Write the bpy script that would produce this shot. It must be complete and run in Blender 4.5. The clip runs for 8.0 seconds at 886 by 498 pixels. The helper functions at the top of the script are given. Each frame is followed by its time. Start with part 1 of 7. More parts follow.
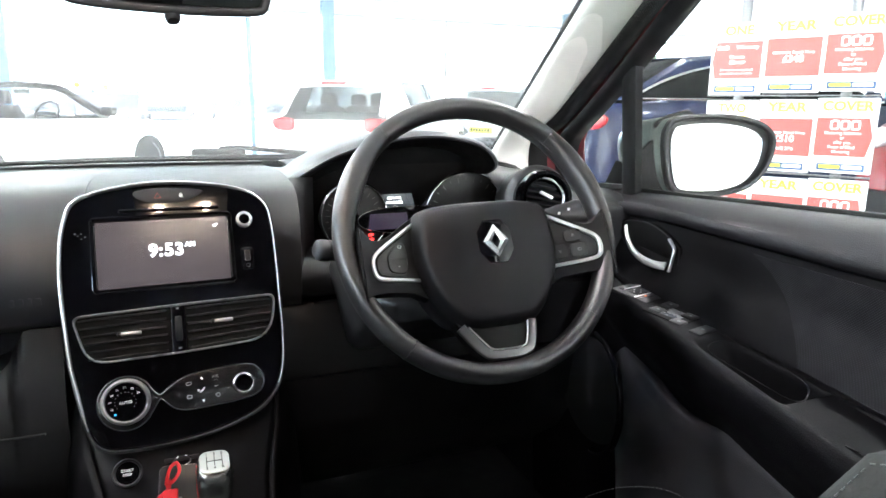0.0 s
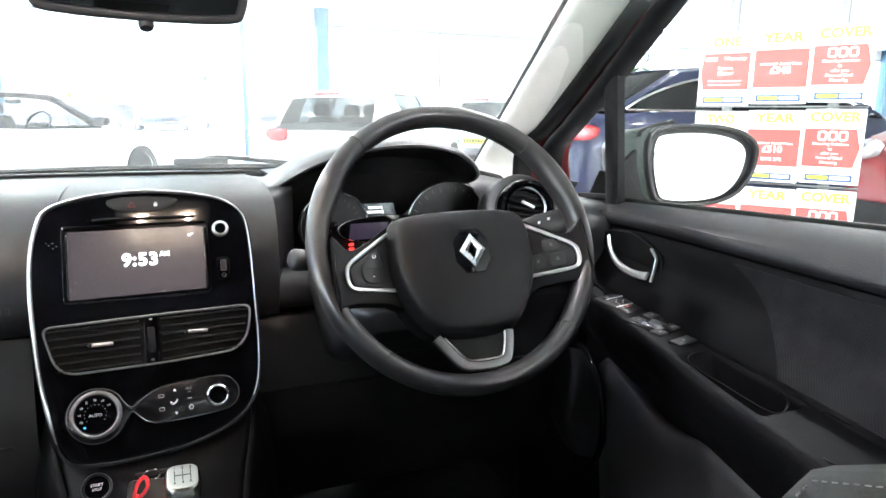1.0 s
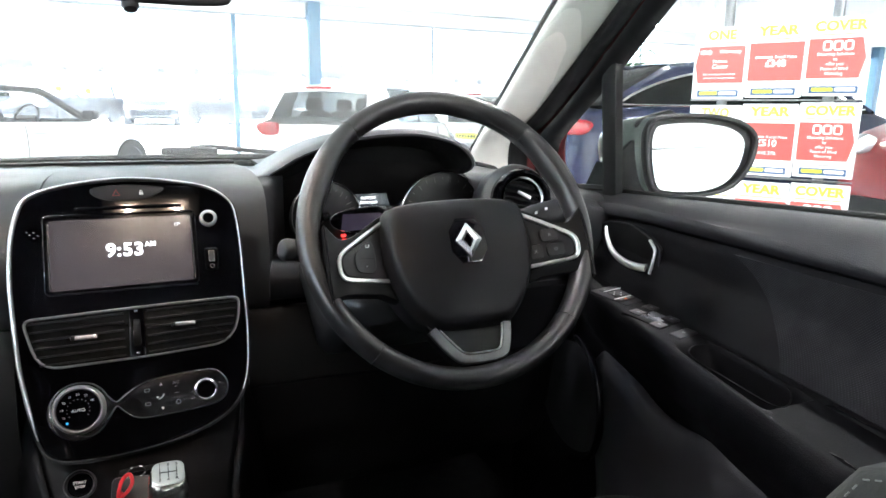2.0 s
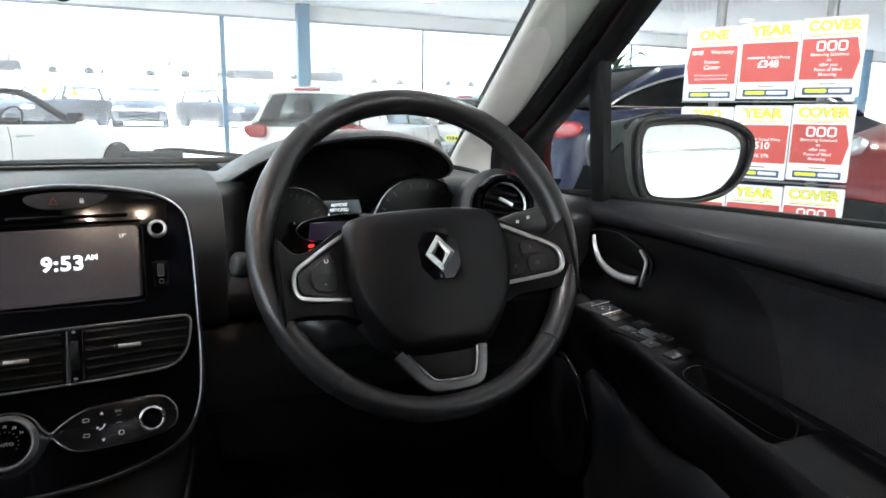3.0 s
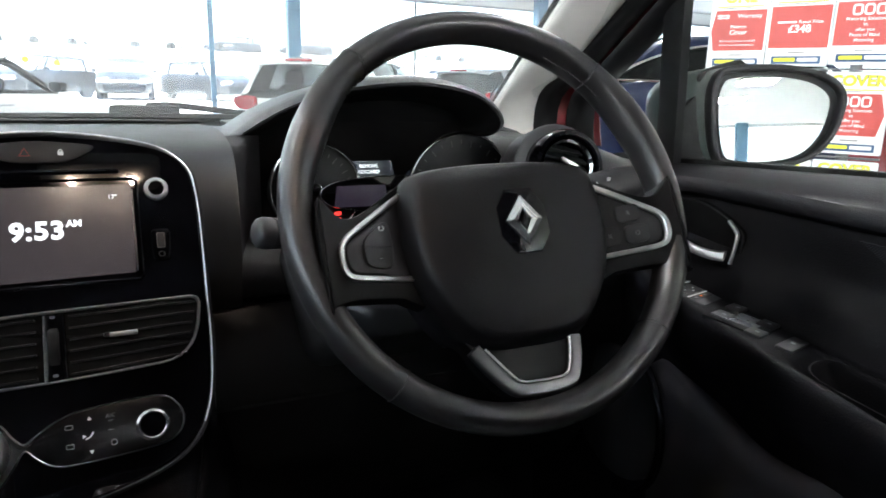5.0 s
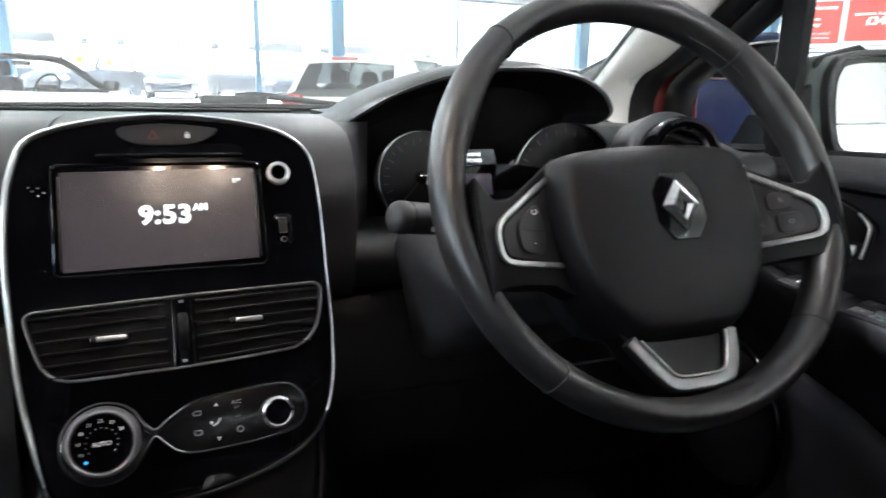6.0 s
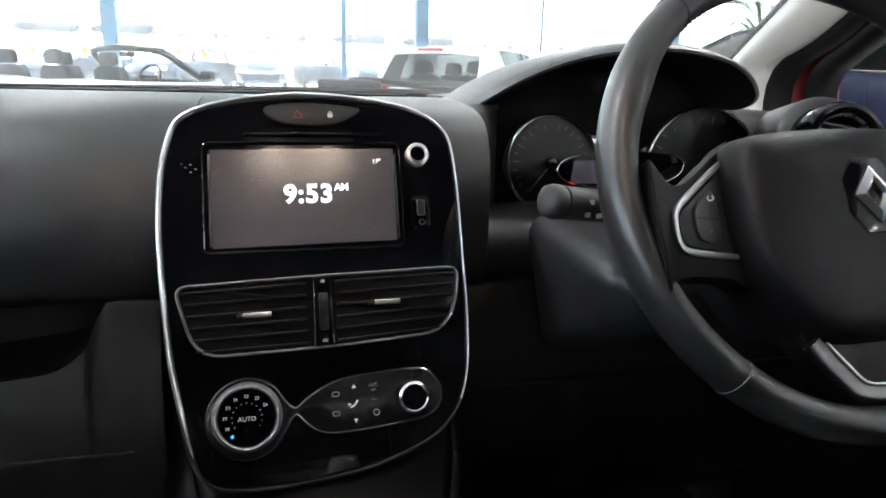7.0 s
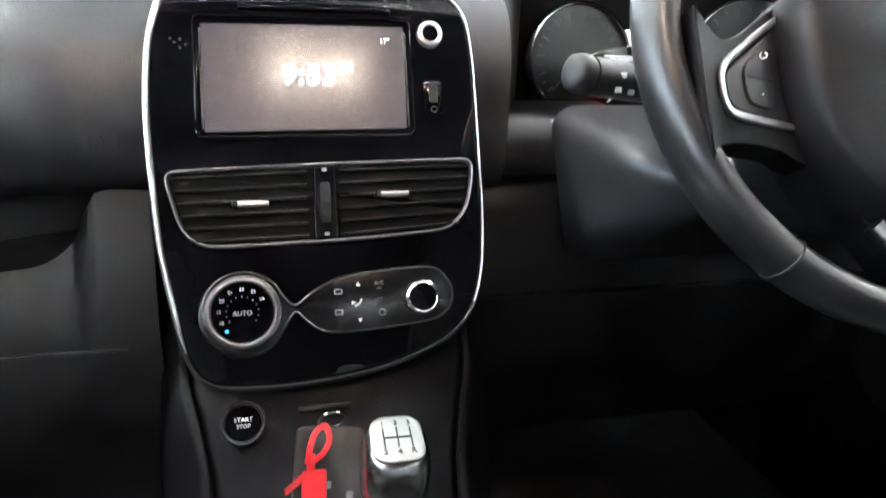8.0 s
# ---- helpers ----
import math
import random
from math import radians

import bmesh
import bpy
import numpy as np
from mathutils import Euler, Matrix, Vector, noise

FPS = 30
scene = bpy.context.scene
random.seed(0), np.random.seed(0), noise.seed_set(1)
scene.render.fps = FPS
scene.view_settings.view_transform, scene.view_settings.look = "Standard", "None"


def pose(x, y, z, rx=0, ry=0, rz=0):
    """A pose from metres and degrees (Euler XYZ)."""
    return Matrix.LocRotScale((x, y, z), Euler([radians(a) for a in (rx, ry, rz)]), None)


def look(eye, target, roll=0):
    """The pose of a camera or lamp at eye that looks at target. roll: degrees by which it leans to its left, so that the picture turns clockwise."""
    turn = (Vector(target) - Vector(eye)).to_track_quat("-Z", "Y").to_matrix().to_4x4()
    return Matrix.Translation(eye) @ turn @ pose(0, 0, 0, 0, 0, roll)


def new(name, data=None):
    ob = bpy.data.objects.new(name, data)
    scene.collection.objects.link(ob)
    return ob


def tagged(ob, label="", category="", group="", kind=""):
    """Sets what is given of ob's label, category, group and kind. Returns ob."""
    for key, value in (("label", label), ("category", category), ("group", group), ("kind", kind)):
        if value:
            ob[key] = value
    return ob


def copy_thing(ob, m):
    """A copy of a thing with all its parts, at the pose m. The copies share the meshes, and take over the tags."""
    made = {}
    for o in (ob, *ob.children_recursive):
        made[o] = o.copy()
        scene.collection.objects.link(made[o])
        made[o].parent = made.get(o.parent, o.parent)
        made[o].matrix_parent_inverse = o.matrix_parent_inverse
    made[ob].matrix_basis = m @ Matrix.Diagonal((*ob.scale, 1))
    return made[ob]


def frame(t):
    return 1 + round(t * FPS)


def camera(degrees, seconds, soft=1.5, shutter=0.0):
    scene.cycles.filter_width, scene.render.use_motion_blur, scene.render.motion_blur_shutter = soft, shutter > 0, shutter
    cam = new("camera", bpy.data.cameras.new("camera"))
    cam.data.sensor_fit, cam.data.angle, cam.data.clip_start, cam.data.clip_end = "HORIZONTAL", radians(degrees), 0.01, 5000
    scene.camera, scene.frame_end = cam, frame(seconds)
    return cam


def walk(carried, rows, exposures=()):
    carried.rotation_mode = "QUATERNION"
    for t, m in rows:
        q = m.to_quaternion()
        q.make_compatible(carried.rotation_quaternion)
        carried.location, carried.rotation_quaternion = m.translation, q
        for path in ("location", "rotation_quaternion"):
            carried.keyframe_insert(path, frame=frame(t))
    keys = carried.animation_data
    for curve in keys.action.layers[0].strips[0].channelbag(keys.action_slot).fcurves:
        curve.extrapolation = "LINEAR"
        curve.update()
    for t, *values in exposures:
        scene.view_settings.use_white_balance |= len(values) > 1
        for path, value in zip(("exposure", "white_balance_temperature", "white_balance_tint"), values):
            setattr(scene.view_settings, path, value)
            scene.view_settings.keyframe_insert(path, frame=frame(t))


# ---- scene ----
cam = camera(67.6, 8.0, shutter=0.4)
PATH = [
    (0, (0.005, 0.036, 1.098), (0.749, 1.843, 0.673), 0.6),
    (0.5, (0.015, 0.032, 1.103), (0.769, 1.839, 0.695), 0.7),
    (1, (0.028, 0.036, 1.095), (0.789, 1.843, 0.702), 0.7),
    (1.2, (0.026, 0.042, 1.098), (0.796, 1.843, 0.695), 0.8),
    (2.3, (0.044, 0.067, 1.081), (0.826, 1.862, 0.675), 0.9),
    (2.5, (0.057, 0.078, 1.082), (0.838, 1.875, 0.683), 0.9),
    (3, (0.083, 0.114, 1.082), (0.888, 1.902, 0.683), 0.9),
    (3.5, (0.096, 0.176, 1.076), (0.92, 1.952, 0.67), 1.1),
    (4, (0.107, 0.21, 1.058), (0.945, 1.979, 0.645), 1.2),
    (4.2, (0.107, 0.219, 1.05), (0.946, 1.985, 0.629), 1.3),
    (5.3, (0.051, 0.288, 1.037), (0.878, 2.045, 0.566), 1.5),
    (5.5, (0.037, 0.296, 1.03), (0.86, 2.061, 0.575), 1.5),
    (6, (0.004, 0.321, 1.025), (0.735, 2.122, 0.556), 1.4),
    (6.5, (-0.029, 0.342, 1.024), (0.566, 2.188, 0.536), 1.4),
    (7, (-0.045, 0.357, 1.013), (0.472, 2.224, 0.516), 1.6),
    (7.5, (-0.033, 0.374, 0.983), (0.426, 2.245, 0.443), 1.6),
    (8, (-0.025, 0.386, 0.955), (0.412, 2.228, 0.31), 1.7),
]
STOPS = 3.52
EXPOSURES = [(t, STOPS + s, 6150, 10) for t, s in ((0.0, 0.95), (1.0, 0.95), (2.5, 0.1), (3.0, -0.3), (3.5, -0.5), (4.2, -0.55), (5.5, 0.1), (6.5, 0.15), (7.0, 0.05), (7.5, 0.25), (8.0, 1.4))]
walk(cam, [(t, look(eye, target, roll)) for t, eye, target, roll in PATH], EXPOSURES)

# ---- world and light ----
world = bpy.data.worlds.new("sky")
scene.world = world
world.use_nodes = True
wn = world.node_tree
sky = wn.nodes.new("ShaderNodeTexSky")
sky.sky_type = "NISHITA"
sky.sun_disc = False
sky.sun_elevation, sky.sun_rotation = radians(64), radians(205)
sky.air_density, sky.dust_density = 1.0, 4.0
wn.links.new(sky.outputs[0], wn.nodes["Background"].inputs[0])
wn.nodes["Background"].inputs[1].default_value = 0.15
sun = new("sun", bpy.data.lights.new("sun", "SUN"))
sun.data.energy, sun.data.angle, sun.data.color = 4.5, radians(10), (1.0, 0.96, 0.9)
sun.matrix_basis = look((0, 0, 0), (0.185, 0.398, -0.90))


# ---- materials ----
def mat(name, color, rough=0.5, metal=0.0, grain=0.0, scale=400.0, vary=0.0, vscale=8.0, coat=0.0, bumpkind="noise", emit=None, spec=0.5):
    m = bpy.data.materials.new(name)
    m.use_nodes = True
    nt = m.node_tree
    p = nt.nodes["Principled BSDF"]
    p.inputs["Base Color"].default_value = (*color, 1)
    p.inputs["Roughness"].default_value = rough
    p.inputs["Metallic"].default_value = metal
    p.inputs["Coat Weight"].default_value = coat
    p.inputs["Coat Roughness"].default_value = 0.04
    p.inputs["Specular IOR Level"].default_value = spec
    tc = nt.nodes.new("ShaderNodeTexCoord")
    if vary > 0:
        nz = nt.nodes.new("ShaderNodeTexNoise")
        nz.inputs["Scale"].default_value = vscale
        nz.inputs["Detail"].default_value = 6
        nt.links.new(tc.outputs["Object"], nz.inputs["Vector"])
        mr = nt.nodes.new("ShaderNodeMapRange")
        mr.inputs["From Min"].default_value, mr.inputs["From Max"].default_value = 0.3, 0.7
        mr.inputs["To Min"].default_value, mr.inputs["To Max"].default_value = 1 - vary, 1 + vary
        nt.links.new(nz.outputs["Fac"], mr.inputs["Value"])
        mx = nt.nodes.new("ShaderNodeMix")
        mx.data_type, mx.blend_type = "RGBA", "MULTIPLY"
        mx.inputs["Factor"].default_value = 1.0
        mx.inputs["A"].default_value = (*color, 1)
        nt.links.new(mr.outputs[0], mx.inputs["B"])
        nt.links.new(mx.outputs["Result"], p.inputs["Base Color"])
        mr2 = nt.nodes.new("ShaderNodeMapRange")
        mr2.inputs["From Min"].default_value, mr2.inputs["From Max"].default_value = 0.3, 0.7
        mr2.inputs["To Min"].default_value, mr2.inputs["To Max"].default_value = max(0.02, rough * (1 - vary)), min(1, rough * (1 + vary))
        nt.links.new(nz.outputs["Fac"], mr2.inputs["Value"])
        nt.links.new(mr2.outputs[0], p.inputs["Roughness"])
    if grain > 0:
        if bumpkind == "noise":
            g = nt.nodes.new("ShaderNodeTexNoise")
            g.inputs["Scale"].default_value = scale
            g.inputs["Detail"].default_value = 3
            out = g.outputs["Fac"]
        elif bumpkind == "voronoi":
            g = nt.nodes.new("ShaderNodeTexVoronoi")
            g.inputs["Scale"].default_value = scale
            out = g.outputs["Distance"]
        elif bumpkind == "weave":
            mp = nt.nodes.new("ShaderNodeMapping")
            mp.inputs["Rotation"].default_value = (radians(45), 0, 0)
            nt.links.new(tc.outputs["Object"], mp.inputs["Vector"])
            g = nt.nodes.new("ShaderNodeMath")
            g.operation = "MULTIPLY"
            for i, axis in enumerate("YZ"):
                wv = nt.nodes.new("ShaderNodeTexWave")
                wv.bands_direction = axis
                wv.inputs["Scale"].default_value = scale
                wv.inputs["Distortion"].default_value = 0.0
                nt.links.new(mp.outputs[0], wv.inputs["Vector"])
                nt.links.new(wv.outputs["Fac"], g.inputs[i])
            out = g.outputs[0]
            cr = nt.nodes.new("ShaderNodeMapRange")
            cr.inputs["To Min"].default_value, cr.inputs["To Max"].default_value = 0.55, 2.2
            nt.links.new(out, cr.inputs["Value"])
            cm = nt.nodes.new("ShaderNodeMix")
            cm.data_type, cm.blend_type = "RGBA", "MULTIPLY"
            cm.inputs["Factor"].default_value = 1.0
            cm.inputs["A"].default_value = (*color, 1)
            nt.links.new(cr.outputs[0], cm.inputs["B"])
            nt.links.new(cm.outputs["Result"], p.inputs["Base Color"])
        else:
            g = nt.nodes.new("ShaderNodeTexBrick")
            g.inputs["Scale"].default_value = scale
            g.inputs["Mortar Size"].default_value = 0.05
            g.inputs["Mortar Smooth"].default_value = 1.0
            out = g.outputs["Fac"]
        if bumpkind != "weave":
            nt.links.new(tc.outputs["Object"], g.inputs["Vector"])
        b = nt.nodes.new("ShaderNodeBump")
        b.inputs["Strength"].default_value = grain
        b.inputs["Distance"].default_value = 0.0006 if scale > 50 else 0.01
        if bumpkind == "brick":
            b.invert = True
        nt.links.new(out, b.inputs["Height"])
        nt.links.new(b.outputs["Normal"], p.inputs["Normal"])
    if emit:
        p.inputs["Emission Color"].default_value = (*emit[0], 1)
        p.inputs["Emission Strength"].default_value = emit[1]
    return m


def glass_mat(name, tint, dust_haze=0.0, dust_haze_scale=600.0):
    m = bpy.data.materials.new(name)
    m.use_nodes = True
    nt = m.node_tree
    nt.nodes.remove(nt.nodes["Principled BSDF"])
    o = nt.nodes["Material Output"]
    tr = nt.nodes.new("ShaderNodeBsdfTransparent")
    tr.inputs[0].default_value = (*tint, 1)
    gl = nt.nodes.new("ShaderNodeBsdfGlossy")
    gl.inputs["Roughness"].default_value = 0.01
    lw = nt.nodes.new("ShaderNodeLayerWeight")
    lw.inputs["Blend"].default_value = 0.5
    pw = nt.nodes.new("ShaderNodeMath")
    pw.operation = "POWER"
    pw.inputs[1].default_value = 4.5
    nt.links.new(lw.outputs["Facing"], pw.inputs[0])
    fr = nt.nodes.new("ShaderNodeMath")
    fr.operation = "MULTIPLY_ADD"
    fr.inputs[1].default_value, fr.inputs[2].default_value = 0.55, 0.02
    nt.links.new(pw.outputs[0], fr.inputs[0])
    mx = nt.nodes.new("ShaderNodeMixShader")
    nt.links.new(fr.outputs[0], mx.inputs[0])
    nt.links.new(tr.outputs[0], mx.inputs[1])
    nt.links.new(gl.outputs[0], mx.inputs[2])
    last = mx.outputs[0]
    # pale scatter, for real dust and for glare haze put into the glass
    if dust_haze > 0:
        tc = nt.nodes.new("ShaderNodeTexCoord")
        nz = nt.nodes.new("ShaderNodeTexNoise")
        nz.inputs["Scale"].default_value = dust_haze_scale
        nz.inputs["Detail"].default_value = 4
        nt.links.new(tc.outputs["Object"], nz.inputs["Vector"])
        mr = nt.nodes.new("ShaderNodeMapRange")
        mr.inputs["From Min"].default_value, mr.inputs["From Max"].default_value = 0.35, 0.75
        mr.inputs["To Min"].default_value, mr.inputs["To Max"].default_value = dust_haze * 0.4, dust_haze * 1.8
        nt.links.new(nz.outputs["Fac"], mr.inputs["Value"])
        tl = nt.nodes.new("ShaderNodeBsdfTranslucent")
        tl.inputs[0].default_value = (0.9, 0.9, 0.9, 1)
        m2 = nt.nodes.new("ShaderNodeMixShader")
        nt.links.new(mr.outputs[0], m2.inputs[0])
        nt.links.new(last, m2.inputs[1])
        nt.links.new(tl.outputs[0], m2.inputs[2])
        last = m2.outputs[0]
    nt.links.new(last, o.inputs[0])
    return m


DASH = mat("dash_plastic", (0.020, 0.0205, 0.0225), 0.42, grain=0.25, scale=1100, bumpkind="voronoi", vary=0.12, vscale=9, spec=0.85)
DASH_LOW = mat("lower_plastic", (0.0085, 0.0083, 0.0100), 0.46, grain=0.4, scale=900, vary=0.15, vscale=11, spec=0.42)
DARK = mat("matt_black", (0.0060, 0.0059, 0.0075), 0.55, grain=0.2, scale=600, vary=0.2, vscale=14)
CARPET = mat("carpet", (0.022, 0.022, 0.025), 0.95, grain=0.9, scale=500, vary=0.3, vscale=30)
GLOSS = mat("piano_black", (0.003, 0.003, 0.004), 0.03, vary=0.15, vscale=20, spec=0.36)
MAPLIGHT = mat("reading_lamp_lens", (0.9, 0.85, 0.75), 0.4, emit=((1.0, 0.74, 0.56), 66.0))
SATIN = mat("satin_chrome", (0.84, 0.85, 0.86), 0.30, 1.0, vary=0.06, vscale=60)
# shaded copy of the satin chrome, darkness put into its colour
SHADECHROME = mat("shade_chrome", (0.10, 0.10, 0.105), 0.35, 1.0, vary=0.06, vscale=60)
CHROME = mat("chrome", (0.85, 0.86, 0.87), 0.07, 1.0)
LEATHER = mat("leather", (0.018, 0.0175, 0.0185), 0.33, grain=0.25, scale=700, vary=0.04, vscale=25, spec=0.85)
SPOKE = mat("spoke_plastic", (0.0045, 0.0045, 0.0052), 0.5, grain=0.2, scale=800, vary=0.08, vscale=18, spec=0.18)
VINYL = mat("airbag_vinyl", (0.0070, 0.0068, 0.0080), 0.46, grain=0.35, scale=800, vary=0.08, vscale=18, spec=0.24)
DOOR_LOW = mat("door_pocket_plastic", (0.023, 0.0225, 0.026), 0.48, grain=0.5, scale=600, vary=0.15, vscale=11, spec=0.5)
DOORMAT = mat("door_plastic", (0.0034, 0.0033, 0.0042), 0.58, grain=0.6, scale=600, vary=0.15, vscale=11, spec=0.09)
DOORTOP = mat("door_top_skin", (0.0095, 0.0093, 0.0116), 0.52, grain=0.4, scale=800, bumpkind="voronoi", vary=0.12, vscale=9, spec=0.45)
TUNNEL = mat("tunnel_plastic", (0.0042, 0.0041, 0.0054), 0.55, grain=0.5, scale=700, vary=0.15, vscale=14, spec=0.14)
DIAL = mat("dial_black", (0.0025, 0.0025, 0.003), 0.35, spec=0.14)
EMBLEM = mat("emblem_chrome", (0.66, 0.67, 0.68), 0.2, 1.0)
FABRIC = mat("woven_fabric", (0.0085, 0.0083, 0.0105), 0.75, spec=0.2, grain=0.6, scale=135, bumpkind="weave", vary=0.15, vscale=40)
SEATMAT = mat("seat_cloth", (0.019, 0.023, 0.0225), 0.8, grain=0.6, scale=500, vary=0.15, vscale=20)
STITCH = mat("stitch_thread", (0.20, 0.21, 0.21), 0.8, grain=0.4, scale=900)
PILLAR = mat("pillar_trim", (0.80, 0.79, 0.75), 0.85, grain=0.4, scale=700, vary=0.06, vscale=12)
RUBBER = mat("rubber", (0.007, 0.007, 0.0075), 0.6, spec=0.25, grain=0.3, scale=500, vary=0.2, vscale=30)
RED = mat("red_paint", (0.12, 0.005, 0.008), 0.3, vary=0.05, vscale=5, coat=1.0)
GREYPAINT = mat("grey_paint", (0.045, 0.060, 0.056), 0.35, 0.0, vary=0.06, vscale=6, coat=0.5)
BUTTON = mat("button_plastic", (0.0090, 0.0088, 0.0107), 0.45, grain=0.15, scale=900, vary=0.1, vscale=50)
PRINT = mat("white_print", (0.78, 0.79, 0.80), 0.5)
PRINT_DIM = mat("grey_print", (0.22, 0.23, 0.24), 0.5)
DARKPRINT = mat("dark_engraving", (0.03, 0.03, 0.03), 0.6)
ALU = mat("brushed_alloy", (0.62, 0.63, 0.62), 0.24, 1.0, grain=0.1, scale=500, vary=0.08, vscale=40)
SCREEN = mat("lit_screen", (0.012, 0.012, 0.014), 0.20, emit=((0.090, 0.074, 0.076), 0.05))
LCD = mat("violet_lcd", (0.015, 0.012, 0.02), 0.2, emit=((0.10, 0.07, 0.13), 0.012))
LCD_DARK = mat("dark_lcd", (0.008, 0.010, 0.013), 0.12, emit=((0.016, 0.02, 0.026), 0.07))
LIT = mat("lit_white", (0.9, 0.9, 0.9), 0.5, emit=((0.95, 0.97, 1.0), 0.13))
LIT_RED = mat("lit_red", (0.8, 0.02, 0.02), 0.5, emit=((1.0, 0.04, 0.03), 0.1))
LIT_ORANGE = mat("lit_orange", (0.8, 0.2, 0.02), 0.5, emit=((1.0, 0.22, 0.05), 0.12))
LIT_BLUE = mat("lit_blue", (0.02, 0.2, 0.5), 0.5, emit=((0.05, 0.4, 0.8), 0.06))
REDTAG = mat("red_plastic_tag", (0.62, 0.012, 0.02), 0.45, grain=0.1, scale=300, vary=0.06, vscale=60)
MIRROR = mat("mirror_glass", (0.29, 0.305, 0.305), 0.01, 1.0)
REARGLASS = mat("rear_view_glass", (0.45, 0.47, 0.48), 0.02, 1.0)
GLASS = glass_mat("side_glass", (0.90, 0.93, 0.92), 0.006)
# windscreen: specks of dust, thickened to stand in for glare over the outdoors
SCREENGLASS = glass_mat("windscreen_glass", (0.90, 0.93, 0.92), 0.055)
# shop glass: the veil is no dirt, it imitates glare that washes out the forecourt
SHOPGLASS = glass_mat("shop_glass", (0.95, 0.97, 0.97), 0.05, 3.0)

FLOOR = mat("showroom_tile", (0.60, 0.60, 0.585), 0.22, grain=0.5, scale=1.6, bumpkind="brick", vary=0.08, vscale=2)
CEIL = mat("ceiling_tile", (0.60, 0.595, 0.58), 0.9, grain=0.25, scale=1.7, bumpkind="brick", vary=0.06, vscale=3)
WALL = mat("painted_wall", (0.78, 0.775, 0.76), 0.8, grain=0.2, scale=200, vary=0.05, vscale=2)
BLUE = mat("blue_steel_paint", (0.10, 0.20, 0.29), 0.4, grain=0.1, scale=120, vary=0.12, vscale=5)
CONCRETE = mat("concrete", (0.42, 0.41, 0.39), 0.85, grain=0.5, scale=40, vary=0.15, vscale=0.8)
LAMPGLOW = mat("lamp_glow", (0.9, 0.9, 0.9), 0.5, emit=((1.0, 0.97, 0.93), 34.0))
LEAF = mat("plant_leaf", (0.05, 0.12, 0.03), 0.45, vary=0.3, vscale=9)
CARD = mat("poster_card", (0.80, 0.81, 0.81), 0.35, vary=0.03, vscale=9, coat=0.3)
POST_RED = mat("poster_red", (0.52, 0.085, 0.075), 0.4, vary=0.04, vscale=14)
POST_YEL = mat("poster_yellow", (0.80, 0.78, 0.06), 0.4, vary=0.04, vscale=14)
POST_BLUE = mat("poster_blue", (0.045, 0.10, 0.20), 0.4, vary=0.05, vscale=14)
STEEL = mat("steel_tube", (0.20, 0.205, 0.21), 0.4, 0.8, vary=0.1, vscale=30)


# ---- mesh tools ----
def thing(name, label, category, at=(0, 0, 0), group="", kind=""):
    ob = new(name)
    ob.matrix_basis = Matrix.Translation(at)
    ob.empty_display_size = 0.05
    return tagged(ob, label, category, group, kind)


def finish(bm, name, angle=38):
    bmesh.ops.recalc_face_normals(bm, faces=bm.faces)
    me = bpy.data.meshes.new(name)
    bm.to_mesh(me)
    bm.free()
    me.shade_smooth()
    me.set_sharp_from_angle(angle=radians(angle))
    return me


def part(name, bm, material, parent=None, label="", angle=38):
    ob = new(name, finish(bm, name, angle))
    ob.data.materials.append(material)
    if parent:
        ob.parent = parent
        if parent.type == "EMPTY":
            ob.matrix_parent_inverse = parent.matrix_basis.inverted()
    if label:
        ob["label"] = label
    return ob


def structure(name, bm, material, label, category):
    return tagged(part(name, bm, material), label, category, kind="structure")


def plane_frame(o, v):
    """A frame at o whose first axis is x, second v, third towards the driver."""
    u, w = Vector((1, 0, 0)), Vector(v).normalized()
    n = u.cross(w)
    return Matrix.Translation(o) @ Matrix((u, w, n)).transposed().to_4x4()


def rounded(pts, steps=4, closed=True):
    """A Catmull-Rom line through points of any dimension."""
    P, n, out = [Vector(p) for p in pts], len(pts), []
    for i in range(n if closed else n - 1):
        g = (lambda k: P[k % n]) if closed else (lambda k: P[max(0, min(n - 1, k))])
        a, b, c, d = g(i - 1), g(i), g(i + 1), g(i + 2)
        for s in range(steps):
            t = s / steps
            out.append(0.5 * (2 * b + (c - a) * t + (2 * a - 5 * b + 4 * c - d) * t * t + (3 * b - a - 3 * c + d) * t ** 3))
    if not closed:
        out.append(P[-1])
    return out


def filleted(pts, n=5):
    """A closed outline of straight runs; each corner (x, y, r) is rounded by r."""
    out, k = [], len(pts)
    for i, (x, y, r) in enumerate(pts):
        c, a, b = Vector((x, y)), Vector(pts[i - 1][:2]), Vector(pts[(i + 1) % k][:2])
        p, q = c + (a - c).normalized() * r, c + (b - c).normalized() * r
        out += [p.lerp(c, t / n).lerp(c.lerp(q, t / n), t / n) for t in range(n + 1)]
    return out


def rrect(w, h, r, n=4, cx=0, cy=0):
    out = []
    for sx, sy, a0 in ((1, 1, 0), (-1, 1, 90), (-1, -1, 180), (1, -1, 270)):
        for i in range(n + 1):
            a = radians(a0 + 90 * i / n)
            out.append((cx + sx * (w / 2 - r) + r * math.cos(a), cy + sy * (h / 2 - r) + r * math.sin(a)))
    return out


def circle(r, n=32, cx=0, cy=0, ry=None):
    return [(cx + r * math.cos(2 * math.pi * i / n), cy + (ry or r) * math.sin(2 * math.pi * i / n)) for i in range(n)]


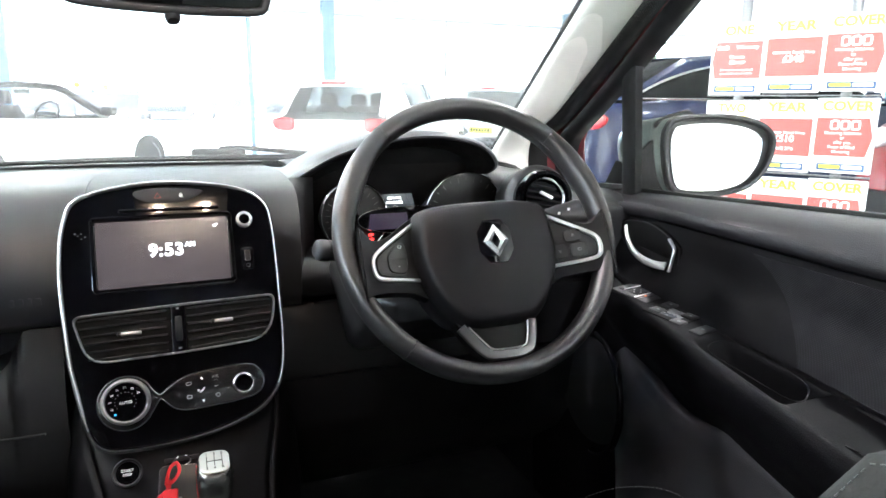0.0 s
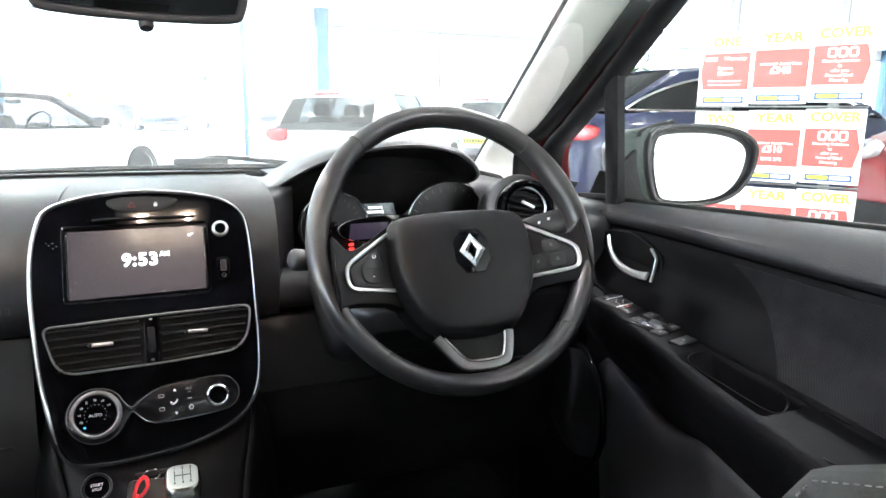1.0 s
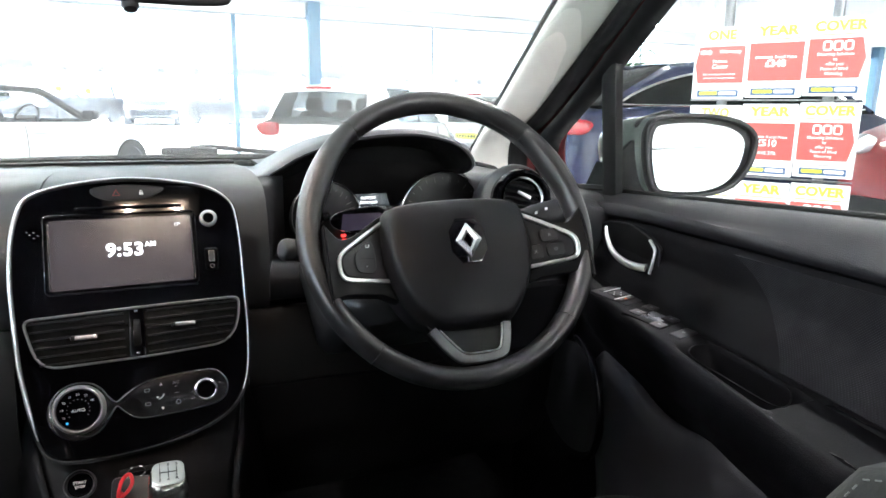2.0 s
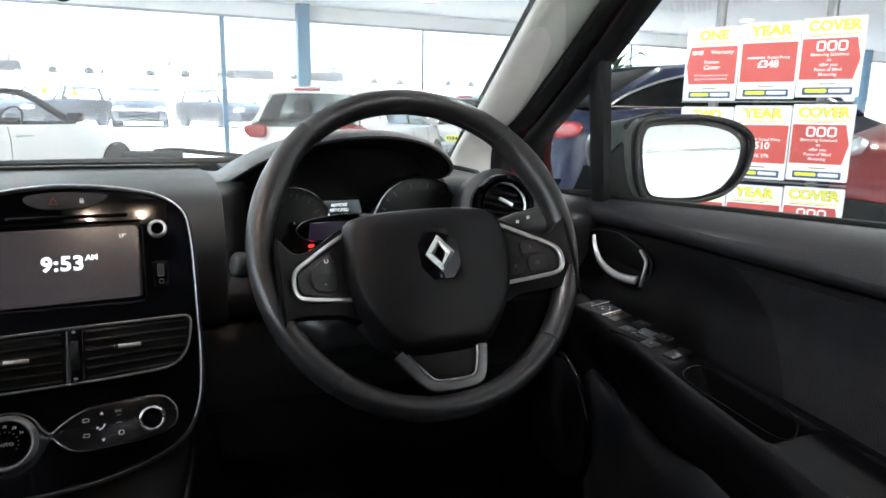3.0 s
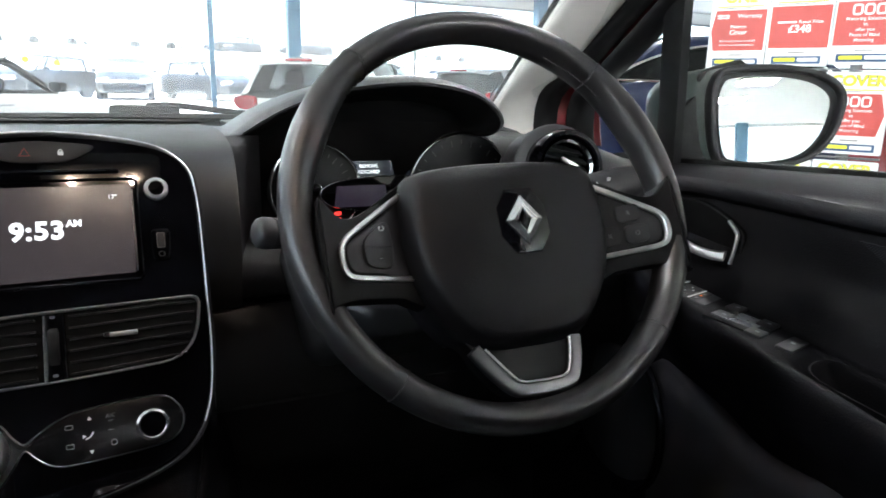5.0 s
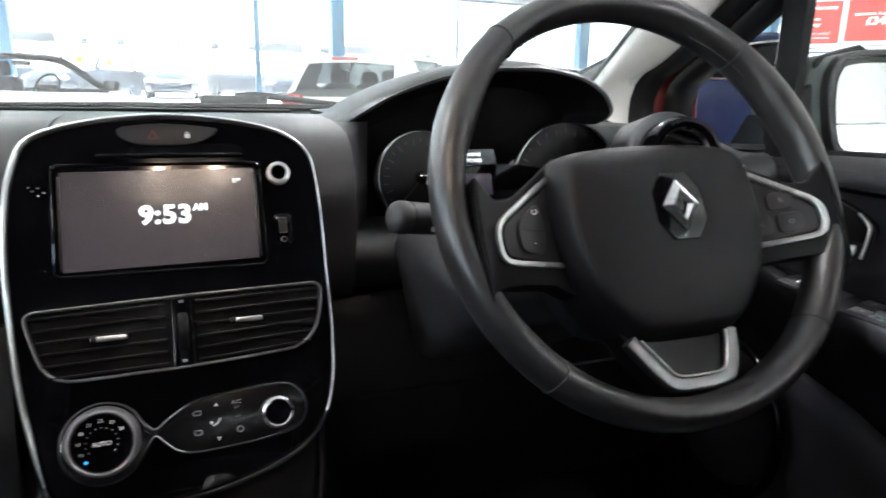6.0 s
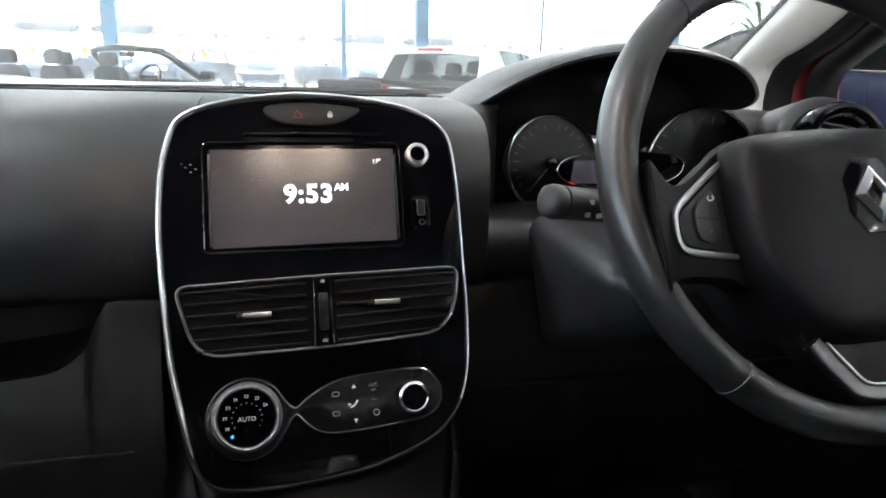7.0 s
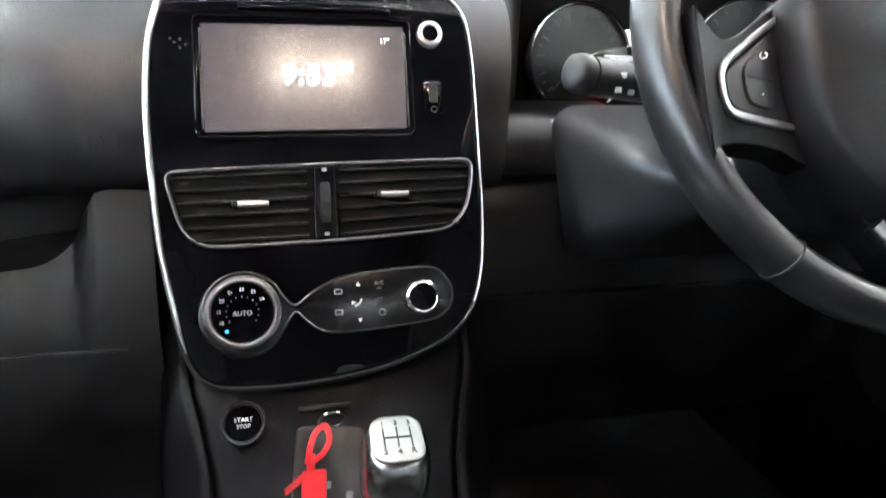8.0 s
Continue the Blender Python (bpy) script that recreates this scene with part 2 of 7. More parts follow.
def inset(pts, d):
    """A closed outline moved inwards by d."""
    P = [Vector((p[0], p[1])) for p in pts]
    n = len(P)
    area = sum(P[i].x * P[(i + 1) % n].y - P[(i + 1) % n].x * P[i].y for i in range(n))
    s, out = (1 if area > 0 else -1), []
    for i in range(n):
        t = (P[(i + 1) % n] - P[i - 1])
        t = t.normalized() if t.length > 1e-9 else Vector((1, 0))
        out.append(P[i] + Vector((-t.y, t.x)) * d * s)
    return out


def prism(pts, n0, n1, M=Matrix(), bevel=0.0, bm=None):
    """A plate with that outline from height n0 to n1 of the frame M, its front edge bevelled."""
    bm = bm or bmesh.new()
    rows = [(n0, 0.0), (n1 - bevel, 0.0), (n1 - bevel * 0.3, bevel * 0.3), (n1, bevel)] if bevel > 0 else [(n0, 0.0), (n1, 0.0)]
    rings = []
    for h, d in rows:
        q = inset(pts, d) if d else [Vector((p[0], p[1])) for p in pts]
        rings.append([bm.verts.new(M @ Vector((p.x, p.y, h))) for p in q])
    k = len(pts)
    for a, b in zip(rings, rings[1:]):
        for i in range(k):
            bm.faces.new((a[i], a[(i + 1) % k], b[(i + 1) % k], b[i]))
    bm.faces.new(rings[0][::-1])
    bm.faces.new(rings[-1])
    return bm


def dome(pts, n0, n1, edge, M=Matrix(), steps=6, bm=None):
    """A cushion with that outline: straight sides from n0 to edge, then bulging to n1 in the middle."""
    bm = bm or bmesh.new()
    c = sum((Vector((p[0], p[1])) for p in pts), Vector((0, 0))) / len(pts)
    rings = [[bm.verts.new(M @ Vector((p[0], p[1], n0))) for p in pts]]
    for s in range(steps):
        f = s / steps
        h = edge + (n1 - edge) * math.sin(f * math.pi / 2)
        k = math.cos(f * math.pi / 2) ** 0.55
        rings.append([bm.verts.new(M @ Vector((c.x + (p[0] - c.x) * k, c.y + (p[1] - c.y) * k, h))) for p in pts])
    n = len(pts)
    for a, b in zip(rings, rings[1:]):
        for i in range(n):
            bm.faces.new((a[i], a[(i + 1) % n], b[(i + 1) % n], b[i]))
    tip = bm.verts.new(M @ Vector((c.x, c.y, n1)))
    for i in range(n):
        bm.faces.new((rings[-1][i], rings[-1][(i + 1) % n], tip))
    bm.faces.new(rings[0][::-1])
    return bm


def sweep(path, prof, M=Matrix(), closed=True, up=(0, 0, 1), bm=None, scale=None):
    """A bar of section prof (side, up) along a path; up is the frame's third axis unless given."""
    bm = bm or bmesh.new()
    P = [Vector(p if len(p) == 3 else (p[0], p[1], 0)) for p in path]
    n, rings, U = len(P), [], Vector(up)
    for i, p in enumerate(P):
        a = P[i - 1] if (closed or i) else P[i]
        b = P[(i + 1) % n] if (closed or i < n - 1) else P[i]
        t = (b - a).normalized()
        side = t.cross(U).normalized()
        u2 = side.cross(t)
        k = scale(i / max(1, n - 1)) if scale else 1.0
        rings.append([bm.verts.new(M @ (p + side * q[0] * k + u2 * q[1] * k)) for q in prof])
    k = len(prof)
    for i in range(n if closed else n - 1):
        a, b = rings[i], rings[(i + 1) % n]
        for j in range(k):
            bm.faces.new((a[j], a[(j + 1) % k], b[(j + 1) % k], b[j]))
    if not closed:
        bm.faces.new(rings[0])
        bm.faces.new(rings[-1][::-1])
    return bm


def grid(rows, bm=None, wrap=False):
    bm = bm or bmesh.new()
    V = [[bm.verts.new(p) for p in r] for r in rows]
    for a, b in zip(V, V[1:]):
        m = len(a)
        for j in range(m if wrap else m - 1):
            bm.faces.new((a[j], a[(j + 1) % m], b[(j + 1) % m], b[j]))
    return bm


def shell(rows, thick, wrap=False, toward=None):
    """A sheet through rows of points, with thickness behind the side that faces toward."""
    bm = grid(rows, wrap=wrap)
    bmesh.ops.recalc_face_normals(bm, faces=bm.faces)
    bm.normal_update()
    if toward and sum(f.normal.dot(Vector(toward)) * f.calc_area() for f in bm.faces) < 0:
        bmesh.ops.reverse_faces(bm, faces=bm.faces)
        bm.normal_update()
    front = bm.faces[:]
    rim = [e for e in bm.edges if len(e.link_faces) == 1]
    back = {v: bm.verts.new(v.co - v.normal * thick) for v in bm.verts[:]}
    for f in front:
        bm.faces.new([back[v] for v in reversed(f.verts)])
    for e in rim:
        u, w = e.verts
        bm.faces.new((u, w, back[w], back[u]))
    return bm


def solid(rows):
    """Closed rings of points joined into a solid with capped ends."""
    bm = grid(rows, wrap=True)
    bm.verts.ensure_lookup_table()
    k = len(rows[0])
    bm.faces.new(bm.verts[0:k])
    bm.faces.new(bm.verts[len(bm.verts) - k:len(bm.verts)])
    return bm


def box(x0, x1, y0, y1, z0, z1, M=Matrix(), bevel=0.0, bm=None):
    own = bm is None
    bm = bm or bmesh.new()
    v = [bm.verts.new(M @ Vector((x, y, z))) for z in (z0, z1) for x, y in ((x0, y0), (x1, y0), (x1, y1), (x0, y1))]
    for f in ((3, 2, 1, 0), (4, 5, 6, 7), (0, 1, 5, 4), (1, 2, 6, 5), (2, 3, 7, 6), (3, 0, 4, 7)):
        bm.faces.new([v[i] for i in f])
    if bevel and own:
        bmesh.ops.bevel(bm, geom=bm.edges[:], offset=bevel, segments=2, affect="EDGES", profile=0.5)
    return bm


def lathe(prof, M=Matrix(), n=32, bm=None):
    """prof: (radius, height) from the axis to the axis, round the frame's third axis."""
    bm = bm or bmesh.new()
    rings = []
    for r, h in prof:
        if r < 1e-6:
            rings.append([bm.verts.new(M @ Vector((0, 0, h)))])
        else:
            rings.append([bm.verts.new(M @ Vector((r * math.cos(2 * math.pi * i / n), r * math.sin(2 * math.pi * i / n), h))) for i in range(n)])
    for a, b in zip(rings, rings[1:]):
        if len(a) == 1 and len(b) == 1:
            continue
        for i in range(n):
            j = (i + 1) % n
            if len(a) == 1:
                bm.faces.new((a[0], b[i], b[j]))
            elif len(b) == 1:
                bm.faces.new((a[i], a[j], b[0]))
            else:
                bm.faces.new((a[i], a[j], b[j], b[i]))
    return bm


def words(text, size, M, material, parent, name="lettering", width=None, bold=0.0, shear=0.0):
    """Flat raised letters in the frame M, centred at its origin."""
    cu = bpy.data.curves.new(name, "FONT")
    cu.body, cu.size, cu.align_x, cu.align_y, cu.extrude, cu.offset, cu.shear = text, size, "CENTER", "CENTER", 0.0002, bold, shear
    cu.resolution_u = 3
    tmp = new("tmp_text", cu)
    bpy.context.view_layer.update()
    me = bpy.data.meshes.new_from_object(tmp.evaluated_get(bpy.context.evaluated_depsgraph_get()))
    bpy.data.objects.remove(tmp)
    if width and len(me.vertices):
        xs = [v.co.x for v in me.vertices]
        k = width / max(1e-6, max(xs) - min(xs))
        me.transform(Matrix.Diagonal((k, 1, 1, 1)))
    me.transform(M)
    me.materials.clear()
    me.materials.append(material)
    ob = new(name, me)
    if parent:
        ob.parent = parent
        if parent.type == "EMPTY":
            ob.matrix_parent_inverse = parent.matrix_basis.inverted()
    return ob


def at(M, u, v, n=0.0, rot=0.0):
    return M @ pose(u, v, n, 0, 0, rot)

# ---- the car's cabin ----
CON = plane_frame((0, 0.95, 0.95), (0, 0.387, 0.922))
def tilted(o, tilt, turn):
    """A frame at o facing the driver, leaning back by tilt and turned aside, in degrees."""
    a, b = radians(tilt), radians(turn)
    n = Vector((math.sin(b), -math.cos(b) * math.cos(a), math.cos(b) * math.sin(a)))
    u = (Vector((1, 0, 0)) - n * n.x).normalized()
    return Matrix.Translation(o) @ Matrix((u, n.cross(u), n)).transposed().to_4x4()


RIM = tilted((0.336, 0.7235, 0.951), 27.74, -3.17)
WHL = RIM @ pose(0.005, 0, 0)
CLU = plane_frame((0.33, 1.045, 0.945), (0, 0.12, 1))


# unseen lining, darkened to cut bounce light and reflections in the fascia
DARKLINING = mat("darkened_lining", (0.022, 0.0215, 0.021), 0.9, grain=0.4, scale=600, vary=0.1, vscale=10)


# blacker than DARK: the shade of hollows is put into this colour
SHADEBLACK = mat("shade_black", (0.0022, 0.0022, 0.0025), 0.8, grain=0.3, scale=500, vary=0.2, vscale=20, spec=0.15)
TINTED = glass_mat("tinted_glass", (0.10, 0.11, 0.11))


def cabin():
    car = thing("red_car_shell", "red hatchback body shell round the cabin, unseen lining darkened", "car body", (0, 0.4, 0))
    part("floor_pan", box(-0.72, 0.72, -1.6, 1.75, 0.22, 0.27), CARPET, car)
    part("bulkhead", box(-0.74, 0.74, 1.46, 1.50, 0.27, 0.975), DARK, car)
    roof = [[(x, y, 1.415 - 0.10 * (x / 0.62) ** 2 - 0.05 * max(0, (y - 0.2) / 0.4) ** 2 - 0.03 * max(0, (-y - 0.6)) ** 2) for x in np.linspace(-0.58, 0.58, 13)] for y in np.linspace(-1.5, 0.58, 14)]
    part("roof", shell(roof, 0.015), DARKLINING, car, "unseen fabric roof lining, darkened to cut cabin light")
    for s in (-1, 1):
        part("sill", box(*sorted((s * 0.72, s * 0.80)), -1.6, 1.5, 0.2, 0.45), RED, car)
        part("rear_side_panel", box(*sorted((s * 0.72, s * 0.80)), -1.6, -0.32, 0.45, 0.97), DASH_LOW, car)
        b_pillar = [[(s * (0.76 - 0.25 * max(0, z - 0.95) + dx), y, z) for dx, y in ((0, -0.32), (0, -0.42), (0.035, -0.42), (0.035, -0.32))] for z in (0.45, 0.95, 1.15, 1.36)]
        part("door_pillar", solid(b_pillar), DARKLINING, car)
        c_pillar = [[(s * (0.74 - 0.25 * max(0, z - 0.95) + dx), y - 0.4 * max(0, 1.2 - z), z) for dx, y in ((0, -1.15), (0, -1.4), (0.035, -1.4), (0.035, -1.15))] for z in (0.9, 1.15, 1.36)]
        part("rear_pillar", solid(c_pillar), DARKLINING, car)
    # unseen tail, closed up and tinted to keep light from behind out
    part("tail_panel", box(-0.74, 0.74, -1.64, -1.6, 0.27, 1.12), DASH_LOW, car)
    part("tail_header", box(-0.66, 0.66, -1.62, -1.48, 1.27, 1.40), DASH_LOW, car)
    rg = part("tail_window", box(-0.30, 0.30, -1.62, -1.615, 1.12, 1.27), TINTED, car, "unseen rear window, small and tinted to hold back light")
    rg.visible_shadow = False
    part("rear_bulkhead", box(-0.70, 0.70, -1.06, -1.0, 0.27, 1.02), DASH_LOW, car)
    for s in (-1, 1):
        part("tail_side", box(*sorted((s * 0.30, s * 0.74)), -1.63, -1.60, 1.12, 1.38), DASH_LOW, car)
        part("kick_panel", box(*sorted((s * 0.705, s * 0.735)), 1.02, 1.56, 0.27, 0.93), CARPET, car)
    # left door, out of sight beside the passenger
    part("left_door", box(-0.80, -0.70, -0.32, 1.25, 0.45, 0.955), DASH_LOW, car)
    # bonnet and scuttle
    bonnet = [[(x, y, 0.985 - 0.16 * (y - 1.5) - 0.10 * (x / 0.75) ** 2 - 0.12 * max(0, y - 2.1) ** 2) for x in np.linspace(-0.74, 0.74, 13)] for y in np.linspace(1.56, 2.35, 8)]
    part("bonnet", shell(bonnet, 0.02), RED, car, "glossy red bonnet")
    for s in (-1, 1):
        wing = [[(s * (0.74 + dx), y, z - 0.16 * (y - 1.5)) for dx, z in ((0, 0.86), (0.08, 0.80), (0.09, 0.55), (0.0, 0.5))] for y in np.linspace(1.3, 2.35, 6)]
        part("front_wing", shell(wing, 0.015), RED, car)
    return car


cabin()


def base_y(x):
    return 1.43 - 0.40 * x * x


# windscreen: one curved pane from the scuttle up to the roof
rows = []
for k in np.linspace(0, 1, 10):
    rows.append([(x * (1 - 0.14 * k), base_y(x) * (1 - k) + (0.60 - 0.12 * x * x) * k, 0.985 * (1 - k) + (1.365 - 0.12 * x * x) * k + 0.055 * math.sin(math.pi * k)) for x in np.linspace(-0.70, 0.70, 17)])
ws = structure("window_1", shell(rows, 0.005), SCREENGLASS, "dusty curved windscreen of laminated glass, glare haze added to its dust", "windscreen")
ws.visible_shadow = False
# black ceramic band round the foot of the windscreen, then the scuttle outside
rows = [[(x, base_y(x) - d * 0.9 + 0.002, 0.985 + d * 0.43 + 0.002 + 0.012 * d) for x in np.linspace(-0.70, 0.70, 25)] for d in (0.0, 0.012)]
structure("trim_band", shell(rows, 0.002), RUBBER, "black printed band along the windscreen foot", "windscreen band")
rows = [[(x, base_y(x) + d, 0.985 + h - 0.03 * x * x) for x in np.linspace(-0.72, 0.72, 25)] for d, h in ((0.006, -0.014), (0.04, -0.003), (0.10, -0.001), (0.17, -0.012))]
structure("trim_scuttle", shell(rows, 0.008), DARK, "black plastic scuttle grille below the windscreen", "scuttle")


def wiper():
    w = thing("windscreen_wiper", "black parked wiper blade and arm outside the windscreen", "wiper", (0.05, 1.50, 1.0))
    pts = [(x, base_y(x) + 0.02, 0.988 + 0.008 * (x + 0.2) - 0.02 * x * x) for x in np.linspace(-0.30, 0.40, 16)]
    part("blade", sweep(pts, rrect(0.012, 0.012, 0.004, 2), closed=False), RUBBER, w)
    pts = [(0.10, 1.470, 1.006), (0.14, 1.474, 1.008), (0.20, 1.470, 1.002), (0.28, 1.46, 0.994), (0.40, 1.43, 0.986)]
    part("arm", sweep(rounded(pts, 4, False), rrect(0.014, 0.010, 0.004, 2), closed=False), DARK, w)
    part("clip", box(0.045, 0.150, 1.455, 1.475, 0.990, 1.008, bevel=0.006), DARK, w)


wiper()


# ---- dashboard ----
def interp(tab, f):
    xs, ys = zip(*tab)
    return float(np.interp(f, xs, ys))


def bump01(x, a, b):
    t = max(0.0, min(1.0, (x - a) / (b - a)))
    return t * t * (3 - 2 * t)


def dash_rows(x0, x1, n, prof):
    return [[(x, y, z) for y, z in prof(x)] for x in np.linspace(x0, x1, n)]


def top_prof(x):
    """The top of the dashboard from the windscreen to the face, then down behind the console."""
    e = base_y(x)
    w = bump01(x, -0.12, -0.20)  # passenger side bulges towards the seat
    side = 0.05 * bump01(abs(x), 0.55, 0.72)
    pts = [(e + 0.004, 0.984 - side), (e - 0.03, 0.988 - side), (e - 0.075, 0.990 - side), (e - 0.085, 0.984 - side), (1.20, 0.990 - side), (1.08, 0.990 - side), (1.01, 0.985 - side), (0.972 - 0.012 * w, 0.965 - side), (0.945 - 0.016 * w, 0.93), (0.932 - 0.012 * w, 0.89), (0.935 - 0.01 * w, 0.85), (0.95 - 0.01 * w, 0.825), (0.985, 0.813), (1.08, 0.81)]
    return [(p.x, p.y) for p in rounded(pts, 3, False)]


dash = thing("dashboard", "dark grey grained plastic dashboard with soft rounded top", "dashboard", (0, 1.2, 0.8))
part("passenger_pad", shell(dash_rows(-0.74, -0.10, 30, top_prof), 0.006), DASH, dash, "dark grey soft pad with airbag mark", 60)


def mid_prof(x):
    """Between console and instruments the pad runs up into the hood."""
    e = base_y(x)
    up = 0.6 * bump01(x, 0.20, 0.235)
    pts = [(e + 0.004, 0.984), (e - 0.03, 0.988), (e - 0.075, 0.990), (e - 0.085, 0.984), (1.20, 0.990), (1.10, 0.990), (1.03, 0.985), (0.985 + 0.05 * up, 0.972), (0.965 + 0.05 * up, 0.94), (0.96 + 0.04 * up, 0.90), (0.96 + 0.03 * up, 0.85), (0.972 + 0.03 * up, 0.815), (1.0, 0.805), (1.08, 0.80)]
    return [(p.x, p.y) for p in rounded(pts, 3, False)]


def right_prof(x):
    e = base_y(x)
    side = 0.035 * bump01(x, 0.58, 0.74)
    r = 0.075 * bump01(x, 0.56, 0.505)
    pts = [(e + 0.004, 0.984 - side), (e - 0.03, 0.988 - side), (e - 0.075, 0.988 - side), (1.22, 0.985 - side), (1.10, 0.985 - side), (1.02 + r * 0.7, 0.985 - side), (0.975 + r, 0.980 - side), (0.945 + r, 0.965 - side), (0.935 + r, 0.93), (0.94 + r, 0.88), (0.955 + r, 0.83), (0.985 + r * 0.6, 0.805), (1.08, 0.80)]
    return [(p.x, p.y) for p in rounded(pts, 3, False)]


part("centre_pad", shell(dash_rows(-0.10, 0.168, 20, mid_prof), 0.006), DASH, dash, "", 60)
edge = [(y, z) for y, z in mid_prof(0.168) if y < 1.06 and z > 0.86]
# pad side in black instead of dash plastic, to hold the well's shade
part("well_side", shell([[(0.168 + 0.038 * k, y + (1.055 - y) * k + 0.006 * math.sin(math.pi * k), z) for y, z in edge] for k in np.linspace(0, 1, 7)], 0.003), DARK, dash, "side wall of the instrument well, black for its shade", 60)
part("column_block", shell([[(x, 1.03, 0.884), (x, 0.99, 0.880), (x, 0.966, 0.870), (x, 0.957, 0.852), (x, 0.958, 0.832), (x, 0.968, 0.822), (x, 1.06, 0.816)] for x in np.linspace(0.167, 0.286, 13)], 0.005), DASH_LOW, dash, "dark block beside the steering column", 60)
part("driver_pad", shell(dash_rows(0.505, 0.745, 18, right_prof), 0.006), DASH, dash, "", 60)
# pad behind the instrument hood
rows = [[(x, y, 0.99 + 0.02 * math.sin(math.pi * (x - 0.2) / 0.3) * (1 - abs(y - 1.2) / 0.25)) for y in np.linspace(1.11, 1.36, 8)] for x in np.linspace(0.2, 0.5, 10)]
part("hood_back", shell(rows, 0.006), DASH, dash)


def airbag_mark():
    M = plane_frame((-0.165, 0.9135, 0.866), (0, 0.02, 1)) @ pose(0, 0, 0.003)
    for i, w in enumerate((0.006, 0.007, 0.006, 0.007)):
        part("embossed_bar", prism(rrect(w * 0.8, 0.009, 0.001, 1, -0.013 + i * 0.009), 0, 0.0012, M), DASH, dash, "embossed airbag letters as bars")


airbag_mark()


def glovebox():
    g = thing("glovebox", "dark plastic glovebox panel with deep open shelf", "glovebox", (-0.42, 0.98, 0.6))
    # lower fascia with the curved upper edge of the shelf
    edge = rounded([(-0.135, 0.821), (-0.172, 0.822), (-0.183, 0.812), (-0.191, 0.797), (-0.197, 0.782), (-0.212, 0.768), (-0.230, 0.760), (-0.268, 0.756), (-0.33, 0.750), (-0.50, 0.745), (-0.74, 0.745)], 4, False)
    rows = []
    for p in edge:
        r = []
        for f in np.linspace(0, 1, 9):
            z = p.y + (0.40 - p.y) * f
            y = 0.945 - 0.035 * math.sin(min(1.0, (p.y - z) / 0.12) * math.pi / 2) + 0.10 * max(0, (0.62 - z) / 0.22) ** 1.5
            r.append((p.x, y, z))
        rows.append([(p.x, 1.06, p.y - 0.004), (p.x, 0.965, p.y - 0.003)] + r)
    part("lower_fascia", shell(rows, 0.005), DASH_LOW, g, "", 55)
    part("shelf_back", box(-0.74, -0.13, 1.06, 1.075, 0.73, 0.84), DARK, g)
    part("lid_seam", sweep([(x, 0.9075, 0.70 - 0.02 * (x + 0.4) ** 2) for x in np.linspace(-0.72, -0.16, 12)], rrect(0.003, 0.003, 0.001, 1), closed=False), DARK, g)


glovebox()


# lower fascia under the wheel, knee panel and column shroud
def knee_panel():
    k = thing("knee_panel", "dark moulded plastic panel under the steering column", "panel", (0.35, 0.98, 0.6))
    rows = []
    for x in np.linspace(0.135, 0.72, 24):
        rows.append([(x, 1.0 - 0.03 * bump01(x, 0.15, 0.2), 0.812), (x, 0.975 - 0.02 * bump01(x, 0.2, 0.3), 0.806), (x, 0.965, 0.78), (x, 0.968, 0.70), (x, 0.985, 0.60), (x, 1.05, 0.50), (x, 1.15, 0.42)])
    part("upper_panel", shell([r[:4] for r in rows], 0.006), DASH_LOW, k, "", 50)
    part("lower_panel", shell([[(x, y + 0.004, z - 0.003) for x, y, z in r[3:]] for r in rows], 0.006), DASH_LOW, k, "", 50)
    return k


knee_panel()


STALK = mat("stalk_plastic", (0.020, 0.020, 0.022), 0.42, grain=0.15, scale=900, vary=0.1, vscale=50)


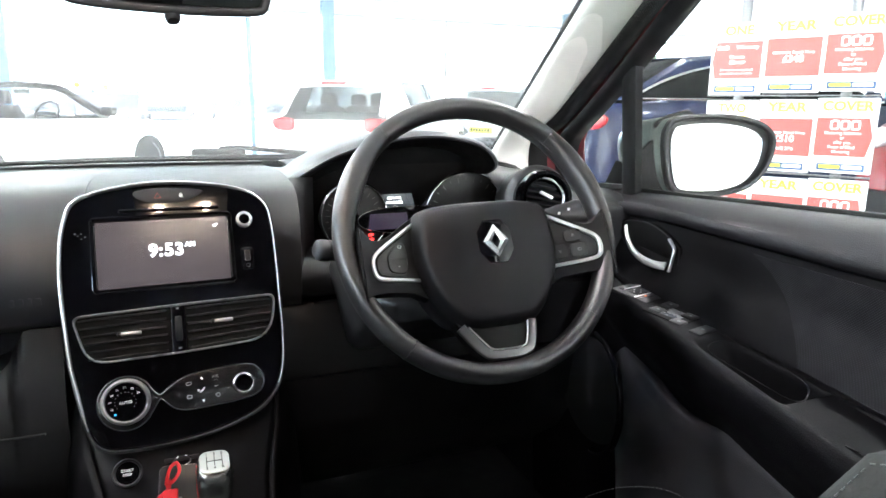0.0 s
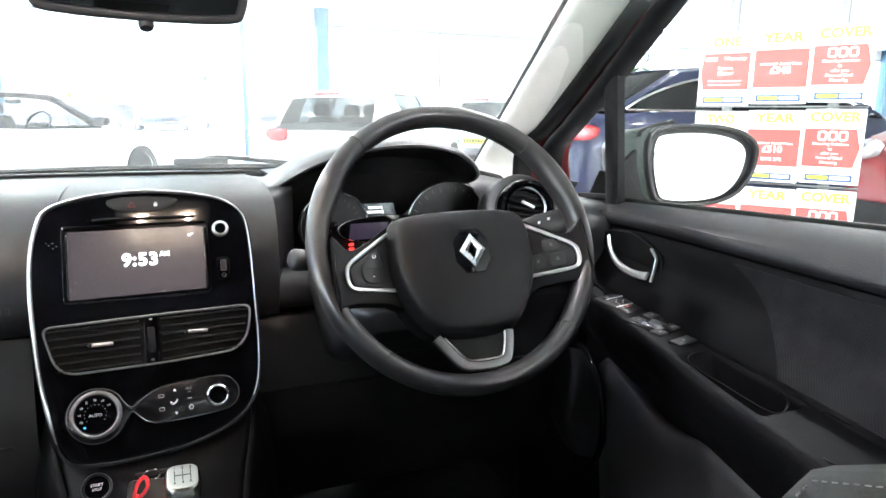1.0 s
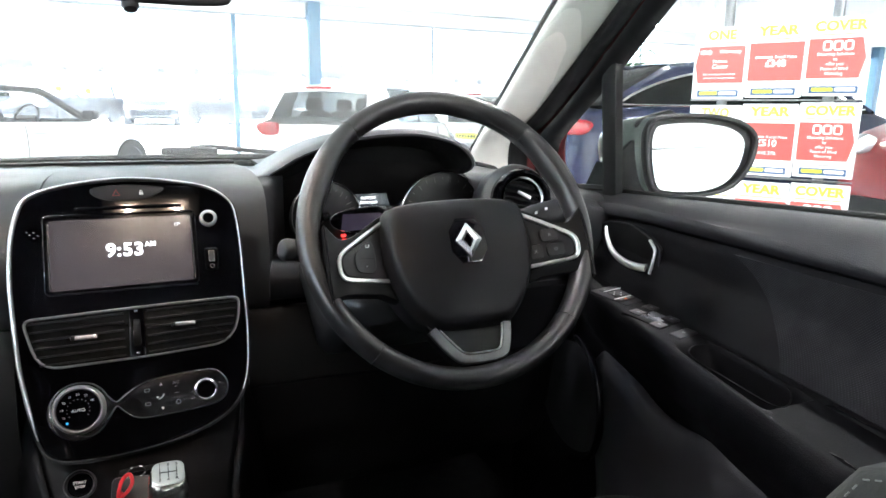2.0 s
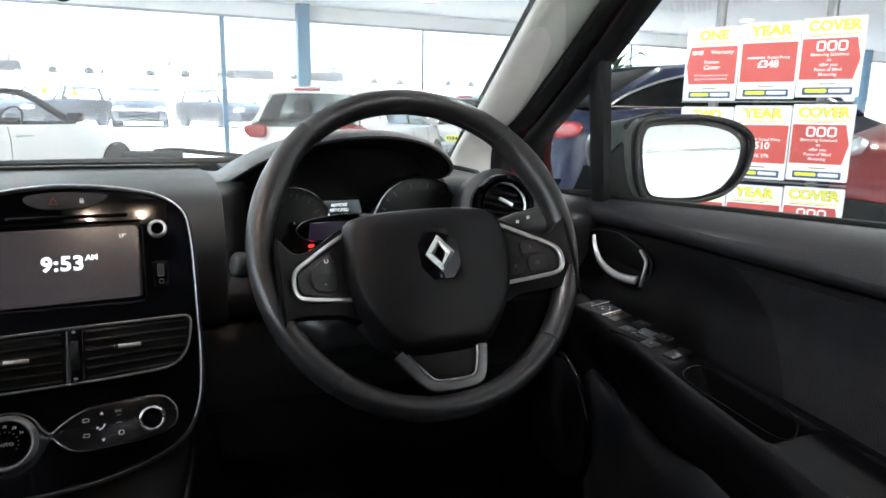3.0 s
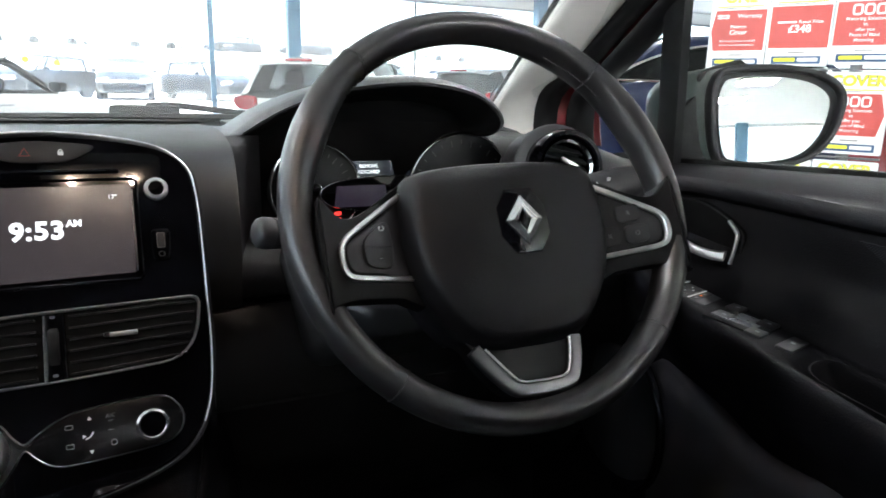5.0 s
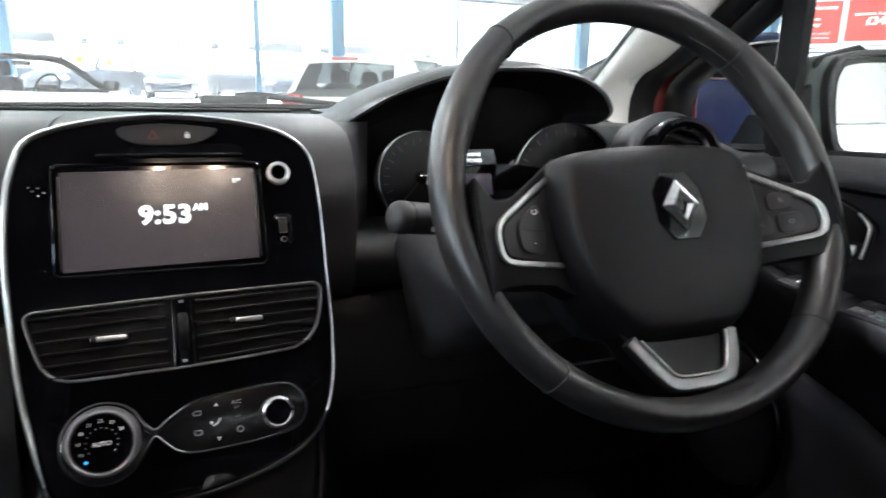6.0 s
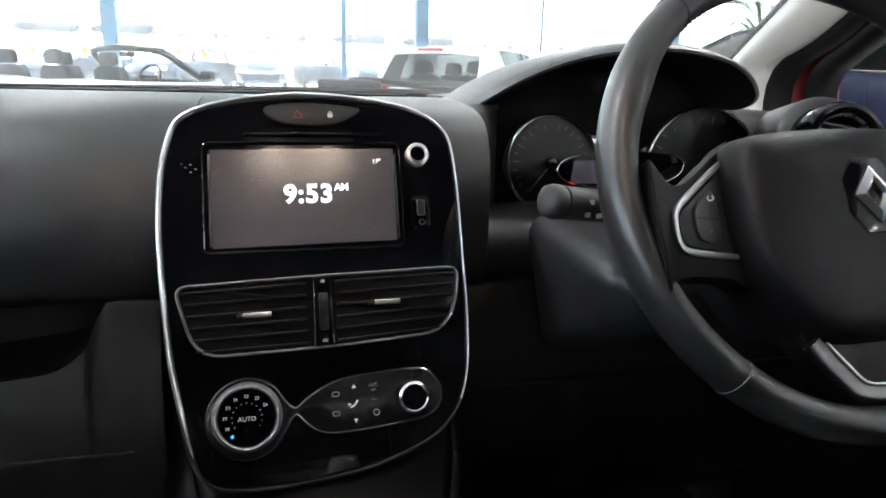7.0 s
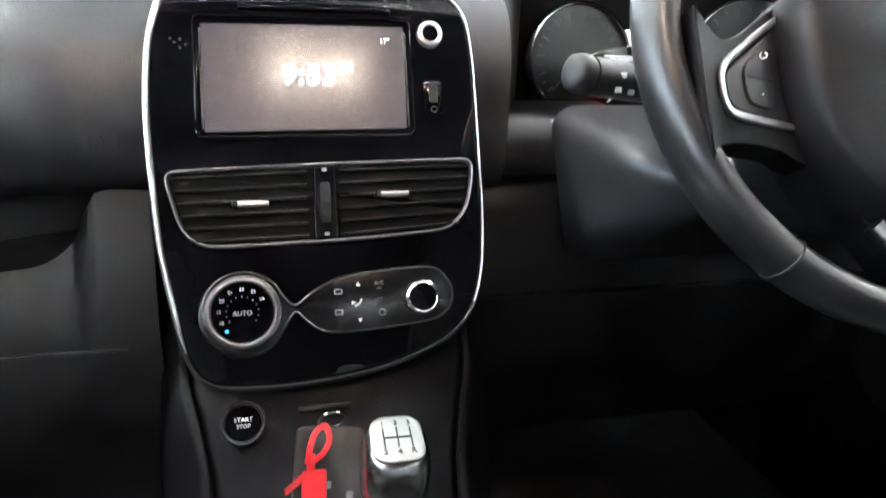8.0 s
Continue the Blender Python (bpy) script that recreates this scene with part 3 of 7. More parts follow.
def column():
    c = thing("steering_column", "black plastic steering column shroud with two stalks", "steering column", (0.342, 0.85, 0.88))
    rows = []
    for k in np.linspace(0, 1, 7):
        w, y = 0.104 + 0.014 * math.sin(min(1, k * 2.4) * math.pi / 2), 0.782 + 0.165 * k
        lo, hi = 0.822 - 0.085 * k ** 1.1, 0.872 + 0.018 * k
        if k == 0:
            w, lo, hi = w - 0.016, lo + 0.010, hi - 0.010
        rows.append([(0.334 + q[0] * (1.0 + 0.10 * q[1] / 0.05), y - 0.10 * q[1], (lo + hi) / 2 + q[1]) for q in rrect(2 * w, hi - lo, min(0.024, (hi - lo) * 0.42), 5)])
    mid = sum((Vector(p) for p in rows[0]), Vector()) / len(rows[0])
    for k, d in ((0.90, 0.003), (0.55, 0.005), (0.15, 0.006)):
        rows.insert(0, [tuple(mid.lerp(Vector(p), k) - Vector((0, d, 0))) for p in rows[-7]])
    part("shroud", solid(rows), mat("shroud_plastic", (0.024, 0.0235, 0.025), 0.36, grain=0.15, scale=900, vary=0.1, vscale=15, spec=0.6), c, "", 50)
    # light stalk: a shaft, a barrel and a pale round end
    a, b = Vector((0.305, 0.850, 0.905)), Vector((0.158, 0.808, 0.927))
    M = Matrix.Translation(a) @ (b - a).to_track_quat("Z", "Y").to_matrix().to_4x4()
    L = (b - a).length
    st = part("light_stalk", lathe([(0, 0), (0.0075, 0), (0.008, L * 0.40), (0.0110, L * 0.48), (0.0128, L * 0.56), (0.0130, L * 0.90), (0.0, L * 0.90)], M, 24), STALK, c)
    part("stalk_ring", lathe([(0, L * 0.90), (0.0122, L * 0.90), (0.0122, L * 0.912), (0, L * 0.912)], M, 24), DARK, st)
    part("stalk_end", lathe([(0, L * 0.912), (0.0130, L * 0.912), (0.0133, L * 0.925), (0.0133, L * 0.955), (0.0122, L * 0.982), (0.0098, L * 0.996), (0.005, L * 1.001), (0, L * 1.002)], M, 24), mat("grey_stalk_end", (0.030, 0.030, 0.032), 0.45, grain=0.1, scale=700, vary=0.1, vscale=60), st, "", 60)
    for i, (du, dv) in enumerate(((0.0, 0.004), (0.012, 0.003), (0.004, -0.007), (0.015, -0.007))):
        part("symbol", box(-0.0022, 0.0022, -0.0006, 0.0006, -0.0018, 0.0018, Matrix.Translation(a.lerp(b, 0.66 + du * 7) + Vector((0, -0.0128, 0.001 + dv)))), PRINT, st)
    a, b = Vector((0.385, 0.845, 0.917)), Vector((0.550, 0.812, 0.956))
    M = Matrix.Translation(a) @ (b - a).to_track_quat("Z", "Y").to_matrix().to_4x4()
    L = (b - a).length
    st = part("wiper_stalk", lathe([(0, 0), (0.010, 0), (0.011, L * 0.45), (0.0150, L * 0.55), (0.0185, L * 0.70), (0.0190, L * 0.88), (0.0165, L * 0.985), (0, L)], M, 24), STALK, c)
    for f, d in ((0.66, 0.004), (0.74, 0.006), (0.80, -0.003)):
        part("symbol", box(-0.0018, 0.0018, -0.0006, 0.0006, -0.0018, 0.0018, Matrix.Translation(a.lerp(b, f) + Vector((0, -0.0170, 0.008 + d)))), PRINT, st)
    part("audio_stalk", box(0.405, 0.452, 0.775, 0.80, 0.856, 0.876, bevel=0.005), BUTTON, c)


column()


# ---- instrument cluster ----
def cluster():
    c = thing("instrument_cluster", "twin-dial instrument cluster under a dark hood, display lit", "instrument cluster", (0.33, 0.98, 0.93))
    # hood: a broad crest over a sharp front edge, with a lining blackened for shade that runs back to the dials
    lip = rounded([(0.182, 1.076, 0.978), (0.190, 1.064, 0.987), (0.208, 1.046, 1.001), (0.236, 1.031, 1.018), (0.285, 1.018, 1.036), (0.345, 1.010, 1.046), (0.400, 1.006, 1.048), (0.450, 1.003, 1.0395), (0.478, 1.001, 1.025), (0.4915, 1.000, 1.0065), (0.490, 1.004, 0.995), (0.480, 1.012, 0.988)], 5, False)
    rows, lining = [], []
    for p in lip:
        out = Vector((p.x - 0.345, 0, p.z - 0.965)).normalized()
        back = p + Vector((0, 0.17, -0.012)) + out * 0.016
        back.z = max(back.z, 0.988)
        crest = p + out * 0.0115 + Vector((0, 0.020, 0))
        rows.append([tuple(p), tuple(p + out * 0.0030 + Vector((0, -0.0012, 0))), tuple(p + out * 0.0075 + Vector((0, 0.004, 0))), tuple(crest), tuple(crest.lerp(back, 0.35) + out * 0.0025), tuple(crest.lerp(back, 0.7) + out * 0.001), tuple(back)])
        deep = Vector((0.345 + (p.x - 0.345) * 0.92, 1.088, 0.965 + (p.z - 0.965) * 0.78))
        lining.append([tuple(p), tuple(p - out * 0.002 + Vector((0, 0.006, 0))), tuple(p.lerp(deep, 0.4) + out * 0.003), tuple(deep)])
    part("hood", shell(rows, 0.002), HOOD, c, "dark grained hood over the dials", 60)
    part("hood_lining", shell(lining, 0.0015), SHADEBLACK, c, "matt black underside of the hood, deepened for shade", 60)
    part("hood_wall", solid([[(0.345 + (p.x - 0.345) * 0.95, y, 0.965 + (p.z - 0.965) * 0.84) for p in lip] for y in (1.086, 1.092)]), SHADEBLACK, c)
    # well behind, its shade put into a near-black colour
    part("well", prism(rounded([(-0.135, -0.02), (-0.132, 0.020), (-0.10, 0.045), (-0.03, 0.066), (0.05, 0.080), (0.13, 0.074), (0.195, 0.050), (0.225, 0.0), (0.215, -0.10), (0.05, -0.13), (-0.125, -0.09)], 3), -0.040, -0.034, CLU), SHADEBLACK, c)
    for cx, cy, r in ((-0.0630, -0.021, 0.0535), (0.1315, -0.034, 0.0775)):
        d = part("dial", lathe([(0, 0.002), (r, 0.002), (r, 0.0), (0, 0.0)], at(CLU, cx, cy), 48), DIAL, c)
        part("bezel", sweep([(p[0], p[1], 0) for p in circle(r, 56)], [(-0.0014, -0.010), (-0.0015, 0.006), (-0.0011, 0.0078), (0.0, 0.0086), (0.0012, 0.0080), (0.0020, 0.0066), (0.0028, 0.003), (0.0030, -0.010)], at(CLU, cx, cy)), DIALRING, d, "satin chrome dial ring")
        for i in range(23):
            a = radians(225 - 270 * i / 22)
            L = 0.008 if i % 2 == 0 else 0.004
            R = r - 0.008
            part("tick", prism([(R * math.cos(a) - 0.0006 * math.sin(a), R * math.sin(a) + 0.0006 * math.cos(a)), (R * math.cos(a) + 0.0006 * math.sin(a), R * math.sin(a) - 0.0006 * math.cos(a)), ((R - L) * math.cos(a) + 0.0006 * math.sin(a), (R - L) * math.sin(a) - 0.0006 * math.cos(a)), ((R - L) * math.cos(a) - 0.0006 * math.sin(a), (R - L) * math.sin(a) + 0.0006 * math.cos(a))], 0.002, 0.0026, at(CLU, cx, cy)), mat_tick, d)
        part("needle", prism([(-0.001, 0), (0.001, 0), (0.0006, -r * 0.78), (-0.0006, -r * 0.78)], 0.004, 0.006, at(CLU, cx, cy, 0, -42)), LIT_RED_DIM, d)
        part("hub_cap", lathe([(0, 0.010), (0.007, 0.009), (0.008, 0.002), (0, 0.002)], at(CLU, cx, cy), 20), GLOSS, d)
    # text display between the dials
    disp = part("display", prism([(-0.016, -0.010), (0.048, -0.010), (0.043, 0.012), (-0.012, 0.012)], -0.034, -0.024, CLU), LCD_DARK, c, "dark message display")
    words("REMOVE", 0.0064, at(CLU, 0.0125, 0.0052, -0.0236), LIT, disp, "message")
    words("KEYCARD", 0.0064, at(CLU, 0.0125, -0.0020, -0.0236), LIT, disp, "message")
    # oval screen in a thin chrome rim, nearer to the driver
    OV = at(CLU, 0.020, -0.0265, 0.012)
    oval = [(-0.080, -0.001), (-0.062, 0.013), (0, 0.0195), (0.062, 0.015), (0.080, 0.003), (0.062, -0.014), (0, -0.024), (-0.062, -0.016)]
    ov = part("oval_screen", prism(rounded(oval, 4), -0.012, 0, OV), GLOSS, c, "black oval trip screen")
    part("rim", sweep(rounded(oval, 6), [(-0.0007, -0.004), (-0.0007, 0.001), (0, 0.0016), (0.0007, 0.001), (0.0007, -0.004)], OV), mat("oval_rim", (0.7, 0.7, 0.71), 0.2, 1.0), ov)
    part("lcd", prism([(-0.064, -0.0165), (0.004, -0.0165), (0.001, 0.009), (-0.060, 0.009)], 0.0, 0.001, OV), LCD, ov, "faintly violet lit panel")
    W = plane_frame((0.2885, 1.020, 0.8985), (0, 0.3, 0.954))
    for v in (0.0, -0.0072):
        part("warning_light", prism(rrect(0.0068, 0.0040, 0.001, 2, 0, v), -0.006, 0.001, W), LIT_RED, ov, "lit red warning light")
    part("cowl", shell([[tuple(CLU @ Vector((u, -0.060 - 0.030 * k, 0.0 + 0.06 * k))) for u in np.linspace(-0.10, 0.18, 10)] for k in np.linspace(0, 1, 5)], 0.004), SHADEBLACK, c)
    return c


HOOD = mat("hood_grain", (0.045, 0.046, 0.050), 0.36, grain=0.7, scale=330, bumpkind="voronoi", vary=0.10, vscale=9, spec=1.0)
mat_tick = mat("dial_tick", (0.010, 0.011, 0.011), 0.5)
DIALRING = mat("dial_ring_chrome", (0.85, 0.85, 0.86), 0.12, 1.0)
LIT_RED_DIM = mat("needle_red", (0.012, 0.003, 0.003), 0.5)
cluster()


# round air vent beside the instruments
def round_vent():
    M = Matrix.Translation((0.540, 0.925, 0.958)) @ Vector((-0.22, -0.95, 0.22)).to_track_quat("Z", "Y").to_matrix().to_4x4()
    v = thing("round_air_vent", "round dashboard air vent with gloss black collar and chrome ring", "air vent", (0.54, 0.93, 0.95))
    part("collar", lathe([(0.026, -0.02), (0.044, -0.02), (0.044, 0.006), (0.041, 0.014), (0.036, 0.015), (0.033, 0.006), (0.031, -0.01), (0.026, -0.02)], M, 48), GLOSS, v)
    part("ring", lathe([(0.0285, 0.0), (0.0325, 0.0), (0.0325, 0.006), (0.031, 0.009), (0.0285, 0.006), (0.0285, 0.0)], M, 48), CHROME, v)
    part("duct", lathe([(0, -0.02), (0.03, -0.02), (0.03, -0.018), (0, -0.018)], M, 32), DARK, v)
    for k in (-2, -1, 0, 1, 2):
        w = math.sqrt(0.028 ** 2 - (k * 0.0095) ** 2)
        part("louvre", box(-w, w, -0.0012, 0.0012, -0.012, 0.006, M @ pose(0, k * 0.0095, 0, 0, 0, -12) @ pose(0, 0, 0, 25)), DARK, v)
    part("tab", box(-0.011, 0.011, -0.0025, 0.0025, 0.004, 0.010, M @ pose(0.002, 0.004, 0, 0, 0, -28), bevel=0.001), SATIN, v)
    part("housing", dome(circle(0.056, 36), -0.08, -0.004, -0.02, M @ pose(0, 0, -0.012)), DASH, v)


round_vent()


# ---- centre console face ----
FACE = rounded([(-0.099, 0.034), (-0.122, 0.002), (-0.1288, -0.0645), (-0.1236, -0.1565), (-0.1175, -0.2000), (-0.1095, -0.2400), (-0.1020, -0.2620), (-0.0905, -0.2745), (-0.0700, -0.2790), (-0.0250, -0.2795), (0.0300, -0.2735), (0.0813, -0.2575), (0.1085, -0.2365), (0.1220, -0.2050), (0.1268, -0.1600), (0.1272, -0.1146), (0.1260, -0.015), (0.1146, 0.022), (0.0735, 0.0414), (-0.014, 0.0495)], 5)


def console():
    c = thing("centre_console", "gloss black console fascia framed by a satin chrome strip", "console", (0, 0.9, 0.7))
    part("fascia", prism(FACE, -0.05, 0.0, CON, 0.003), GLOSS, c, "gloss black fascia", 12)
    EDGE = [(-0.0026, -0.012), (-0.0026, 0.0005), (-0.0022, 0.0024), (-0.0013, 0.0036), (0, 0.0042), (0.0013, 0.0036), (0.0022, 0.0024), (0.0026, 0.0005), (0.0026, -0.012)]
    n = len(FACE)
    a, b = int(n * 0.27), int(n * 0.62)
    upper = FACE[b:] + FACE[:a + 1]
    right = (n * 0.90 - b) / len(upper)
    part("chrome_strip", sweep(upper, EDGE, CON, closed=False, scale=lambda f: min(1.0, 0.30 + 0.70 * bump01(f, right * 0.75, right * 1.15)) * (1 - 0.72 * bump01(f, 0.90, 1.0))), SATIN, c, "satin chrome edging strip")
    # lower run of the same strip, its shade put into a darker chrome
    part("lower_strip", sweep(FACE[a:b + 1], EDGE, CON, closed=False, scale=lambda f: 0.28), SHADECHROME, c, "thin lower run of the edging strip, darkened for shade")
    part("backing", prism(inset(FACE, -0.004), -0.06, -0.008, CON), DASH_LOW, c)
    part("shade_ledge", prism(rrect(0.12, 0.0035, 0.0015, 2, 0.0, 0.0135), 0, 0.003, CON, 0.001), GLOSS, c)
    hz = part("hazard_panel", prism(rounded([(-0.042, 0.0325), (-0.038, 0.0395), (-0.005, 0.0425), (0.036, 0.039), (0.040, 0.0345), (0.026, 0.026), (0.012, 0.0225), (-0.018, 0.0225), (-0.033, 0.026)], 3), 0, 0.0022, CON, 0.001), BUTTON, c, "matt switch panel with hazard and lock buttons")
    tri = [(-0.0175, 0.0285), (-0.0095, 0.0285), (-0.0135, 0.0355)]
    part("hazard_mark", sweep([(p[0], p[1], 0.0023) for p in tri], [(-0.0006, 0), (-0.0006, 0.0004), (0.0006, 0.0004), (0.0006, 0)], CON), mat("hazard_red", (0.25, 0.02, 0.02), 0.5), hz, "red hazard triangle")
    part("lock_body", prism(rrect(0.0045, 0.0036, 0.0005, 2, 0.0145, 0.0305), 0.0022, 0.0028, CON), PRINT, hz, "white padlock mark")
    part("lock_bow", sweep([(0.0145 + 0.0014 * math.cos(a), 0.0322 + 0.0018 * math.sin(a), 0.0022) for a in np.linspace(0, math.pi, 8)], [(-0.0004, 0), (-0.0004, 0.0005), (0.0004, 0.0005), (0.0004, 0)], CON, closed=False), PRINT, hz)
    return c


console()


def infotainment():
    s = thing("touch_screen_unit", "touch display unit showing the time on dim grey", "touch screen", (0, 0.94, 0.9))
    outer = rrect(0.166, 0.0935, 0.004, 3, -0.0095, -0.0415)
    part("bezel", sweep(outer, [(-0.0008, 0), (-0.0008, 0.0008), (0.0006, 0.0014), (0.0018, 0.0006), (0.0018, 0)], CON), GLOSS, s, "gloss black bezel")
    scr = part("screen", prism([(-0.0872, -0.0848), (0.0678, -0.0825), (0.0690, 0.0005), (-0.0876, -0.0005)], 0, 0.0014, CON), SCREEN, s, "glossy lit display panel")
    # thin strips drawn as the glints down both sides of the screen
    for u, v0, v1 in ((-0.0885, -0.083, -0.004), (0.0698, -0.081, -0.004)):
        part("side_glint", prism(rrect(0.0016, v1 - v0, 0.0006, 2, u, (v0 + v1) / 2), 0, 0.0022, CON), SHADECHROME, s)
    for i, (ch, u) in enumerate((("9", -0.0228), (":", -0.0139), ("5", -0.0043), ("3", 0.0080))):
        words(ch, 0.0225, at(CON, u, -0.0405, 0.0018), LIT, scr, "clock_digit", bold=0.0008)
    words("AM", 0.0085, at(CON, 0.0212, -0.0345, 0.0018), LIT, scr, "clock_suffix", bold=0.0003)
    words("17°", 0.0058, at(CON, 0.0535, -0.0115, 0.0018), LIT, scr, "temperature")
    k = part("volume_knob", lathe([(0, 0.0060), (0.0062, 0.0060), (0.0067, 0.0054), (0.0067, 0.0), (0, 0)], at(CON, 0.0908, -0.0055), 32), GLOSS, s)
    part("knob_ring", lathe([(0.0068, 0.0), (0.0106, 0.0), (0.0106, 0.0048), (0.0101, 0.0062), (0.0075, 0.0068), (0.0068, 0.0060), (0.0068, 0.0)], at(CON, 0.0908, -0.0055), 36), SATIN, s, "chrome knob ring")
    u = part("usb_socket", prism(rrect(0.0165, 0.030, 0.004, 3, 0.0912, -0.0585), 0, 0.002, CON, 0.0008), GLOSS, s, "usb and audio sockets")
    part("slot", prism(rrect(0.0062, 0.0135, 0.0008, 2, 0.0912, -0.0545), 0.002, 0.0024, CON), DARK, u)
    part("slot_rim", sweep(rrect(0.0066, 0.0140, 0.001, 2, 0.0912, -0.0545), [(-0.0003, 0.0018), (-0.0003, 0.0026), (0.0003, 0.0026), (0.0003, 0.0018)], CON), mat("socket_rim", (0.16, 0.16, 0.17), 0.3, 1.0), u)
    part("jack", sweep([(p[0], p[1], 0.002) for p in circle(0.0024, 14, 0.0912, -0.0675)], [(-0.0004, 0), (-0.0004, 0.0006), (0.0004, 0.0006), (0.0004, 0)], CON), mat("jack_rim", (0.16, 0.16, 0.17), 0.3, 1.0), u)
    for du, dv in ((-0.103, -0.013), (-0.107, -0.0155), (-0.099, -0.017), (-0.103, -0.0195), (-0.110, -0.0125)):
        part("touch_mark", prism(rrect(0.002, 0.0012, 0.0004, 1, du, dv), 0, 0.0004, CON), PRINT_DIM, s)


infotainment()


SLAT = mat("slat_plastic", (0.007, 0.007, 0.0078), 0.34, vary=0.1, vscale=50)


def centre_vents():
    v = thing("centre_air_vents", "pair of slatted centre air vents in a chrome rim", "air vent", (0, 0.9, 0.84))
    o = filleted([(-0.1175, -0.1160, 0.010), (-0.0040, -0.1118, 0.05), (0.1200, -0.1095, 0.010), (0.1160, -0.1400, 0.012), (0.1040, -0.1655, 0.020), (0.0180, -0.1712, 0.04), (-0.1020, -0.1730, 0.022), (-0.1110, -0.1420, 0.010)])
    # flat near-black sheet on the fascia for the shade behind the slats
    part("recess", prism(o, 0.0, 0.0006, CON), mat("vent_shade", (0.002, 0.002, 0.002), 0.9), v)
    part("rim", sweep(o, [(-0.0015, 0), (-0.0015, 0.0045), (-0.0012, 0.0060), (-0.0006, 0.0068), (0.0002, 0.0068), (0.0008, 0.0060), (0.0011, 0.0045), (0.0011, 0)], CON), SATIN, v, "satin chrome rim")
    for s, u0, u1 in ((-1, -0.106, -0.0135), (1, 0.0115, 0.109)):
        for i in range(6):
            f = (i + 0.55) / 6
            vt = lambda u: float(np.interp(u, (-0.1175, -0.004, 0.12), (-0.1160, -0.1118, -0.1095)))
            vb = lambda u: float(np.interp(u, (-0.1020, 0.018, 0.104), (-0.1730, -0.1712, -0.1655)))
            a, b = (u0 - 0.008 + 0.013 * f, u1) if s < 0 else (u0, u1 + 0.008 - 0.012 * f)
            part("slat", sweep([(u, vt(u) * (1 - f) + vb(u) * f, 0.0030) for u in np.linspace(a, b, 5)], rrect(0.0016, 0.0056, 0.0006, 2), CON @ pose(0, 0, 0.001), closed=False), SLAT, v)
        t = (-0.056, -0.1415) if s < 0 else (0.052, -0.137)
        part("slider", prism(rrect(0.027, 0.0042, 0.0012, 2, *t), 0.004, 0.0095, at(CON, 0, 0), 0.001), SATIN, v, "chrome louvre slider")
        part("slider_grip", prism(rrect(0.004, 0.0046, 0.001, 2, t[0] - 0.011, t[1]), 0.004, 0.0105, CON, 0.001), DARK, v)
    part("divider", prism([(-0.0095, -0.1715), (0.0095, -0.1705), (0.009, -0.1135), (-0.008, -0.114)], 0.0, 0.0065, CON, 0.002), GLOSS, v)
    part("thumb_wheel", sweep([(0, -0.160 + 0.036 * f, 0.003 + 0.0065 * math.sin(math.pi * f)) for f in np.linspace(0, 1, 12)], rrect(0.0085, 0.004, 0.0015, 2), CON, closed=False), RUBBER, v)
    for dv in (-0.1165, -0.1665):
        part("wheel_mark", prism(rrect(0.004, 0.0026, 0.0005, 1, 0, dv), 0.0065, 0.0069, CON), PRINT_DIM, v)


centre_vents()


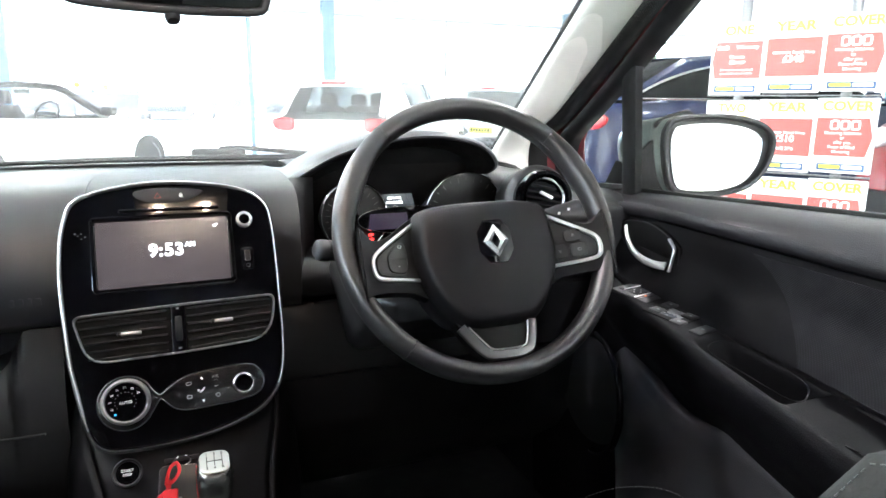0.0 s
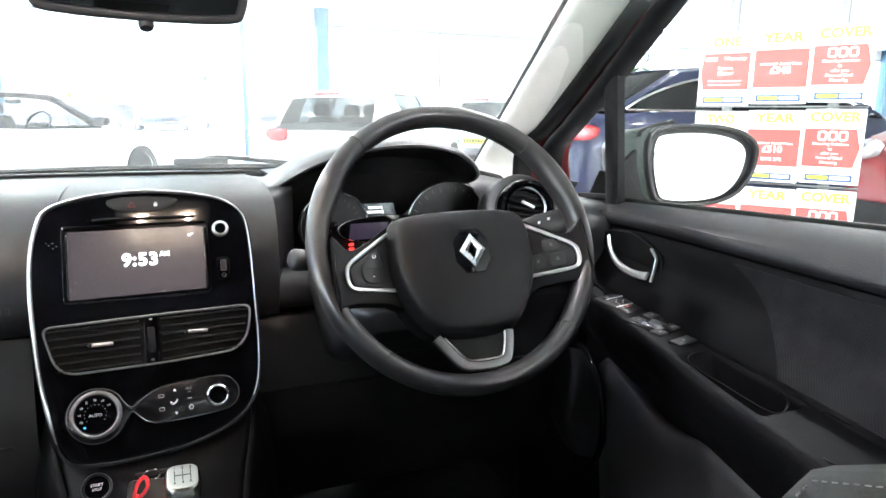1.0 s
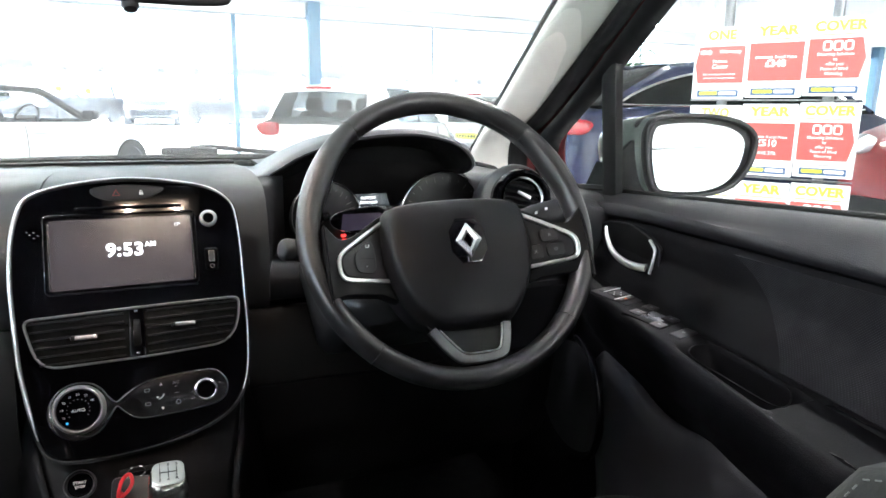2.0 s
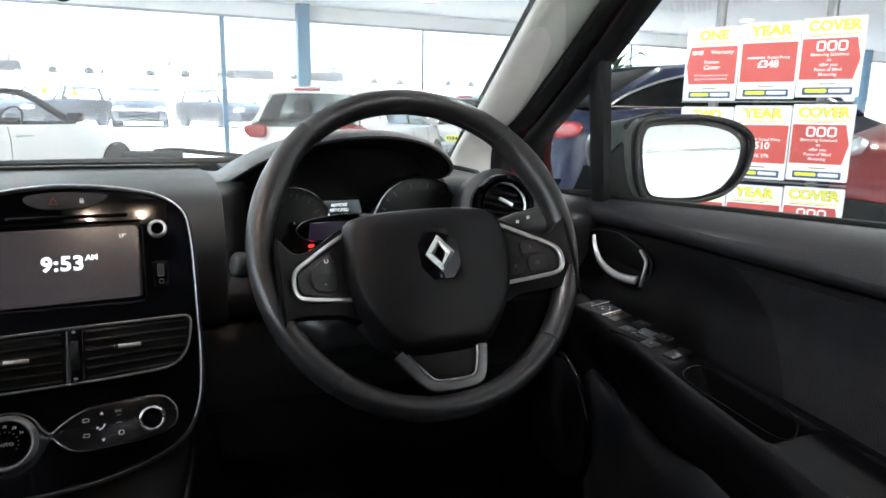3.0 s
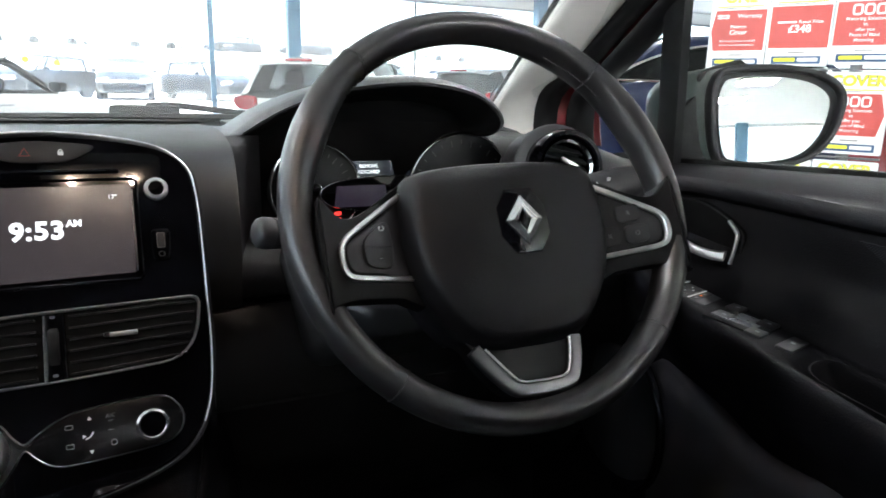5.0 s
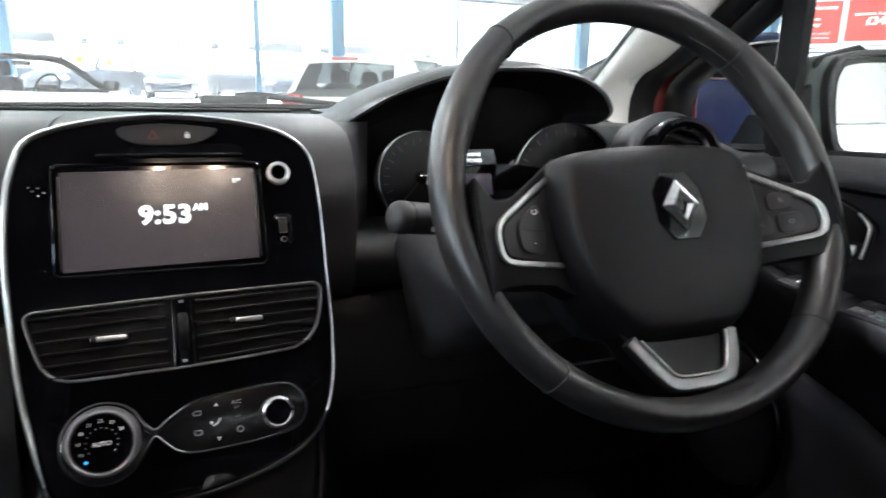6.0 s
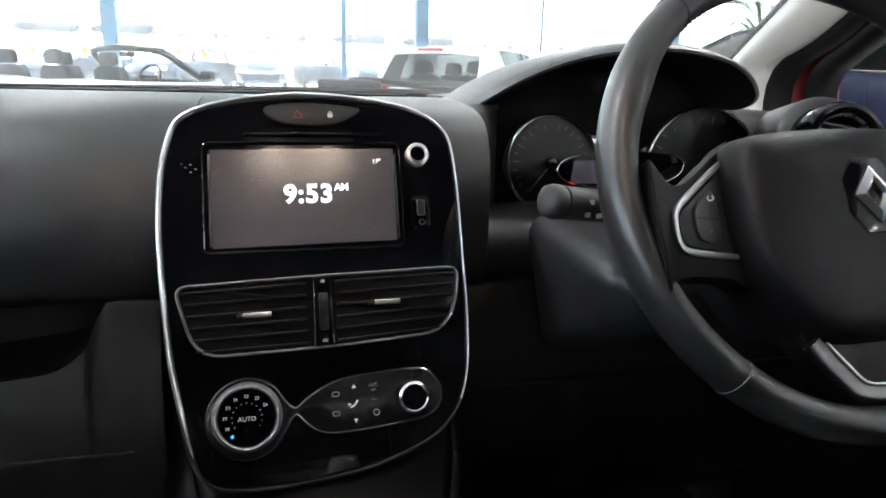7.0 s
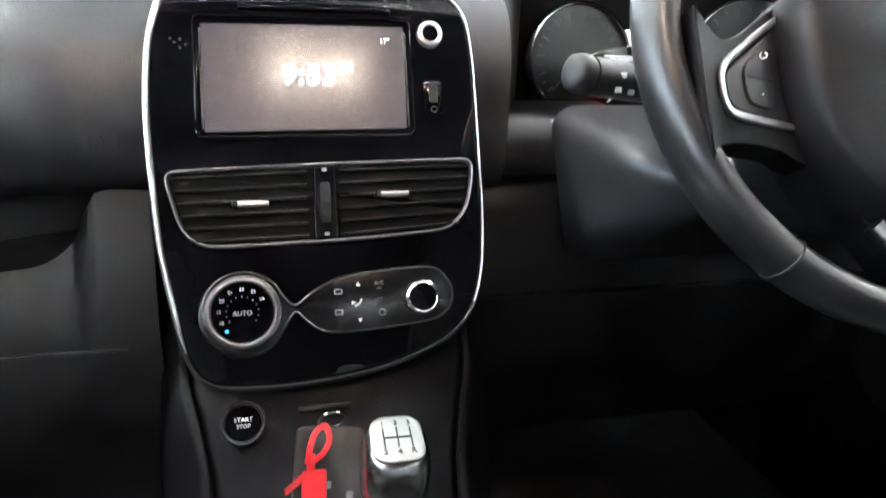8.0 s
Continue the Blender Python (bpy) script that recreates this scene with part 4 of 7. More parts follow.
def climate():
    c = thing("climate_panel", "gloss climate control panel with two chrome dials", "climate control", (0, 0.86, 0.75))
    ring = [(-0.0645 + 0.0320 * math.cos(radians(d)), -0.2245 + 0.0320 * math.sin(radians(d))) for d in (-22, -50, -80, -110, -140, -170, 160, 130, 100, 70, 45, 22)]
    o = rounded([(-0.0265, -0.2195), (-0.016, -0.2125), (0.000, -0.2035), (0.020, -0.1985), (0.076, -0.1955), (0.0925, -0.2045), (0.0975, -0.2180), (0.0915, -0.2320), (0.072, -0.2390), (0.012, -0.2430), (-0.008, -0.2400), (-0.018, -0.2325), (-0.0265, -0.2250)] + ring, 4)
    p = part("leaf_panel", prism(o, 0, 0.0014, CON, 0.0006), mat("panel_black", (0.008, 0.008, 0.009), 0.2, vary=0.1, vscale=40), c)
    part("leaf_rim", sweep(o, [(-0.0007, 0), (-0.0007, 0.0014), (0, 0.0022), (0.0007, 0.0014), (0.0007, 0)], CON), mat("dark_chrome", (0.20, 0.20, 0.205), 0.28, 1.0), c)
    K = at(CON, -0.0645, -0.2225)
    k = part("temperature_dial", lathe([(0, 0.0135), (0.0215, 0.0135), (0.0225, 0.012), (0.0225, 0), (0, 0)], K, 48), GLOSS, c, "black dial face with numbers")
    part("dial_ring", lathe([(0.0228, 0), (0.0275, 0), (0.0275, 0.0070), (0.0262, 0.0125), (0.0246, 0.0146), (0.0236, 0.0146), (0.0228, 0.0135), (0.0228, 0)], K, 56), mat("dial_chrome", (0.74, 0.74, 0.75), 0.32, 1.0, vary=0.05, vscale=60), k, "bright chrome dial ring")
    words("AUTO", 0.0050, at(K, 0, -0.001, 0.0138), PRINT, k, "dial_word")
    for i, s in enumerate(("18", "19", "20", "21", "22", "23", "24")):
        a = radians(206 - 29 * i)
        words(s, 0.0036, at(K, 0.0168 * math.cos(a), 0.0168 * math.sin(a), 0.0138), PRINT, k, "dial_number")
    for i in range(13):
        a = radians(215 - 20.8 * i)
        part("dial_dot", prism(circle(0.0006, 6, 0.0115 * math.cos(a), 0.0115 * math.sin(a)), 0.0135, 0.0138, K), PRINT_DIM, k)
    part("cold_mark", prism(circle(0.0014, 10, -0.0115, -0.0135), 0.0135, 0.0139, K), LIT_BLUE, k, "blue cold mark")
    B = at(CON, 0.0715, -0.2195)
    k = part("fan_knob", lathe([(0, 0.0118), (0.0098, 0.0120), (0.0106, 0.0110), (0.0106, 0), (0, 0)], B, 40), GLOSS, c, "black fan knob")
    part("knob_ring", lathe([(0.0106, 0), (0.0140, 0), (0.0140, 0.0070), (0.0132, 0.0112), (0.0114, 0.0126), (0.0106, 0.0120), (0.0106, 0)], B, 48), mat("bright_ring", (0.8, 0.8, 0.81), 0.16, 1.0), k, "chrome knob ring")
    # small printed symbols
    for u, v in ((0.022, -0.2065), (0.0225, -0.2345)):
        s = 1 if v > -0.22 else -1
        part("arrow", prism([(u - 0.0018, v - 0.0013 * s), (u + 0.0018, v - 0.0013 * s), (u, v + 0.0020 * s)], 0.0014, 0.0018, CON), PRINT, c, "white arrow mark")
    part("airflow_mark", sweep(rounded([(0.0185, -0.2235, 0.0015), (0.0225, -0.2215, 0.0015), (0.0245, -0.2180, 0.0015)], 3, False), [(-0.0006, 0), (-0.0006, 0.0003), (0.0006, 0.0003), (0.0006, 0)], CON, closed=False), PRINT, c)
    part("airflow_arrow", prism([(0.0165, -0.2195), (0.0165, -0.2225), (0.0195, -0.2208)], 0.0014, 0.0018, CON), PRINT, c)
    words("A/C", 0.0048, at(CON, 0.0385, -0.2065, 0.0016), PRINT_DIM, c, "button_word")
    words("OFF", 0.0022, at(CON, 0.0385, -0.2108, 0.0016), PRINT_DIM, c, "button_word")
    part("dash_mark", prism(rrect(0.005, 0.0006, 0.0002, 1, 0.0385, -0.2185), 0.0014, 0.0017, CON), PRINT_DIM, c)
    part("recirculate_mark", sweep([(q[0], q[1], 0.0014) for q in circle(0.0024, 16, 0.0400, -0.2295)], [(-0.0004, 0), (-0.0004, 0.0004), (0.0004, 0.0004), (0.0004, 0)], CON), PRINT_DIM, c)
    part("front_demist", sweep([(p[0], p[1], 0.0014) for p in rrect(0.0055, 0.0034, 0.0008, 2, 0.0065, -0.2115)], [(-0.0004, 0), (-0.0004, 0.0004), (0.0004, 0.0004), (0.0004, 0)], CON), PRINT_DIM, c)
    part("rear_demist", sweep([(p[0], p[1], 0.0014) for p in rrect(0.0055, 0.0034, 0.0006, 2, 0.0065, -0.2275)], [(-0.0004, 0), (-0.0004, 0.0004), (0.0004, 0.0004), (0.0004, 0)], CON), PRINT_DIM, c)


climate()


# ---- tunnel, starter button, gear lever, key ----
def tunnel():
    t = thing("centre_tunnel", "dark plastic tunnel console between the front footwells", "console", (0, 0.7, 0.3))
    rows = []
    for y, z, w in ((0.95, 0.74, 0.118), (0.90, 0.705, 0.115), (0.858, 0.690, 0.106), (0.835, 0.668, 0.098), (0.812, 0.640, 0.090), (0.79, 0.612, 0.088), (0.74, 0.598, 0.090), (0.60, 0.585, 0.105), (0.45, 0.575, 0.106)):
        rows.append([(-w - 0.03, y, 0.27), (-w - 0.015, y, z - 0.10), (-w, y, z - 0.006), (-w + 0.006, y, z), (w - 0.006, y, z), (w, y, z - 0.006), (w + 0.012, y, z - 0.10), (w + 0.025, y, 0.27)])
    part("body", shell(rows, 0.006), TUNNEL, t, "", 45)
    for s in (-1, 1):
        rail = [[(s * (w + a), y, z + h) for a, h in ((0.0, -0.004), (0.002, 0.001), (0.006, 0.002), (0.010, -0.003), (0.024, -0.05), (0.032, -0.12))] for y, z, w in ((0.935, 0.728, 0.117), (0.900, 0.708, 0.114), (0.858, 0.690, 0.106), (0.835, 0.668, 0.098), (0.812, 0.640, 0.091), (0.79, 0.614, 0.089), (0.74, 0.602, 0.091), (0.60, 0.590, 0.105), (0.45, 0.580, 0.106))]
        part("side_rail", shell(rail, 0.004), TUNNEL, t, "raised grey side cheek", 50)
    part("pocket_floor", box(-0.085, 0.085, 0.62, 0.775, 0.600, 0.606), DARK, t)
    S = plane_frame((-0.0680, 0.835, 0.6665), (0, 0.55, 0.83))
    b = part("start_button", lathe([(0, 0.0050), (0.0118, 0.0054), (0.0126, 0.0045), (0.0126, -0.01), (0, -0.01)], S, 40), GLOSS, t, "round engine start stop button")
    part("button_ring", lathe([(0.0130, -0.01), (0.0165, -0.01), (0.0165, 0.005), (0.0152, 0.0080), (0.0138, 0.007), (0.0130, 0.003), (0.0130, -0.01)], S, 44), mat("ring_grey", (0.012, 0.012, 0.0135), 0.4, 0.0, vary=0.1, vscale=60), b)
    words("START", 0.0046, at(S, 0, 0.0024, 0.0056), PRINT, b, "button_word")
    words("STOP", 0.0043, at(S, 0, -0.0024, 0.0056), PRINT, b, "button_word")
    part("card_slot", prism(rrect(0.040, 0.005, 0.002, 2, 0.060, 0.006), -0.004, 0.002, S, 0.001), DARK, t, "keycard slot surround")
    return t


tunnel()


def gear_lever():
    g = thing("gear_lever", "gear lever with bright alloy knob engraved with five gears", "gear lever", (0.032, 0.715, 0.60))
    A = Matrix.Translation((0.021, 0.714, 0.629)) @ pose(0, 0, 0, 12, 2, 0)
    part("gaiter", lathe([(0, 0.020), (0.013, 0.020), (0.017, 0.014), (0.022, 0.008), (0.028, 0.0), (0.036, -0.010), (0.044, -0.030), (0, -0.030)], A, 28), LEATHER, g, "black leather gaiter")
    rows = []
    for h, w, d, oy in ((0.018, 0.0120, 0.0125, 0), (0.032, 0.0126, 0.0132, 0), (0.052, 0.0142, 0.0152, 0), (0.070, 0.0168, 0.0185, -0.001), (0.088, 0.0180, 0.0205, -0.002), (0.100, 0.0182, 0.0206, -0.002), (0.107, 0.0176, 0.0198, -0.001), (0.1115, 0.0160, 0.0182, 0.0), (0.1135, 0.0142, 0.0162, 0), (0.1145, 0.008, 0.010, 0)):
        rows.append([tuple(A @ Vector((p[0], p[1] + oy, h))) for p in rrect(2 * w, 2 * d, min(w, d) * 0.78, 6)])
    k = part("knob", solid(rows), ALU, g, "bright alloy knob", 50)
    part("cap", dome(rrect(0.0290, 0.0330, 0.009, 5), 0.110, 0.1152, 0.1142, A), mat("satin_cap", (0.52, 0.53, 0.52), 0.40, 1.0, grain=0.1, scale=700, vary=0.05, vscale=60), k, "satin engraved cap")
    T = A @ pose(0, 0.000, 0.1150)
    for u in (-0.0075, 0, 0.0075):
        part("gate_line", prism(rrect(0.0008, 0.0140, 0.0003, 1, u, 0), 0, 0.0006, T), DARKPRINT, k)
    part("gate_line", prism(rrect(0.0155, 0.0008, 0.0003, 1, 0, 0), 0, 0.0006, T), DARKPRINT, k)
    for s, u, v in (("1", -0.0075, 0.0102), ("3", 0, 0.0104), ("5", 0.0075, 0.0102), ("2", -0.0075, -0.0102), ("4", 0, -0.0104), ("R", 0.0075, -0.0102)):
        words(s, 0.0050, at(T, u, v, 0.0005), DARKPRINT, k, "gear_number")


gear_lever()


def keycard():
    k = thing("keycard", "dark grey key card with steel split ring", "key", (-0.015, 0.735, 0.70))
    C = plane_frame((-0.012, 0.742, 0.668), (0.0, 0.55, 0.83)) @ pose(0, 0, 0, 0, 0, -6)
    part("card", prism(rrect(0.044, 0.084, 0.006, 4), 0, 0.005, C, 0.0015), mat("card_plastic", (0.011, 0.011, 0.012), 0.35, grain=0.1, scale=600, vary=0.08, vscale=50), k)
    for u, v in ((0.000, 0.006), (0.014, 0.000), (-0.006, -0.006), (0.010, -0.012), (0.018, -0.018)):
        part("button_mark", prism(rrect(0.0045, 0.0045, 0.0008, 2, u, v), 0.005, 0.0055, C), PRINT_DIM, k)
    R = C @ pose(0.001, 0.046, 0.006, 58, 0, 10)
    part("split_ring", sweep([(q[0], q[1], 0) for q in circle(0.0088, 36)], [(0.0010 * math.cos(a), 0.0010 * math.sin(a)) for a in np.linspace(0, 2 * math.pi, 7)[:-1]], R), CHROME, k, "steel split ring")
    t = thing("key_tag", "bright red plastic key tag with loop strap", "key tag", (-0.022, 0.72, 0.70))
    G = plane_frame((-0.022, 0.722, 0.672), (0.06, 0.45, 0.89))
    part("loop", sweep(rounded([(-0.001, 0.030, 0.004), (0.006, 0.035, 0.006), (0.0100, 0.043, 0.006), (0.0070, 0.051, 0.004), (0.001, 0.047, 0.005), (-0.0020, 0.038, 0.007), (-0.003, 0.030, 0.005)], 5, False), rrect(0.0036, 0.0016, 0.0006, 2), G, closed=False), REDTAG, t)
    part("plate", prism(rrect(0.0150, 0.062, 0.002, 3, 0.001, -0.006), 0, 0.0028, G, 0.0008), REDTAG, t)
    part("strap_end", prism([(-0.0165, 0.016), (-0.006, 0.024), (-0.006, 0.019), (-0.0160, 0.012)], 0.001, 0.003, G), REDTAG, t)
    part("neck", prism(rrect(0.005, 0.010, 0.001, 2, -0.001, 0.030), 0.0, 0.0035, G, 0.0006), REDTAG, t)


keycard()


# ---- steering wheel ----
def spoke_depth(u):
    """The spokes lie deep at the hub and rise towards the rim."""
    return -0.013 + 0.023 * max(0.0, min(1.35, (abs(u) - 0.085) / 0.053))


def dished(bm, frame_of=None):
    for v in bm.verts:
        x, y, z = v.co
        v.co = (frame_of or WHL) @ Vector((x, y, z + spoke_depth(x)))
    return bm


def mirrored(pts, s):
    return [(s * p[0], *p[1:]) for p in pts]


def steering_wheel():
    w = thing("steering_wheel", "black leather steering wheel with satin trim and airbag pad", "steering wheel", tuple(RIM.translation))
    N, R, RR, DD = 160, 0.1619, 0.0122, 0.0170
    rings = []
    for i in range(N):
        a = 2 * math.pi * i / N
        c, s, deg = math.cos(a), math.sin(a), math.degrees(a)
        # thumb grips swell inwards at ten and two and fall away again below
        thumb = sum(math.exp(-((deg - m) / 13) ** 2) for m in (26, 154))
        ring = []
        for b in np.linspace(0, 2 * math.pi, 23)[:-1]:
            side = RR * math.cos(b)
            if side < 0:
                side *= 1 + 0.34 * thumb
            ring.append(tuple(RIM @ Vector(((R + side) * c, (R + side) * s, DD * (1 + 0.06 * thumb) * math.sin(b)))))
        rings.append(ring)
    bm = grid(rings + [rings[0]], wrap=True)
    bmesh.ops.remove_doubles(bm, verts=bm.verts, dist=1e-6)
    part("rim", bm, LEATHER, w, "black leather rim", 70)
    for deg in (46.5, 129, 229, 316):
        a = radians(deg)
        M = RIM @ pose(R * math.cos(a), R * math.sin(a), 0, 0, 0, deg)
        part("seam", sweep([((RR + 0.0003) * math.cos(b), 0, (DD + 0.0003) * math.sin(b)) for b in np.linspace(0, 2 * math.pi, 25)[:-1]], rrect(0.0014, 0.0014, 0.0004, 1), M, up=(0, 1, 0)), mat_seam, w, "leather seam")
    # hand stitches inside the rim
    for side in (1, -1):
        for k in range(14):
            a = radians(90 - side * (28 + k * 1.9))
            M = RIM @ pose((R - RR - 0.0004) * math.cos(a), (R - RR - 0.0004) * math.sin(a), 0.004, 0, 0, math.degrees(a) + 62)
            part("stitch", box(-0.0016, 0.0016, -0.0004, 0.0004, -0.0005, 0.0008, M), mat_seam, w)
    half = [(0.040, 0.0410), (0.070, 0.0370), (0.0820, 0.0300), (0.0872, 0.016), (0.0892, -0.006), (0.0888, -0.030), (0.0815, -0.058), (0.068, -0.083), (0.050, -0.1030), (0.030, -0.1100)]
    HUB = rounded([(0, 0.0420)] + half + [(0, -0.1110)] + mirrored(half[::-1], -1), 4)
    cy = -0.030
    rows = []
    for n, k in ((-0.045, 0.97), (-0.016, 1.0), (-0.010, 0.996), (-0.004, 0.98), (0.006, 0.935), (0.0095, 0.915), (0.0120, 0.890), (0.0142, 0.84), (0.0165, 0.70), (0.0182, 0.48), (0.0190, 0.22)):
        rows.append([tuple(WHL @ Vector((p.x * k, cy + (p.y - cy) * k, n))) for p in HUB])
    part("airbag_pad", solid(rows), VINYL, w, "black vinyl airbag pad", 60)
    part("hub_back", prism(inset(HUB, 0.012), -0.085, -0.044, WHL), DARK, w)
    for s in (-1, 1):
        out = [(0.070, 0.031), (0.084, 0.0285), (0.100, 0.0180), (0.116, 0.0070), (0.128, 0.0010), (0.137, 0.0005), (0.1435, 0.0060), (0.1490, 0.0120), (0.1535, 0.0125), (0.156, -0.02), (0.154, -0.068), (0.148, -0.0640), (0.135, -0.0605), (0.115, -0.0600), (0.094, -0.0605), (0.070, -0.062)]
        sp = rounded(mirrored(out, s), 3)
        spoke = part("spoke", dished(prism(sp, -0.020, 0.0015, Matrix(), 0.0022)), SPOKE, w)
        line = [(0.0800, 0.0225), (0.092, 0.0150), (0.106, 0.0055), (0.124, -0.0072), (0.1345, -0.0150), (0.1392, -0.0215), (0.1405, -0.0290), (0.1398, -0.0370), (0.1365, -0.0425), (0.129, -0.0446), (0.112, -0.0452), (0.080, -0.0458)]
        tr = rounded(mirrored(line, s), 4, False)
        part("trim", dished(sweep([(p.x, p.y, 0.0025) for p in tr], rrect(0.0044, 0.005, 0.0014, 2), closed=False)), SATIN, spoke, "satin metal spoke trim")
        pad = rounded(mirrored([(0.082, 0.0165), (0.094, 0.0085), (0.108, -0.001), (0.124, -0.0120), (0.1345, -0.0205), (0.1365, -0.0290), (0.1340, -0.0385), (0.126, -0.0410), (0.108, -0.0418), (0.082, -0.0424)], s), 3)
        part("switch_plate", dished(prism(pad, -0.002, 0.0030, Matrix(), 0.001)), BUTTON, spoke)
        if s < 0:
            rk = part("rocker", dished(prism(rounded([(-0.1010, -0.0020), (-0.1170, -0.0120), (-0.1225, -0.0200), (-0.1220, -0.0330), (-0.1150, -0.0375), (-0.1010, -0.0365), (-0.0975, -0.0200)], 4), 0.002, 0.0056, Matrix(), 0.0015)), STALK, spoke, "cruise control rocker")
            part("split", dished(prism(rrect(0.022, 0.0010, 0.0004, 1, -0.1100, -0.0215), 0.0055, 0.0059, Matrix())), DARK, rk)
            Q = WHL @ pose(-0.110, 0, spoke_depth(0.110) + 0.0058, 0, -23, 0) @ pose(0.110, 0, 0)
            words("+", 0.0062, at(Q, -0.1120, -0.0155), PRINT, rk, "plus")
            words("-", 0.0080, at(Q, -0.1100, -0.0300), PRINT, rk, "minus")
            part("gauge_mark", sweep([(-0.1065 + 0.0018 * math.cos(a), -0.0085 + 0.0018 * math.sin(a), 0.0) for a in np.linspace(-4.2, 1.0, 10)], [(-0.0004, 0), (-0.0004, 0.0005), (0.0004, 0.0005), (0.0004, 0)], Q, closed=False), PRINT, rk)
        else:
            for tx, u, v, wd, ht in (("R", 0.1120, -0.0125, 0.019, 0.0150), ("O", 0.1160, -0.0310, 0.019, 0.0160), ("X", 0.0945, -0.0300, 0.017, 0.0170)):
                bt = part("button", dished(prism(rrect(wd, ht, 0.004, 3, u, v), 0.002, 0.0048, Matrix(), 0.001)), STALK, spoke)
                words(tx, 0.0055, WHL @ pose(u, v, spoke_depth(u) + 0.0055, 0, -23, 0), PRINT_DIM, bt, "button_mark")
    # lower spoke: a metal U with a dark inset
    low = [(-0.056, -0.092), (-0.044, -0.118), (-0.030, -0.137), (-0.020, -0.1460), (0.026, -0.1460), (0.034, -0.138), (0.041, -0.118), (0.046, -0.092)]
    sp = part("lower_spoke", prism(low, -0.03, -0.006, WHL, 0.004), VINYL, w)
    u_line = rounded([(-0.0490, -0.106), (-0.0390, -0.1205), (-0.0265, -0.1350), (-0.0190, -0.1400), (-0.0080, -0.1415), (0.0140, -0.1418), (0.0250, -0.1402), (0.0310, -0.1350), (0.0360, -0.1200), (0.0380, -0.106)], 4, False)
    part("metal_u", sweep([(p.x, p.y, 0) for p in u_line], rrect(0.0115, 0.008, 0.0026, 3), WHL @ pose(0, 0, -0.0030), closed=False), mat("dark_satin", (0.17, 0.17, 0.175), 0.32, 1.0, vary=0.06, vscale=60), sp, "dark satin metal U")
    inner = rounded([(-0.0410, -0.107), (-0.0330, -0.1170), (-0.0215, -0.1308), (-0.0160, -0.1345), (-0.0080, -0.1358), (0.0140, -0.1360), (0.0215, -0.1348), (0.0255, -0.1310), (0.0298, -0.1175), (0.0315, -0.107)], 4, False)
    part("bright_line", sweep([(p.x, p.y, 0) for p in inner], rrect(0.0017, 0.002, 0.0006, 1), WHL @ pose(0, 0, 0.0012), closed=False), SATIN, sp, "bright inner line")
    part("inset", prism([(-0.043, -0.104), (-0.033, -0.119), (-0.0215, -0.1325), (-0.014, -0.1365), (0.020, -0.1365), (0.0270, -0.131), (0.0312, -0.118), (0.033, -0.104)], -0.008, -0.0045, WHL), mat("inset_black", (0.003, 0.003, 0.003), 0.30, spec=0.2), sp, "black inset")
    # emblem: chrome open diamond on a black hexagon
    E = at(WHL, 0.003, -0.0150, 0.0182) @ pose(0, 0, 0, -1, 0, 0)
    hx = part("emblem_plate", prism([(-0.0215, 0.0115), (-0.0110, 0.0262), (0.0110, 0.0262), (0.0215, 0.0115), (0.0215, -0.0115), (0.0110, -0.0262), (-0.0110, -0.0262), (-0.0215, -0.0115)], -0.008, 0.0016, E, 0.002), GLOSS, w, "black hexagonal emblem plate")
    bm = bmesh.new()
    rr = []
    for ax, ay, h in ((0.0158, 0.0200, 0.0005), (0.0156, 0.0197, 0.0030), (0.0100, 0.0127, 0.0054), (0.0056, 0.0096, 0.0036), (0.0054, 0.0092, 0.0005)):
        rr.append([bm.verts.new(E @ Vector((x * ax, y * ay, h))) for x, y in ((0, 1), (1, 0), (0, -1), (-1, 0))])
    for p, q in zip(rr, rr[1:]):
        for i in range(4):
            bm.faces.new((p[i], p[(i + 1) % 4], q[(i + 1) % 4], q[i]))
    part("emblem_diamond", bm, EMBLEM, hx, "chrome diamond", 10)


mat_seam = mat("seam_thread", (0.045, 0.045, 0.047), 0.7, grain=0.3, scale=900)
steering_wheel()


# ---- rear-view mirror ----
def inner_mirror():
    m = thing("rear_view_mirror", "black framed rear-view mirror hung from the windscreen", "mirror", (0.02, 0.90, 1.24))
    M = Matrix.Translation((0.018, 0.895, 1.233)) @ Vector((0.10, -0.985, -0.06)).to_track_quat("Z", "Y").to_matrix().to_4x4()
    o = rounded([(-0.112, 0.022), (-0.108, -0.018), (-0.09, -0.028), (0, -0.031), (0.09, -0.028), (0.108, -0.018), (0.112, 0.022), (0.09, 0.030), (0, 0.033), (-0.09, 0.030)], 4)
    part("shell", dome([(-p.x, p.y) for p in o], 0.0, -0.035, -0.010, M), DARK, m)
    part("frame", sweep(o, rrect(0.010, 0.010, 0.003, 3), M), DARK, m)
    part("glass", prism(inset(o, 0.006), 0.0, 0.003, M), REARGLASS, m, "dark tinted mirror glass")
    part("button", lathe([(0, -0.014), (0.008, -0.014), (0.009, 0.004), (0.007, 0.008), (0, 0.009)], M @ pose(0.002, -0.037, -0.004, 60, 0, 0), 20), DARK, m)
    part("stem", sweep([(0.02, 0.915, 1.225), (0.02, 0.935, 1.243), (0.02, 0.95, 1.252)], rrect(0.016, 0.016, 0.005, 3), closed=False, up=(1, 0, 0)), DARK, m)


inner_mirror()


